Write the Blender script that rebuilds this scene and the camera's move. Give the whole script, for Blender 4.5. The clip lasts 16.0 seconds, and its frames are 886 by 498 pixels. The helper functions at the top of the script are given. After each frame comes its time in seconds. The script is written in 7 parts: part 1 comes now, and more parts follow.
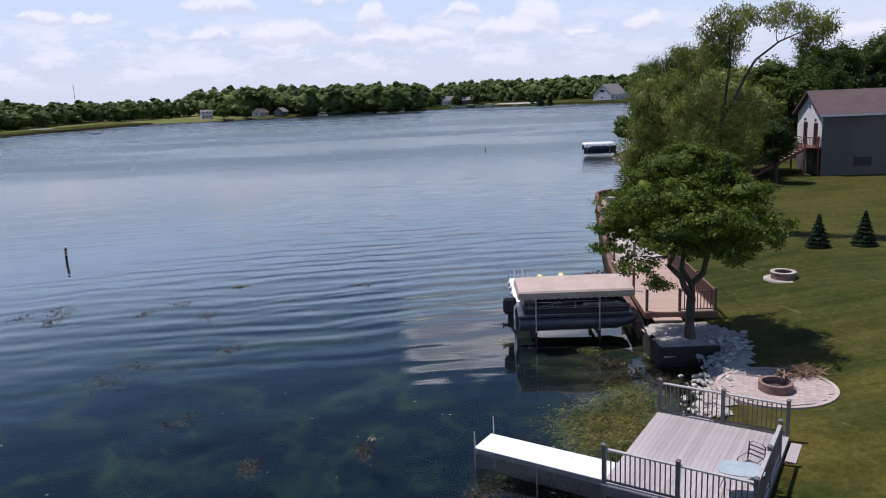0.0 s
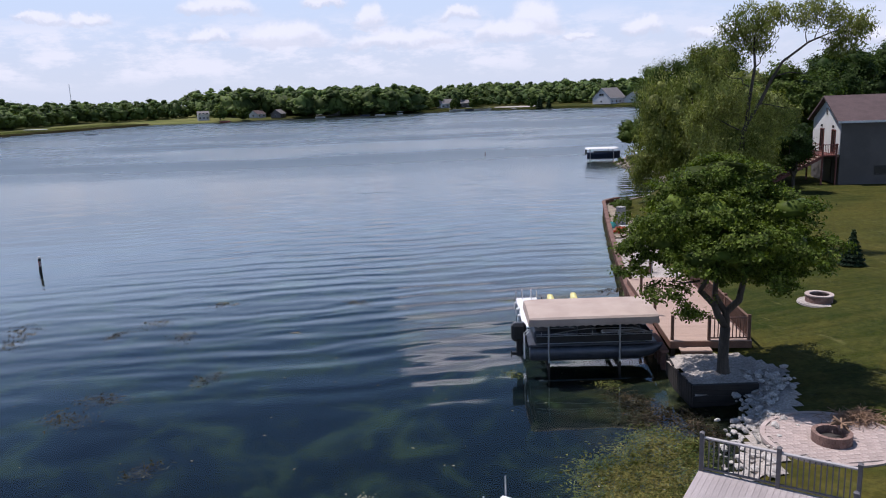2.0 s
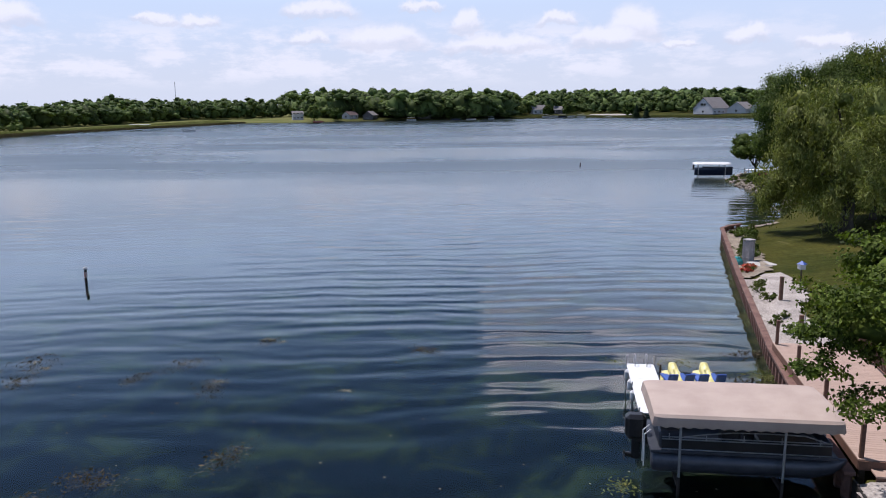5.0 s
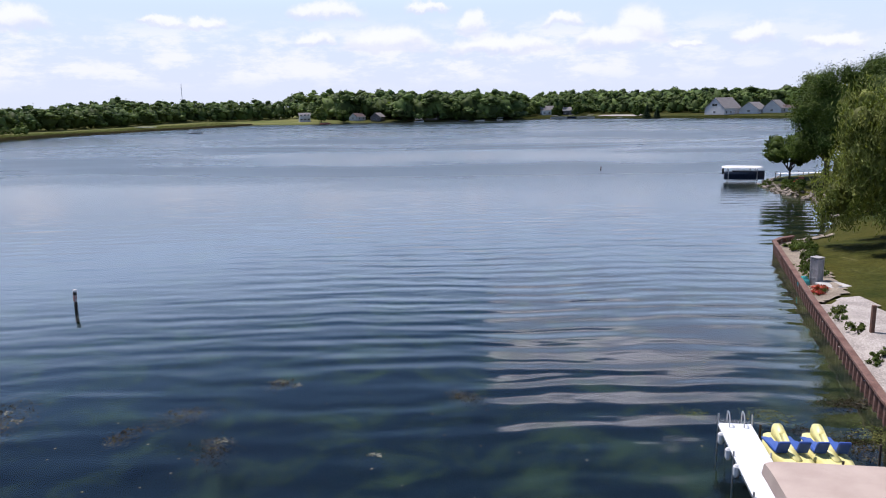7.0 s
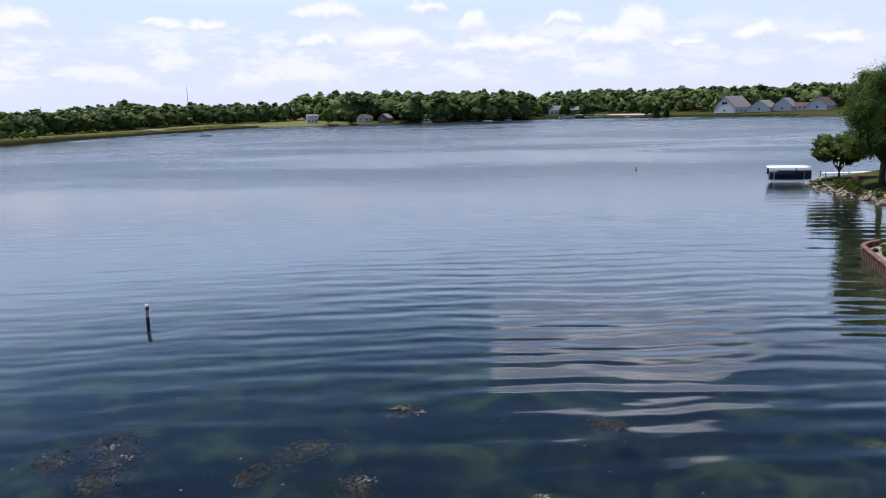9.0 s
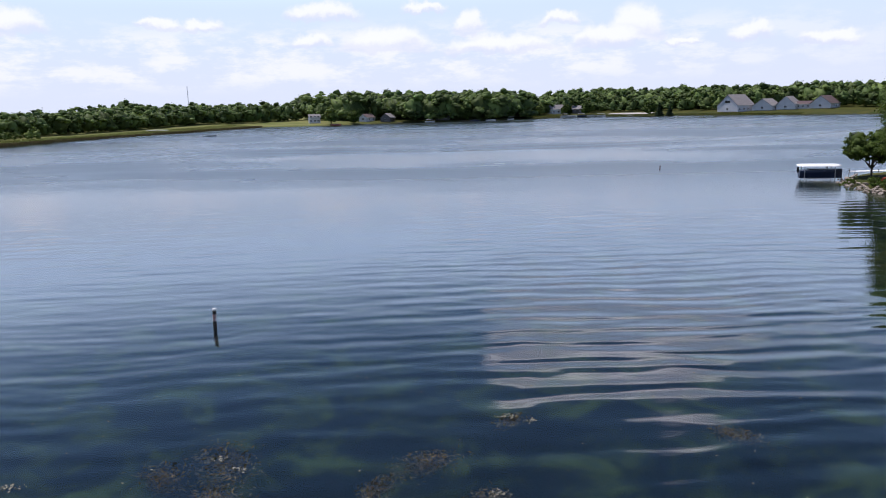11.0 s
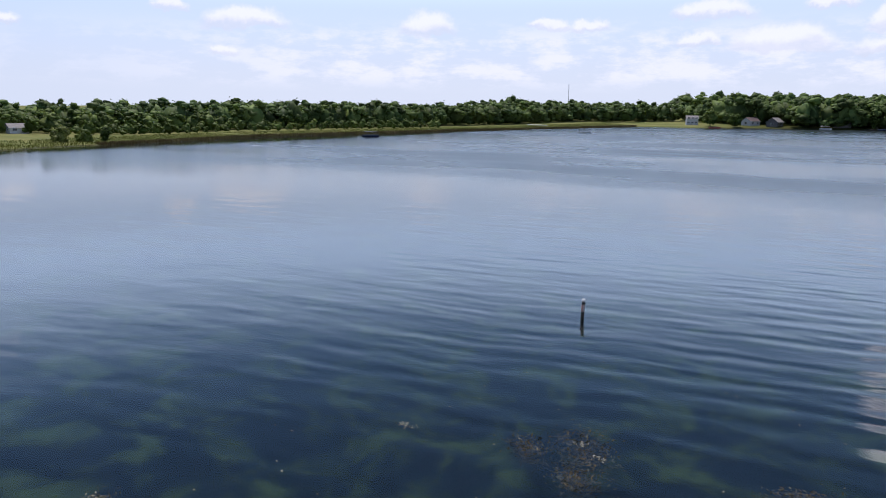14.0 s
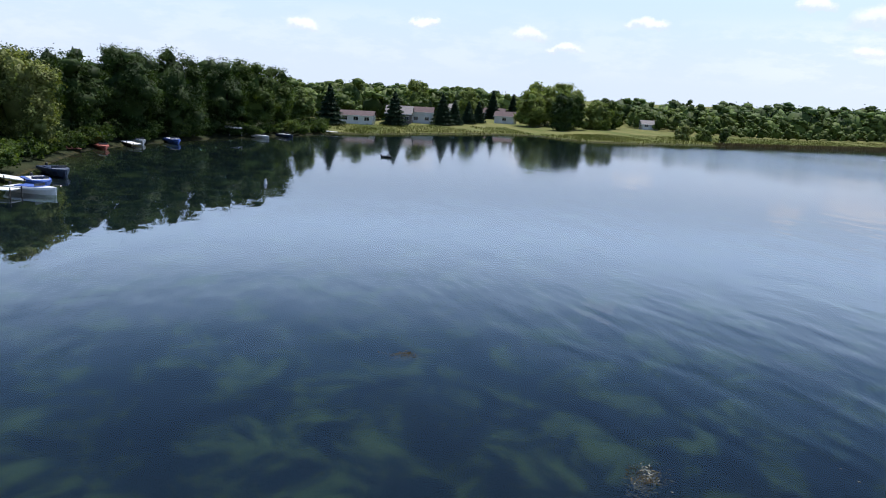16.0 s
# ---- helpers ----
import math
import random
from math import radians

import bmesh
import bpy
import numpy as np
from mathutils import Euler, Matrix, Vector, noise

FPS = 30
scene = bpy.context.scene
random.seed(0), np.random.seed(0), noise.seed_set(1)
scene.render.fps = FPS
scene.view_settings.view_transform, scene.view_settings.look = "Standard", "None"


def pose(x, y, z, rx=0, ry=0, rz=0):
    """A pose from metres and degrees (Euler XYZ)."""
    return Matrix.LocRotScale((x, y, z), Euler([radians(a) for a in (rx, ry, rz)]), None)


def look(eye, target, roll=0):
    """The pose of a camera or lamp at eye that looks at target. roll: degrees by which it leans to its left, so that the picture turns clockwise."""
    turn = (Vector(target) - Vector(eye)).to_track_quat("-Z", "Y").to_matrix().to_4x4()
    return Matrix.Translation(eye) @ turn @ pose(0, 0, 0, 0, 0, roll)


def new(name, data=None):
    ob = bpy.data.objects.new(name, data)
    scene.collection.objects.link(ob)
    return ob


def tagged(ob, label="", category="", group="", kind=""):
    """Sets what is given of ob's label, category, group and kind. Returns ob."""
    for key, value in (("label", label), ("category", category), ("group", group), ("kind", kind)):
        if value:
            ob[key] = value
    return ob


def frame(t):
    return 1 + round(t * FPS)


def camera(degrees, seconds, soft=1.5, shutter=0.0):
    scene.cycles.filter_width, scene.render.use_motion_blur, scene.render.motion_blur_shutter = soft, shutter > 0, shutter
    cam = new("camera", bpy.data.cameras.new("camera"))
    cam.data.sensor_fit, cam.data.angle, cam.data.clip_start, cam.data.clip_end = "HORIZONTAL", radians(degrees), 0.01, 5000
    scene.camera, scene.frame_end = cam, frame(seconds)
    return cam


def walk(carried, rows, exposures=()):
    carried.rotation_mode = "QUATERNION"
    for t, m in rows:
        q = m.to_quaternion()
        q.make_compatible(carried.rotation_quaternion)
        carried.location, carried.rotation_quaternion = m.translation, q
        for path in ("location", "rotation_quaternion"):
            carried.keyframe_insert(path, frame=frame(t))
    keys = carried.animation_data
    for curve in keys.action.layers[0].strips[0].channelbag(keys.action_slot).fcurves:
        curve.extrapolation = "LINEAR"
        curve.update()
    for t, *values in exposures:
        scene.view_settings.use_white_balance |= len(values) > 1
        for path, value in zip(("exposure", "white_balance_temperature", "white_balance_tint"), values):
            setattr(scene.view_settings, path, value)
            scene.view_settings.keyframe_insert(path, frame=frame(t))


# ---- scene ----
cam = camera(61.9, 16.0, soft=1.05)

PATH = [
    (0, (4.972, -2.076, 10.531), (5.1026, -0.123, 10.1215), -2.6),
    (0.5, (4.949, -1.248, 10.571), (5.0817, 0.706, 10.1639), -2.48),
    (1, (4.946, -0.407, 10.546), (5.0814, 1.5469, 10.1407), -2.38),
    (1.5, (4.983, 0.458, 10.554), (5.12, 2.4119, 10.1505), -2.26),
    (2, (5.048, 1.302, 10.504), (5.1863, 3.2559, 10.1016), -2.22),
    (2.5, (5.141, 2.332, 10.43), (5.28, 4.2871, 10.0311), -2.1),
    (3, (5.221, 3.419, 10.38), (5.3612, 5.3746, 9.9838), -2.05),
    (3.5, (5.283, 4.624, 10.4), (5.4238, 6.5795, 10.0052), -2.0),
    (4, (5.226, 5.87, 10.446), (5.332, 7.8284, 10.0525), -1.69),
    (4.5, (5.356, 7.304, 10.51), (5.2661, 9.2639, 10.1216), -0.97),
    (4.7, (5.346, 7.879, 10.493), (5.2552, 9.8396, 10.1066), -0.8),
    (6.8, (4.111, 13.299, 10.573), (4.0039, 15.2596, 10.1916), -0.98),
    (7, (3.759, 13.64, 10.584), (3.6505, 15.5997, 10.2027), -1.01),
    (7.5, (2.724, 14.336, 10.632), (2.6119, 16.2961, 10.2508), -1.11),
    (8, (1.513, 14.908, 10.666), (1.3983, 16.8688, 10.2862), -1.2),
    (8.5, (0.222, 15.369, 10.704), (0.1068, 17.3292, 10.3238), -1.35),
    (9, (-1.116, 15.794, 10.709), (-1.2294, 17.7547, 10.3288), -1.44),
    (9.5, (-2.411, 16.177, 10.691), (-2.5232, 18.1371, 10.3105), -1.5),
    (12, (-5.878, 16.569, 10.732), (-5.9814, 18.5291, 10.3499), -1.62),
    (12.5, (-6.038, 16.557, 10.704), (-6.3267, 18.4997, 10.326), -1.18),
    (13, (-6.064, 16.512, 10.698), (-6.5856, 18.4064, 10.3225), -0.38),
    (13.5, (-5.974, 16.324, 10.692), (-6.734, 18.1356, 10.319), 0.0),
    (14, (-5.858, 16.102, 10.695), (-6.8624, 17.7911, 10.321), 0.42),
    (14.5, (-5.732, 15.968, 10.739), (-7.0378, 17.4344, 10.3594), 1.07),
    (15, (-5.612, 15.924, 10.75), (-7.179, 17.1047, 10.3646), 1.9),
    (15.5, (-5.637, 15.934, 10.76), (-7.401, 16.7867, 10.3626), 2.5),
    (16, (-5.583, 15.873, 10.793), (-7.476, 16.3707, 10.3806), 3.0),
]
walk(cam, [(t, look(eye, to, lean)) for t, eye, to, lean in PATH], [(0.0, 0.06, 6080, 19), (4.6, 0.06, 6080, 19), (7.0, 0.24, 6080, 19), (12.5, 0.24, 6080, 19), (14.0, 0.17, 6080, 18), (15.0, 0.24, 6000, 16), (16.0, 0.36, 5930, 14)])

# ---- light ----
SUN_DIR = Vector((-0.31, 0.22, 0.93)).normalized()
sun_elev = math.asin(SUN_DIR.z)
sun_az = math.atan2(SUN_DIR.x, SUN_DIR.y)
sun_data = bpy.data.lights.new("sun", "SUN")
sun_data.energy, sun_data.angle, sun_data.color = 5.0, radians(0.53), (1.0, 0.95, 0.87)
sun_ob = new("sun", sun_data)
sun_ob.matrix_world = look((0, 0, 60), Vector((0, 0, 60)) - SUN_DIR)

world = bpy.data.worlds.new("sky")
scene.world = world
world.use_nodes = True


class Nodes:
    """A short hand for node trees."""

    def __init__(self, tree):
        self.tree = tree
        tree.nodes.clear()

    def add(self, kind, **inputs):
        node = self.tree.nodes.new(kind)
        for key, value in inputs.items():
            node.inputs[key.replace("_", " ")].default_value = value
        return node

    def link(self, a, b):
        self.tree.links.new(a, b)

    def math(self, op, a, b=None, c=None, clamp=False):
        node = self.tree.nodes.new("ShaderNodeMath")
        node.operation, node.use_clamp = op, clamp
        for i, v in enumerate((a, b, c)):
            if v is None:
                continue
            if isinstance(v, (int, float)):
                node.inputs[i].default_value = v
            else:
                self.link(v, node.inputs[i])
        return node.outputs[0]

    def smooth(self, v, lo, hi, to0=0.0, to1=1.0):
        node = self.tree.nodes.new("ShaderNodeMapRange")
        node.interpolation_type = "SMOOTHSTEP"
        self.link(v, node.inputs[0])
        for i, x in zip((1, 2, 3, 4), (lo, hi, to0, to1)):
            node.inputs[i].default_value = x
        return node.outputs[0]

    def mix(self, fac, a, b, blend="MIX"):
        node = self.tree.nodes.new("ShaderNodeMix")
        node.data_type, node.blend_type = "RGBA", blend
        for sock, v in ((node.inputs[0], fac), (node.inputs[6], a), (node.inputs[7], b)):
            if isinstance(v, (int, float)):
                sock.default_value = v
            elif isinstance(v, tuple):
                sock.default_value = (*v, 1.0)[:4]
            else:
                self.link(v, sock)
        return node.outputs[2]

    def noise(self, vec, scale, detail=4.0, rough=0.55, distortion=0.0):
        node = self.add("ShaderNodeTexNoise", Scale=scale, Detail=detail, Roughness=rough, Distortion=distortion)
        if vec is not None:
            self.link(vec, node.inputs["Vector"])
        return node.outputs["Fac"]

    def mapping(self, vec, scale=(1, 1, 1), loc=(0, 0, 0), rot=(0, 0, 0)):
        node = self.add("ShaderNodeMapping", Scale=scale, Location=loc, Rotation=rot)
        self.link(vec, node.inputs["Vector"])
        return node.outputs[0]


# Sky: clear blue over a milky horizon, with heaps of fair-weather cloud.
n = Nodes(world.node_tree)
coord = n.add("ShaderNodeTexCoord").outputs["Generated"]
xyz = n.add("ShaderNodeSeparateXYZ")
n.link(coord, xyz.inputs[0])
sky = n.add("ShaderNodeTexSky")
sky.sky_type, sky.sun_disc = "NISHITA", False
sky.sun_elevation, sky.sun_rotation = sun_elev, sun_az
sky.air_density, sky.dust_density, sky.ozone_density = 1.0, 0.5, 3.0
elev = xyz.outputs[2]
azim = n.math("MULTIPLY", n.math("ARCTAN2", xyz.outputs[0], xyz.outputs[1]), 180 / math.pi)
rise = n.math("MULTIPLY", n.math("ARCSINE", elev), 180 / math.pi)
place = n.add("ShaderNodeCombineXYZ")
n.link(azim, place.inputs[0])
n.link(rise, place.inputs[1])
place = place.outputs[0]


def ruffled(scale, detail, amount):
    """Directions in degrees, pushed about by noise, for billowing outlines."""
    tex = n.add("ShaderNodeTexNoise", Scale=scale, Detail=detail, Roughness=0.6)
    n.link(place, tex.inputs["Vector"])
    push = n.add("ShaderNodeVectorMath")
    push.operation = "MULTIPLY_ADD"
    n.link(tex.outputs["Color"], push.inputs[0])
    push.inputs[1].default_value = (amount, amount * 0.8, 0)
    n.link(place, push.inputs[2])
    shift = n.add("ShaderNodeVectorMath")
    shift.operation = "SUBTRACT"
    n.link(push.outputs[0], shift.inputs[0])
    shift.inputs[1].default_value = (amount / 2, amount * 0.4, 0)
    return shift.outputs[0]


def heaped(where, heaps):
    """Heap clouds (azimuth, base height, half width, height, in degrees): how deep inside a heap a direction lies, and how far up it."""
    depth, up = -1.0, -1.0
    for az, base, half, tall in heaps:
        local = n.add("ShaderNodeVectorMath")
        local.operation = "MULTIPLY_ADD"
        n.link(where, local.inputs[0])
        local.inputs[1].default_value = (1 / half, 1 / tall, 0)
        local.inputs[2].default_value = (-az / half, -base / tall, 0)
        size = n.add("ShaderNodeVectorMath")
        size.operation = "LENGTH"
        n.link(local.outputs[0], size.inputs[0])
        parts = n.add("ShaderNodeSeparateXYZ")
        n.link(local.outputs[0], parts.inputs[0])
        within = n.math("SUBTRACT", 1.0, size.outputs["Value"])
        depth = n.math("MAXIMUM", depth, n.math("MINIMUM", within, n.math("MULTIPLY_ADD", parts.outputs[1], 3.0, 0.45)))
        up = n.math("MAXIMUM", up, n.math("MINIMUM", n.math("ADD", within, 0.25), n.math("MULTIPLY", parts.outputs[1], 1.3)))
    return depth, up


HEAPS = [(-32.0, 5.5, 2.2, 1.7), (-20.1, 5.7, 1.5, 0.9), (-23.0, 5.8, 1.8, 0.7), (-11.4, 6.5, 3.0, 1.3), (-12.4, 4.6, 1.9, 1.0), (-7.0, 4.3, 3.8, 1.9), (-4.1, 6.9, 1.9, 0.8), (-0.7, 5.4, 1.3, 1.6),
         (1.5, 3.9, 4.6, 1.4), (6.0, 5.7, 1.8, 1.0), (9.3, 4.1, 2.8, 1.5), (11.5, 4.5, 2.4, 2.6), (14.6, 3.9, 1.4, 0.6), (19.1, 4.1, 1.8, 1.3), (24.2, 3.4, 2.2, 1.0), (33.2, 2.4, 2.4, 1.3),
         (-45.3, 5.8, 3.2, 1.5), (-61.3, 5.4, 1.7, 0.8), (-69.7, 4.3, 1.4, 1.0), (-67.0, 3.5, 1.5, 0.6), (-77.5, 4.8, 1.3, 0.6), (-86.5, 4.2, 1.6, 0.8), (-50.4, 6.7, 1.3, 1.0), (-46.9, 3.9, 1.2, 0.7)]
depth, up = heaped(ruffled(0.62, 6.0, 2.1), HEAPS)
heap = n.smooth(depth, -0.10, 0.34)
lit = n.smooth(up, -0.05, 0.55)
# a long low bank of broken cloud in the north-west
bank = n.noise(n.mapping(place, (0.20, 0.55, 1), (0.3, 0.2, 0)), 1.0, 9.0, 0.64)
bank = n.math("MULTIPLY", n.smooth(bank, 0.43, 0.60), n.math("MULTIPLY", n.smooth(rise, 1.0, 2.6), n.smooth(rise, 6.8, 4.6)))
bank = n.math("MULTIPLY", bank, n.math("MULTIPLY", n.smooth(azim, -58, -36, 0.25, 1.0), n.smooth(azim, 30, 4, 0.35, 1.0)))
# a broad cloud high over the lake, with smaller ones round it
tops = [(7.5, 13.0, 8.0, 9.0), (15.5, 12.0, 8.0, 11.6), (25.0, 11.0, 8.0, 7.4), (3.6, 17.5, 4.2, 4.0), (-62.6, 14.9, 1.7, 1.6), (-17.2, 8.6, 2.4, 0.8)]
over, over_up = heaped(ruffled(0.30, 6.0, 4.0), tops)
thin = n.noise(n.mapping(place, (0.10, 0.22, 1), (4.2, 1.1, 0)), 1.0, 6.0, 0.6)
high = n.math("MULTIPLY", n.smooth(n.math("ADD", over, n.math("MULTIPLY", n.math("SUBTRACT", thin, 0.5), 1.1)), 0.03, 0.30), n.smooth(rise, 15.0, 21.0, 0.40, 0.95))
body = n.mix(lit, (6.1, 6.4, 7.1), (7.9, 8.1, 8.6))
milk = n.mix(n.smooth(elev, 0.02, 0.14), (6.2, 6.75, 7.5), (5.7, 6.85, 8.3))
milk = n.mix(n.smooth(elev, 0.12, 0.20), milk, (8.3, 10.7, 13.8))
milk = n.mix(n.smooth(elev, 0.21, 0.36), milk, (3.9, 6.8, 10.4))
haze = n.smooth(elev, 0.16, 0.44, 0.96, 0.06)
tone = n.mix(haze, n.mix(1.0, sky.outputs[0], (0.50, 0.58, 0.68), "MULTIPLY"), milk)
tone = n.mix(n.math("MULTIPLY", n.smooth(azim, -42, -72), n.smooth(rise, 11, 7)), tone, n.mix(1.0, tone, (0.94, 0.955, 0.98), "MULTIPLY"))
tone = n.mix(n.math("MULTIPLY", bank, 0.85), tone, (7.75, 7.9, 8.35))
tone = n.mix(n.math("MULTIPLY", heap, n.smooth(lit, 0.0, 0.5, 0.55, 0.95)), tone, body)
tone = n.mix(n.math("MULTIPLY", high, n.smooth(rise, 12.5, 20.0)), tone, n.mix(n.smooth(over, 0.05, 0.45), (19.0, 18.6, 19.2), (10.6, 10.8, 11.8)))
back = n.add("ShaderNodeBackground", Strength=0.105)
n.link(tone, back.inputs[0])
out = n.add("ShaderNodeOutputWorld")
n.link(back.outputs[0], out.inputs[0])


# ---- materials ----
def surface(name, c1, c2, scale=2.0, rough=0.7, bump=0.2, fine=30.0, metal=0.0, grain=0.25, stretch=(1, 1, 1), coords="Object", per="", spread=0.25, translucent=0.0, depth=0.02, spec=0.5):
    """A painted, wooden, stony or leafy surface: broad patches between two colours, fine grain, fine relief and, for pieces, a tone of each one's own."""
    c1, c2 = tuple(0.88 * v for v in c1), tuple(0.88 * v for v in c2)
    m = bpy.data.materials.new(name)
    m.use_nodes = True
    n = Nodes(m.node_tree)
    if coords == "World":
        vec = n.add("ShaderNodeNewGeometry").outputs["Position"]
    else:
        vec = n.add("ShaderNodeTexCoord").outputs["Object"]
    vec = n.mapping(vec, stretch)
    wide = n.smooth(n.noise(vec, scale, 4.0, 0.6), 0.3, 0.7)
    small = n.noise(vec, fine, 5.0, 0.65)
    col = n.mix(wide, c1, c2)
    dark = tuple(v * (1 - grain) for v in (1, 1, 1))
    light = tuple(1 + grain * v for v in (1, 1, 1))
    col = n.mix(1.0, col, n.mix(n.smooth(small, 0.25, 0.75), dark, light), "MULTIPLY")
    if per:
        src = n.add("ShaderNodeNewGeometry").outputs["Random Per Island"] if per == "island" else n.add("ShaderNodeObjectInfo").outputs["Random"]
        col = n.mix(1.0, col, n.mix(src, (1 - spread,) * 3, (1 + spread,) * 3), "MULTIPLY")
    bsdf = n.add("ShaderNodeBsdfPrincipled", Roughness=rough, Metallic=metal)
    bsdf.inputs["Specular IOR Level"].default_value = spec
    n.link(col, bsdf.inputs["Base Color"])
    n.link(n.smooth(small, 0.2, 0.8, max(rough - 0.1, 0.02), min(rough + 0.1, 1.0)), bsdf.inputs["Roughness"])
    if bump:
        b = n.add("ShaderNodeBump", Strength=bump, Distance=depth)
        n.link(small, b.inputs["Height"])
        n.link(b.outputs[0], bsdf.inputs["Normal"])
    shader = bsdf.outputs[0]
    if translucent:
        tr = n.add("ShaderNodeBsdfTranslucent")
        n.link(n.mix(1.0, col, (1.15, 1.25, 0.45), "MULTIPLY"), tr.inputs[0])
        mixer = n.add("ShaderNodeMixShader", Fac=translucent)
        n.link(shader, mixer.inputs[1])
        n.link(tr.outputs[0], mixer.inputs[2])
        shader = mixer.outputs[0]
    o = n.add("ShaderNodeOutputMaterial")
    n.link(shader, o.inputs[0])
    return m


def leaves(name, c1, c2, scale=0.35, spread=0.35):
    return surface(name, c1, c2, scale, 0.6, 0.0, 3.0, 0, 0.2, coords="World", per="island", spread=spread, translucent=0.32, spec=0.12)


M = {
    "bark": surface("bark", (0.045, 0.036, 0.028), (0.085, 0.07, 0.055), 3, 0.9, 0.6, 18, 0, 0.4, (1, 1, 0.25)),
    "locust": leaves("locust_leaf", (0.055, 0.088, 0.013), (0.135, 0.178, 0.030), 0.9, 0.55),
    "willow": leaves("willow_leaf", (0.115, 0.145, 0.036), (0.26, 0.275, 0.085), 0.45, 0.45),
    "maple": leaves("maple_leaf", (0.045, 0.078, 0.013), (0.10, 0.138, 0.028), 0.35, 0.4),
    "oak": leaves("oak_leaf", (0.028, 0.054, 0.012), (0.062, 0.094, 0.022), 0.11),
    "spruce": leaves("spruce_needle", (0.018, 0.035, 0.018), (0.03, 0.055, 0.025), 0.8),
    # far woods: leaf colour lightened to carry the haze of distance
    "forest": leaves("forest_leaf", (0.058, 0.096, 0.028), (0.150, 0.200, 0.056), 0.075, 0.5),
    "shrub": leaves("shrub_leaf", (0.075, 0.118, 0.024), (0.150, 0.190, 0.048), 0.15, 0.4),
    "poplar": leaves("poplar_leaf", (0.13, 0.175, 0.035), (0.23, 0.27, 0.065), 0.2, 0.4),
    "reed": leaves("reed_blade", (0.09, 0.105, 0.03), (0.15, 0.145, 0.05), 0.06),
}
M |= {
    "grass": leaves("grass_blade", (0.06, 0.09, 0.02), (0.11, 0.13, 0.035), 0.3),
    "dryreed": leaves("dry_reed", (0.085, 0.062, 0.043), (0.15, 0.115, 0.085), 0.1),
    "weed": leaves("lake_weed", (0.070, 0.078, 0.016), (0.19, 0.165, 0.05), 0.9, 0.5),
    "brownweed": leaves("dead_lake_weed", (0.030, 0.023, 0.014), (0.11, 0.082, 0.054), 1.2, 0.6),
    "composite": surface("grey_composite", (0.34, 0.295, 0.285), (0.41, 0.365, 0.355), 1.2, 0.75, 0.15, 40, 0, 0.12, (1, 0.12, 1), per="object", spread=0.1),
    "rail": surface("grey_rail_paint", (0.09, 0.085, 0.09), (0.13, 0.12, 0.125), 3, 0.5, 0.1, 40, 0, 0.15),
    "railcap": surface("pale_rail_cap", (0.33, 0.31, 0.30), (0.42, 0.39, 0.38), 3, 0.6, 0.1, 40, 0, 0.12),
    "white": surface("white_dock_panel", (0.80, 0.80, 0.79), (0.72, 0.73, 0.73), 2, 0.5, 0.1, 30, 0, 0.06),
    "vinyl": surface("white_vinyl", (0.76, 0.76, 0.75), (0.68, 0.68, 0.67), 2, 0.4, 0.05, 30, 0, 0.06),
    "alu": surface("weathered_aluminium", (0.55, 0.56, 0.58), (0.42, 0.43, 0.45), 4, 0.4, 0.1, 50, 0.85, 0.15),
}
M |= {
    "black": surface("black_plastic", (0.012, 0.012, 0.013), (0.02, 0.02, 0.022), 4, 0.35, 0.05, 40, 0, 0.2),
    "canvas": surface("tan_canvas", (0.40, 0.31, 0.26), (0.47, 0.375, 0.315), 0.9, 0.85, 0.3, 60, 0, 0.1),
    "tan": surface("tan_deck_board", (0.37, 0.255, 0.195), (0.45, 0.325, 0.255), 1.0, 0.7, 0.15, 40, 0, 0.1, (0.2, 1, 1), per="object", spread=0.07),
    "brown": surface("brown_stained_wood", (0.11, 0.055, 0.035), (0.17, 0.085, 0.055), 2.5, 0.65, 0.3, 25, 0, 0.3),
    "redwood": surface("red_stained_wood", (0.12, 0.034, 0.025), (0.18, 0.054, 0.04), 2.5, 0.65, 0.3, 25, 0, 0.25),
    "timber": surface("weathered_timber", (0.045, 0.034, 0.027), (0.085, 0.065, 0.05), 2.0, 0.85, 0.5, 20, 0, 0.35, (0.3, 0.3, 1)),
    # timber with shade put into its colour, for the terrace wall and lift
    "shadewood": surface("shaded_timber", (0.016, 0.012, 0.010), (0.034, 0.027, 0.022), 2.0, 0.8, 0.5, 20, 0, 0.35, (0.3, 0.3, 1)),
    "steel": surface("rusty_sheet_pile", (0.13, 0.062, 0.046), (0.22, 0.125, 0.095), 1.2, 0.8, 0.5, 12, 0.2, 0.35),
    "stone": surface("pale_limestone", (0.36, 0.33, 0.30), (0.56, 0.52, 0.47), 2.0, 0.9, 0.6, 14, 0, 0.25, per="object", spread=0.25, depth=0.03),
    "gravel": surface("pale_gravel", (0.30, 0.262, 0.232), (0.45, 0.40, 0.355), 1.0, 0.95, 1.0, 14, 0, 0.4, depth=0.05),
}
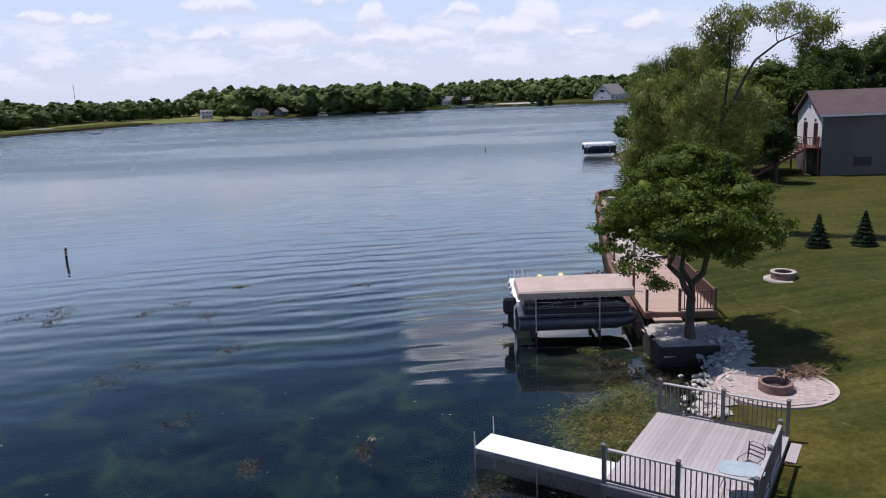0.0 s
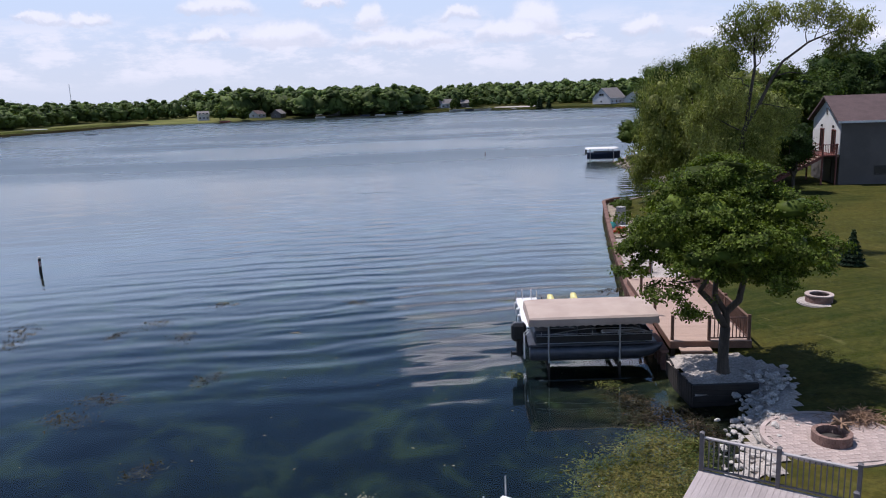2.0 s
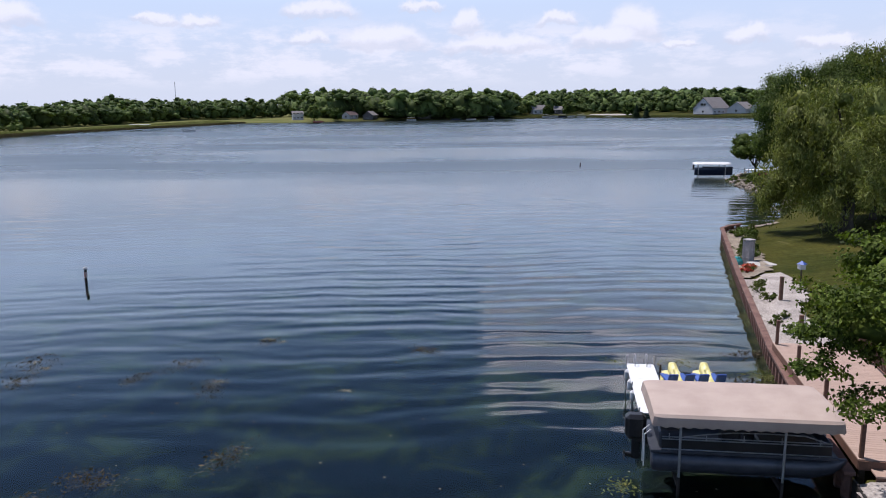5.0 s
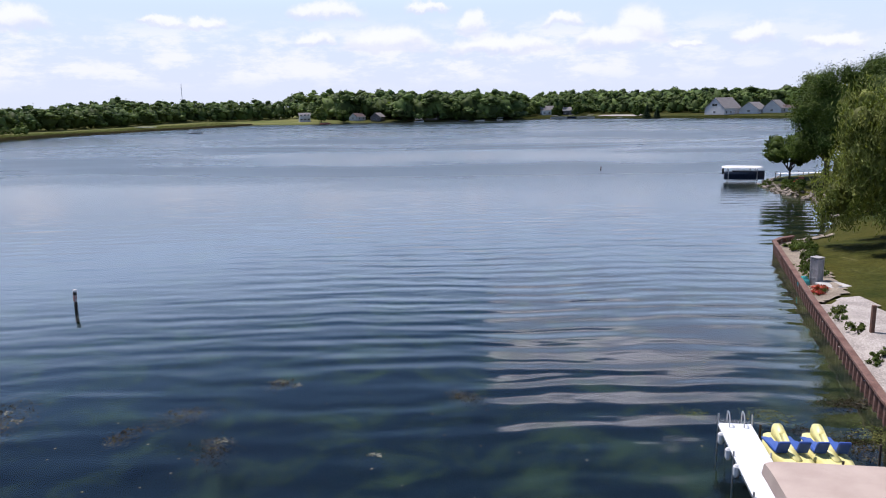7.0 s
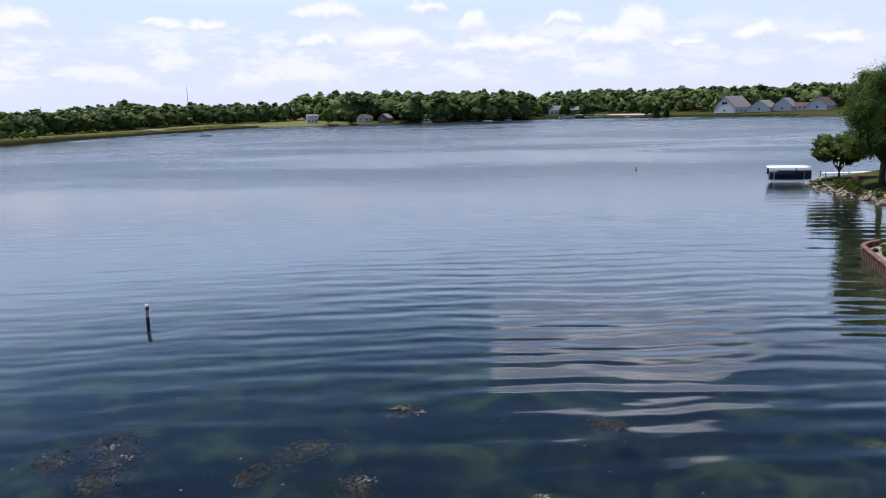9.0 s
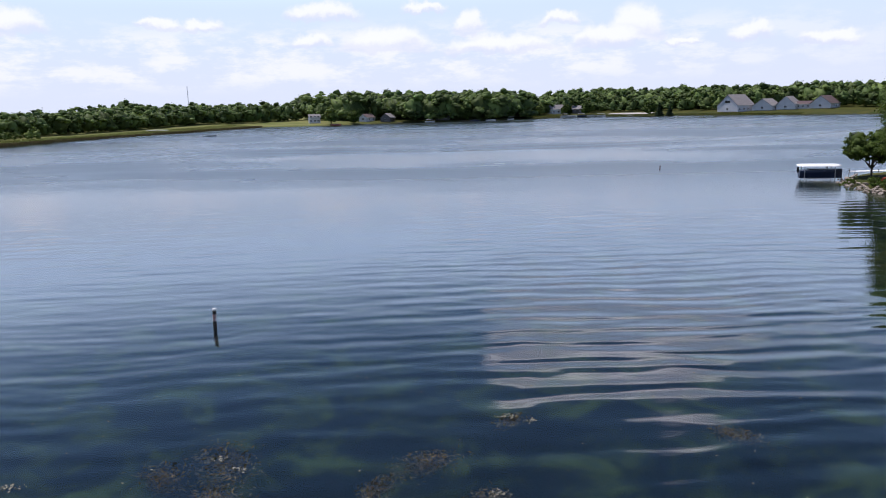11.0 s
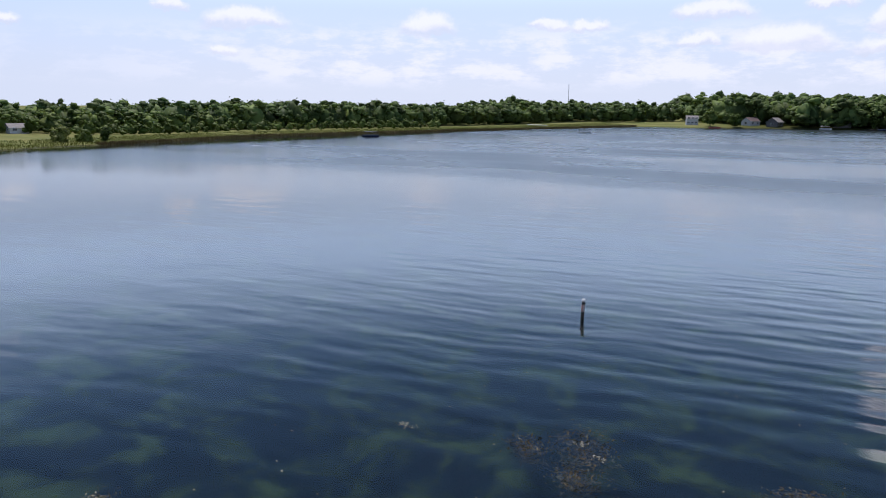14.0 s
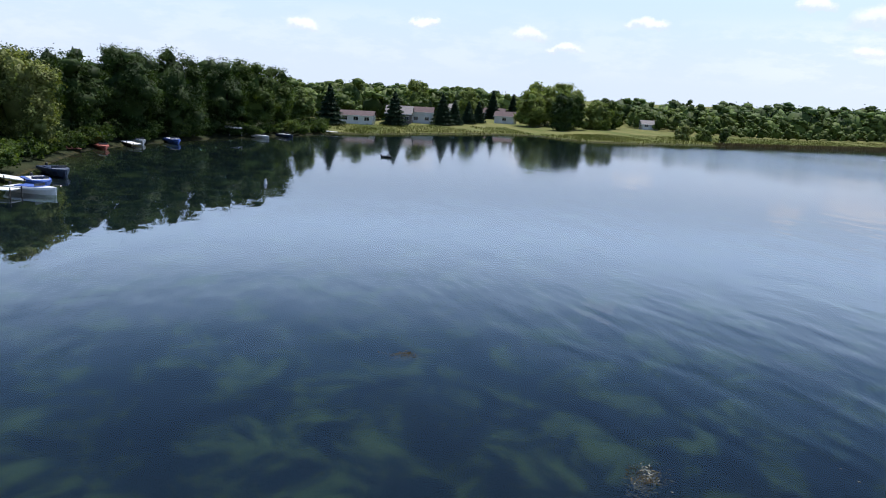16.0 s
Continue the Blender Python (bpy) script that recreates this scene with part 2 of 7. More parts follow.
M |= {
    "paver": surface("pink_paver", (0.36, 0.28, 0.25), (0.45, 0.37, 0.33), 1.5, 0.9, 0.5, 25, 0, 0.2, per="object", spread=0.12),
    "firebrick": surface("fire_pit_block", (0.17, 0.10, 0.08), (0.25, 0.155, 0.125), 5, 0.9, 0.6, 25, 0, 0.25, per="object", spread=0.18),
    "char": surface("charred_ash", (0.02, 0.018, 0.016), (0.06, 0.05, 0.045), 6, 0.95, 0.6, 20, 0, 0.4),
    "twig": surface("dry_twigs", (0.20, 0.12, 0.07), (0.30, 0.19, 0.12), 4, 0.9, 0.3, 20, 0, 0.3, per="island"),
    "siding": surface("grey_lap_siding", (0.088, 0.079, 0.076), (0.115, 0.104, 0.099), 0.5, 0.65, 0.1, 20, 0, 0.08),
    "whitewall": surface("white_siding", (0.74, 0.74, 0.73), (0.66, 0.66, 0.65), 0.6, 0.6, 0.1, 20, 0, 0.07),
    "shingle": surface("mauve_shingle", (0.078, 0.050, 0.049), (0.11, 0.072, 0.07), 0.8, 0.9, 0.5, 9, 0, 0.25, (1, 1, 3)),
    "shingle_grey": surface("grey_shingle", (0.17, 0.155, 0.15), (0.23, 0.21, 0.20), 0.8, 0.9, 0.5, 9, 0, 0.25),
    "glass": surface("dark_window_glass", (0.02, 0.022, 0.026), (0.035, 0.038, 0.045), 2, 0.06, 0.0, 5, 0, 0.1, spec=0.9),
}
M |= {
    "blue": surface("blue_plastic", (0.035, 0.085, 0.33), (0.05, 0.115, 0.40), 3, 0.55, 0.1, 20, 0, 0.12),
    "yellow": surface("yellow_plastic", (0.80, 0.74, 0.32), (0.72, 0.64, 0.24), 3, 0.4, 0.1, 20, 0, 0.08),
    "navy": surface("navy_paint", (0.02, 0.035, 0.075), (0.035, 0.05, 0.10), 3, 0.4, 0.1, 20, 0, 0.15),
    "teal": surface("teal_glaze", (0.05, 0.30, 0.29), (0.08, 0.40, 0.38), 5, 0.2, 0.1, 20, 0, 0.2),
    "red": surface("faded_red_paint", (0.40, 0.09, 0.06), (0.50, 0.16, 0.11), 3, 0.6, 0.1, 20, 0, 0.15),
    "flower": leaves("red_blossom", (0.45, 0.05, 0.05), (0.55, 0.16, 0.10), 2.0),
    "concrete": surface("concrete", (0.40, 0.38, 0.35), (0.50, 0.47, 0.44), 0.8, 0.9, 0.4, 15, 0, 0.2),
    "soil": surface("planting_soil", (0.20, 0.16, 0.12), (0.30, 0.25, 0.19), 0.8, 0.95, 0.8, 10, 0, 0.35, depth=0.05),
    "mark": surface("worn_white_band", (0.70, 0.66, 0.64), (0.45, 0.25, 0.22), 9, 0.6, 0.1, 30, 0, 0.2),
}
M |= {
    "pane": surface("frosted_table_glass", (0.36, 0.42, 0.44), (0.42, 0.48, 0.50), 3, 0.12, 0.0, 20, 0, 0.06, spec=0.8),
    "foam": surface("pale_leaf", (0.15, 0.135, 0.09), (0.29, 0.27, 0.20), 3, 0.8, 0.0, 20, 0, 0.2),
    "hull": surface("dull_hull_metal", (0.055, 0.062, 0.080), (0.085, 0.092, 0.11), 2, 0.4, 0.1, 40, 0.45, 0.15),
    "boulder": surface("lichened_boulder", (0.20, 0.165, 0.13), (0.33, 0.28, 0.23), 2.0, 0.9, 0.6, 14, 0, 0.3, per="object", spread=0.3, depth=0.03),
    "palewall": surface("pale_grey_siding", (0.50, 0.50, 0.52), (0.58, 0.58, 0.60), 0.3, 0.7, 0.1, 20, 0, 0.06),
    "asphalt": surface("road_gravel", (0.34, 0.31, 0.28), (0.44, 0.41, 0.37), 0.2, 0.95, 0.4, 6, 0, 0.2),
}


# ---- building helpers ----
def part(name, bm, material, parent, label="", smooth=False):
    """Links a bmesh as one mesh object under a thing or a part."""
    me = bpy.data.meshes.new(name)
    bm.to_mesh(me)
    bm.free()
    me.materials.append(M[material])
    if smooth:
        me.polygons.foreach_set("use_smooth", [True] * len(me.polygons))
    ob = new(name, me)
    ob.parent = parent
    return tagged(ob, label)


def thing(name, m, label, category, group="", kind=""):
    """An empty at a thing's base that carries its parts."""
    ob = new(name)
    ob.empty_display_size = 0.2
    ob.matrix_basis = m
    return tagged(ob, label, category, group, kind)


def box(bm, cx, cy, cz, sx, sy, sz, bevel=0.0, m=None):
    made = bmesh.ops.create_cube(bm, size=1.0, matrix=Matrix.Translation((cx, cy, cz)) @ Matrix.Diagonal((sx, sy, sz, 1)))
    vs = made["verts"]
    if bevel:
        es = list({e for v in vs for e in v.link_edges})
        vs = list({v for f in bmesh.ops.bevel(bm, geom=es, offset=bevel, segments=1, affect="EDGES")["faces"] for v in f.verts} | {v for v in vs if v.is_valid})
    if m is not None:
        bmesh.ops.transform(bm, matrix=m, verts=vs)
    return bm


def boxed(cx, cy, cz, sx, sy, sz, bevel=0.0, m=None):
    return box(bmesh.new(), cx, cy, cz, sx, sy, sz, bevel, m)


def tube(bm, pts, radii, sides=8, caps=True):
    """A tapered round tube along a line of points."""
    pts = [Vector(p) for p in pts]
    if isinstance(radii, (int, float)):
        radii = [radii] * len(pts)
    rings, ref = [], None
    for i, p in enumerate(pts):
        d = (pts[min(i + 1, len(pts) - 1)] - pts[max(i - 1, 0)]).normalized()
        if ref is None:
            ref = d.orthogonal().normalized()
        ref = (ref - d * ref.dot(d)).normalized()
        side = d.cross(ref)
        rings.append([bm.verts.new(p + (ref * math.cos(a) + side * math.sin(a)) * radii[i]) for a in [2 * math.pi * k / sides for k in range(sides)]])
    for a, b in zip(rings, rings[1:]):
        for k in range(sides):
            bm.faces.new((a[k], a[(k + 1) % sides], b[(k + 1) % sides], b[k]))
    if caps:
        bm.faces.new(rings[0][::-1])
        bm.faces.new(rings[-1])
    return bm


def tubed(pts, radii, sides=8):
    return tube(bmesh.new(), pts, radii, sides)


def prism(bm, outline, z0, z1):
    """An upright solid over a flat outline, given anticlockwise."""
    low = [bm.verts.new((x, y, z0)) for x, y in outline]
    top = [bm.verts.new((x, y, z1)) for x, y in outline]
    bm.faces.new(low[::-1])
    bm.faces.new(top)
    k = len(outline)
    for i in range(k):
        bm.faces.new((low[i], low[(i + 1) % k], top[(i + 1) % k], top[i]))
    return bm


def profile(bm, section, x0, x1):
    """A solid with a section in y and z, given anticlockwise seen from +x, drawn out along x."""
    a = [bm.verts.new((x0, y, z)) for y, z in section]
    b = [bm.verts.new((x1, y, z)) for y, z in section]
    k = len(section)
    bm.faces.new(a[::-1])
    bm.faces.new(b)
    for i in range(k):
        bm.faces.new((a[i], a[(i + 1) % k], b[(i + 1) % k], b[i]))
    return bm


def lathe(bm, section, sides=16, centre=(0, 0, 0)):
    """A turned body from (radius, height) pairs."""
    rings = [[bm.verts.new((centre[0] + r * math.cos(2 * math.pi * k / sides), centre[1] + r * math.sin(2 * math.pi * k / sides), centre[2] + z)) for k in range(sides)] for r, z in section]
    for a, b in zip(rings, rings[1:]):
        for k in range(sides):
            bm.faces.new((a[k], a[(k + 1) % sides], b[(k + 1) % sides], b[k]))
    bm.faces.new(rings[0][::-1])
    bm.faces.new(rings[-1])
    return bm


def hoop(bm, r0, r1, z0, z1, sides=24):
    """A flat ring with a square section."""
    rings = [[bm.verts.new((r * math.cos(2 * math.pi * k / sides), r * math.sin(2 * math.pi * k / sides), z)) for k in range(sides)] for r, z in ((r0, z0), (r1, z0), (r1, z1), (r0, z1))]
    for i in range(4):
        a, b = rings[i], rings[(i + 1) % 4]
        for k in range(sides):
            bm.faces.new((a[k], a[(k + 1) % sides], b[(k + 1) % sides], b[k]))
    return bm


bm = bmesh.new()
bmesh.ops.create_icosphere(bm, subdivisions=2, radius=1.0)
bm.verts.index_update()
BALL = np.array([v.co[:] for v in bm.verts])
BALL_TRIS = np.array([[v.index for v in f.verts] for f in bm.faces], dtype=np.int32)
bm.free()


def clumps(rng, blobs, scale, rough=0.16):
    """The dense inner leaf masses of a crown: an uneven lump in each of its blobs."""
    blobs = np.array(blobs, float)
    r = scale * (1 + rough * rng.normal(size=(len(blobs), len(BALL), 1)))
    return blobs[:, None, :3] + BALL[None] * r * blobs[:, None, 3:]


def quads_mesh(name, verts, material, parent=None, lumps=None):
    """A mesh of loose four-cornered blades, verts (count, 4, 3), and of leaf masses, lumps (count, corners, 3)."""
    count = len(verts)
    co = np.ascontiguousarray(verts, dtype=np.float32).reshape(-1, 3)
    loops = np.arange(count * 4, dtype=np.int32)
    starts = np.arange(0, count * 4, 4, dtype=np.int32)
    soft = np.zeros(count, bool)
    if lumps is not None:
        k = len(lumps)
        co = np.concatenate([co, np.asarray(lumps, dtype=np.float32).reshape(-1, 3)])
        tris = (BALL_TRIS[None] + (count * 4 + np.arange(k, dtype=np.int32) * len(BALL))[:, None, None]).ravel()
        starts = np.concatenate([starts, count * 4 + np.arange(0, len(tris), 3, dtype=np.int32)])
        loops = np.concatenate([loops, tris])
        soft = np.concatenate([soft, np.ones(len(tris) // 3, bool)])
    me = bpy.data.meshes.new(name)
    me.vertices.add(len(co))
    me.vertices.foreach_set("co", co.ravel())
    me.loops.add(len(loops))
    me.loops.foreach_set("vertex_index", loops.astype(np.int32))
    me.polygons.add(len(starts))
    me.polygons.foreach_set("loop_start", starts.astype(np.int32))
    me.update(calc_edges=True)
    me.polygons.foreach_set("use_smooth", soft)
    me.materials.append(M[material])
    ob = new(name, me)
    ob.parent = parent
    return ob


def blades(rng, centres, normals, length, width, droop=None):
    """Pointed leaf blades at centres, lying across the given normals."""
    k = len(centres)
    nrm = normals / np.maximum(np.linalg.norm(normals, axis=1, keepdims=True), 1e-6)
    ax = np.cross(nrm, rng.normal(size=(k, 3)))
    if droop is not None:
        ax = ax * (1 - droop) + np.array([0, 0, -1.0]) * droop
    ax /= np.maximum(np.linalg.norm(ax, axis=1, keepdims=True), 1e-6)
    side = np.cross(nrm, ax)
    side /= np.maximum(np.linalg.norm(side, axis=1, keepdims=True), 1e-6)
    s = rng.uniform(0.65, 1.35, (k, 1))
    L, W = ax * length * s, side * width * s
    bend = nrm * length * 0.12 * rng.uniform(0, 1, (k, 1))
    return np.stack([centres - L * 0.5, centres + W * 0.5 + bend, centres + L * 0.5, centres - W * 0.5 + bend], axis=1)


def foliage(rng, blobs, count, length, width, droop=None, shell=0.55, lump=0.6, gaps=0.25, flat=0.5, spray=22, outward=0.6, wild=0.6, stray=0.12):
    """Leaf blades filling a crown made of lumps (x, y, z, rx, ry, rz), denser to the outside, in sprays with gaps between them."""
    blobs = np.array(blobs, float)
    vol = np.prod(blobs[:, 3:], axis=1) ** (2 / 3)
    sprays = max(int(count / spray), 8)
    which = rng.choice(len(blobs), sprays, p=vol / vol.sum())
    d = rng.normal(size=(sprays, 3))
    d /= np.linalg.norm(d, axis=1, keepdims=True)
    r = shell + (1 - shell) * rng.uniform(0, 1, (sprays, 1)) ** 0.6
    r *= 1 + stray * rng.normal(size=(sprays, 1))
    heart = blobs[which, :3] + d * r * blobs[which, 3:]
    keep = rng.uniform(0, 1, sprays) > gaps * (0.5 + 0.5 * np.sin(heart[:, 0] * 1.9 + heart[:, 2] * 2.3) * np.sin(heart[:, 1] * 1.7))
    heart, d = heart[keep], d[keep]
    pick = rng.integers(0, len(heart), count)
    jit = rng.normal(size=(count, 3)) * lump
    jit[:, 2] *= flat
    pts = heart[pick] + jit
    if droop is not None:
        pts[:, 2] -= np.abs(rng.normal(size=count)) * lump * 1.6 * droop
    nrm = d[pick] * outward + np.array([0, 0, 0.5]) + rng.normal(size=(count, 3)) * wild
    return blades(rng, pts, nrm, length, width, droop)


# ---- ground and lake ----
NEAR_SHORE = [(5, -30), (7.5, -6), (9.2, 8), (11.2, 14), (12.6, 17.4), (13.6, 19.3), (14.6, 20.8), (15.3, 22.2), (16.0, 23.5), (14.9, 23.8), (14.9, 26), (15.2, 27.2), (16.0, 32), (17.1, 37.5),
         (20.3, 50.5), (24.4, 66.2), (25.6, 67.6), (28.5, 70), (33, 77), (37, 85.7), (38.9, 93.3), (37.8, 99.6), (38.5, 107), (41, 113.6)]
NORTH_SHORE = [(52, 122), (75, 140), (120, 190), (180, 280), (215, 370), (205, 425), (177, 452), (156, 476), (130, 506), (100, 540), (66, 579), (31, 568),
               (10, 509), (-35, 513), (-73, 510), (-111, 481), (-143, 489), (-157, 430), (-172, 377), (-184, 337), (-192, 289), (-203, 217), (-195, 171)]
WEST_SHORE = [(-192, 144), (-191, 130), (-186, 111), (-190, 100), (-209, 95), (-209, 82), (-196, 59), (-184, 41), (-186, 36), (-177, 30), (-169, 22),
         (-160, 16), (-158, 10), (-143, 2), (-130, -5), (-119, -8), (-100, -8), (-84, -8), (-70, -14), (-40, -36), (-12, -40)]
SHORE = NEAR_SHORE + NORTH_SHORE + WEST_SHORE


def shore_distance(px, py):
    """Metres inland of the shore: positive on land, negative on the lake."""
    poly = np.array(SHORE, float)
    best = np.full(px.shape, 1e9)
    inside = np.zeros(px.shape, bool)
    for (ax, ay), (bx, by) in zip(poly, np.roll(poly, -1, axis=0)):
        vx, vy = bx - ax, by - ay
        t = np.clip(((px - ax) * vx + (py - ay) * vy) / (vx * vx + vy * vy), 0, 1)
        best = np.minimum(best, (px - ax - t * vx) ** 2 + (py - ay - t * vy) ** 2)
        cross = ((ay > py) != (by > py)) & (px < (bx - ax) * (py - ay) / (by - ay + 1e-12) + ax)
        inside ^= cross
    return np.where(inside, -1, 1) * np.sqrt(best)


def land_height(px, py):
    px, py = np.asarray(px, float), np.asarray(py, float)
    d = shore_distance(px, py)
    bed = -0.15 - 2.4 * (1 - np.exp(np.minimum(d, 0) / 9.0))
    bank = np.clip(d / 1.3, 0, 1)
    plain = 0.45 + 0.75 * np.clip(d / 14, 0, 1) + 0.012 * np.clip(d - 14, 0, 400)
    near = np.clip((130 - py) / 40, 0, 1) * np.clip((px + 20) / 20, 0, 1) * (py > -30)
    yard = 0.62 + 0.95 * np.clip((d - 1.5) / 9, 0, 1)
    flat = np.clip(1.7 - np.hypot(px - 17.1, py - 19.8) / 2.1, 0, 1)
    yard = yard * (1 - flat) + 0.70 * flat
    marsh = np.clip((-150 - px) / 20, 0, 1) * np.clip((430 - py) / 60, 0, 1) * np.clip((py - 20) / 20, 0, 1)
    low = 0.25 + 0.02 * np.clip(d, 0, 60) + 0.012 * np.clip(d - 60, 0, 300)
    h = plain * (1 - near) + yard * near
    h = h * (1 - marsh) + low * marsh
    hill = np.clip((py - 430) / 60, 0, 1) * np.clip((d - 10) / 110, 0, 1)
    h = h + hill * 6.0 * (0.7 + 0.3 * np.sin(px / 60.0))
    terrace = (px > 15.3) & (px < 17.4) & (py > 24.4) & (py < 27.2)
    return np.where(terrace, 0.70, np.where(d > 0, bank * h + (1 - bank) * -0.15, bed))


def height_at(x, y):
    return float(land_height(np.array([x]), np.array([y]))[0])


def graded(stops):
    """Grid lines whose spacing grows away from the near shore."""
    out = []
    for (a, b, step) in stops:
        out += list(np.arange(a, b, step))
    return np.array(out + [stops[-1][1]])


gx = graded([(-2600, -700, 180), (-700, -260, 25), (-260, -70, 5), (-70, 4, 3), (4, 34, 0.5), (34, 60, 2), (60, 260, 6), (260, 700, 35), (700, 2600, 180)])
gy = graded([(-2600, -400, 180), (-400, -60, 20), (-60, 6, 3), (6, 72, 0.5), (72, 130, 2), (130, 420, 7), (420, 640, 5), (640, 1000, 25), (1000, 2800, 180)])
GX, GY = np.meshgrid(gx, gy)
GZ = land_height(GX, GY)
far_out = np.clip((np.hypot(GX, GY - 200) - 900) / 600, 0, 1)
GZ = GZ * (1 - far_out) + 8.0 * far_out
cols = len(gx)
idx = np.arange(len(gx) * len(gy)).reshape(len(gy), len(gx))
quad = np.stack([idx[:-1, :-1], idx[:-1, 1:], idx[1:, 1:], idx[1:, :-1]], axis=-1).reshape(-1, 4)
gm = bpy.data.meshes.new("ground")
gm.vertices.add(GX.size)
gm.vertices.foreach_set("co", np.stack([GX, GY, GZ], axis=-1).astype(np.float32).ravel())
gm.loops.add(quad.size)
gm.loops.foreach_set("vertex_index", quad.astype(np.int32).ravel())
gm.polygons.add(len(quad))
gm.polygons.foreach_set("loop_start", np.arange(0, quad.size, 4, dtype=np.int32))
gm.update(calc_edges=True)
gm.polygons.foreach_set("use_smooth", np.ones(len(quad), bool))

mat = bpy.data.materials.new("lawn_marsh_and_lake_bed")
mat.use_nodes = True
n = Nodes(mat.node_tree)
pos = n.add("ShaderNodeNewGeometry").outputs["Position"]
sep = n.add("ShaderNodeSeparateXYZ")
n.link(pos, sep.inputs[0])
wide = n.noise(pos, 0.11, 4, 0.6)
fine = n.noise(pos, 4.0, 9, 0.82)
stripe = n.noise(n.mapping(pos, (0.12, 1.5, 1), rot=(0, 0, radians(28))), 1.0, 3, 0.5)
lawn = n.mix(n.smooth(wide, 0.35, 0.65), (0.018, 0.028, 0.0035), (0.050, 0.049, 0.0085))
lawn = n.mix(n.math("MULTIPLY", n.smooth(n.noise(pos, 0.35, 6, 0.7), 0.42, 0.66), n.smooth(sep.outputs[1], 30, 20, 0.25, 0.8)), lawn, (0.085, 0.066, 0.014))
lawn = n.mix(n.smooth(stripe, 0.4, 0.6, 0.0, 0.22), lawn, (0.085, 0.083, 0.022))
lines = n.noise(n.mapping(n.mapping(pos, rot=(0, 0, -0.236)), (1.7, 0.32, 1)), 1.0, 5, 0.65)
lawn = n.mix(n.smooth(lines, 0.60, 0.70, 0.0, 0.45), lawn, (0.125, 0.115, 0.045))
lawn = n.mix(1.0, lawn, n.mix(n.smooth(fine, 0.25, 0.75), (0.45, 0.5, 0.42), (1.5, 1.46, 1.4)), "MULTIPLY")
reeds = n.mix(n.smooth(n.noise(n.mapping(pos, (0.03, 0.12, 1)), 1.0, 5, 0.6), 0.35, 0.65), (0.085, 0.10, 0.025), (0.15, 0.145, 0.05))
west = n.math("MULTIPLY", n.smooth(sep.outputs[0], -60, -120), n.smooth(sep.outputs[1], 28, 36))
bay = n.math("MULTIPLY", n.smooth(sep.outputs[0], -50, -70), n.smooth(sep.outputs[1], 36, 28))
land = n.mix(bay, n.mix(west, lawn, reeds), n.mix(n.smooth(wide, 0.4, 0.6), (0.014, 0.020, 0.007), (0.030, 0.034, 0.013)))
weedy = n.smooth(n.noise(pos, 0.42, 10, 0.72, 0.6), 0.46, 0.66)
# deep bed near-black blue: light lost in the water is put into colour
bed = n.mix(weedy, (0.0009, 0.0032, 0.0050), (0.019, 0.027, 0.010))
# the bed's colour lightens in the shallows, where less light is lost
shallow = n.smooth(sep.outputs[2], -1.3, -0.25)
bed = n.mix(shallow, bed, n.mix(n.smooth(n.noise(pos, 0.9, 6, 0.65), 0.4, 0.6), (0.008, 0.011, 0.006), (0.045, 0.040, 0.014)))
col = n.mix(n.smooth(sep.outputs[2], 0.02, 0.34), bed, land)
bsdf = n.add("ShaderNodeBsdfPrincipled", Roughness=0.95)
bsdf.inputs["Specular IOR Level"].default_value = 0.1
n.link(col, bsdf.inputs["Base Color"])
bmp = n.add("ShaderNodeBump", Strength=0.7, Distance=0.06)
n.link(n.noise(pos, 9.0, 6, 0.7), bmp.inputs["Height"])
n.link(bmp.outputs[0], bsdf.inputs["Normal"])
o = n.add("ShaderNodeOutputMaterial")
n.link(bsdf.outputs[0], o.inputs[0])
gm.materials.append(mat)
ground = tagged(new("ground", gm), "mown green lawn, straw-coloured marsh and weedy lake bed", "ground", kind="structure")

# Lake surface
mat = bpy.data.materials.new("lake_water")
mat.use_nodes = True
n = Nodes(mat.node_tree)
pos = n.add("ShaderNodeNewGeometry").outputs["Position"]
sep = n.add("ShaderNodeSeparateXYZ")
n.link(pos, sep.inputs[0])
warp = n.math("MULTIPLY", n.noise(pos, 0.05, 2, 0.5), 5.0)
bow = n.math("MULTIPLY", n.math("POWER", n.math("SUBTRACT", sep.outputs[0], 4.0), 2.0), 0.0016)
phase = n.math("ADD", n.math("ADD", sep.outputs[1], bow), n.math("ADD", warp, n.math("MULTIPLY", sep.outputs[0], -0.06)))
swell = n.math("SINE", n.math("MULTIPLY", phase, 2 * math.pi / 1.9))
swell2 = n.math("SINE", n.math("MULTIPLY", n.math("ADD", phase, n.math("MULTIPLY", n.noise(pos, 0.12, 2, 0.5), 4.0)), 2 * math.pi / 1.15))
zone = n.math("MULTIPLY", n.smooth(n.math("ADD", sep.outputs[0], n.math("MULTIPLY", sep.outputs[1], 0.6)), -45, 10), n.smooth(sep.outputs[1], 22, 34))
zone = n.math("MULTIPLY", zone, n.smooth(sep.outputs[1], 190, 70))
zone = n.math("MULTIPLY", zone, n.smooth(n.noise(pos, 0.03, 3, 0.5), 0.3, 0.55, 0.45, 1.0))
zone = n.math("MULTIPLY", zone, n.smooth(sep.outputs[0], -20, 8, 0.38, 1.0))
patchy = n.smooth(n.noise(n.mapping(pos, (0.22, 0.5, 1)), 1.0, 2, 0.5), 0.30, 0.68, 0.35, 1.3)
waves = n.math("MULTIPLY", n.math("ADD", n.math("MULTIPLY", n.math("MULTIPLY", swell, patchy), 0.0095), n.math("MULTIPLY", swell2, 0.0030)), zone)
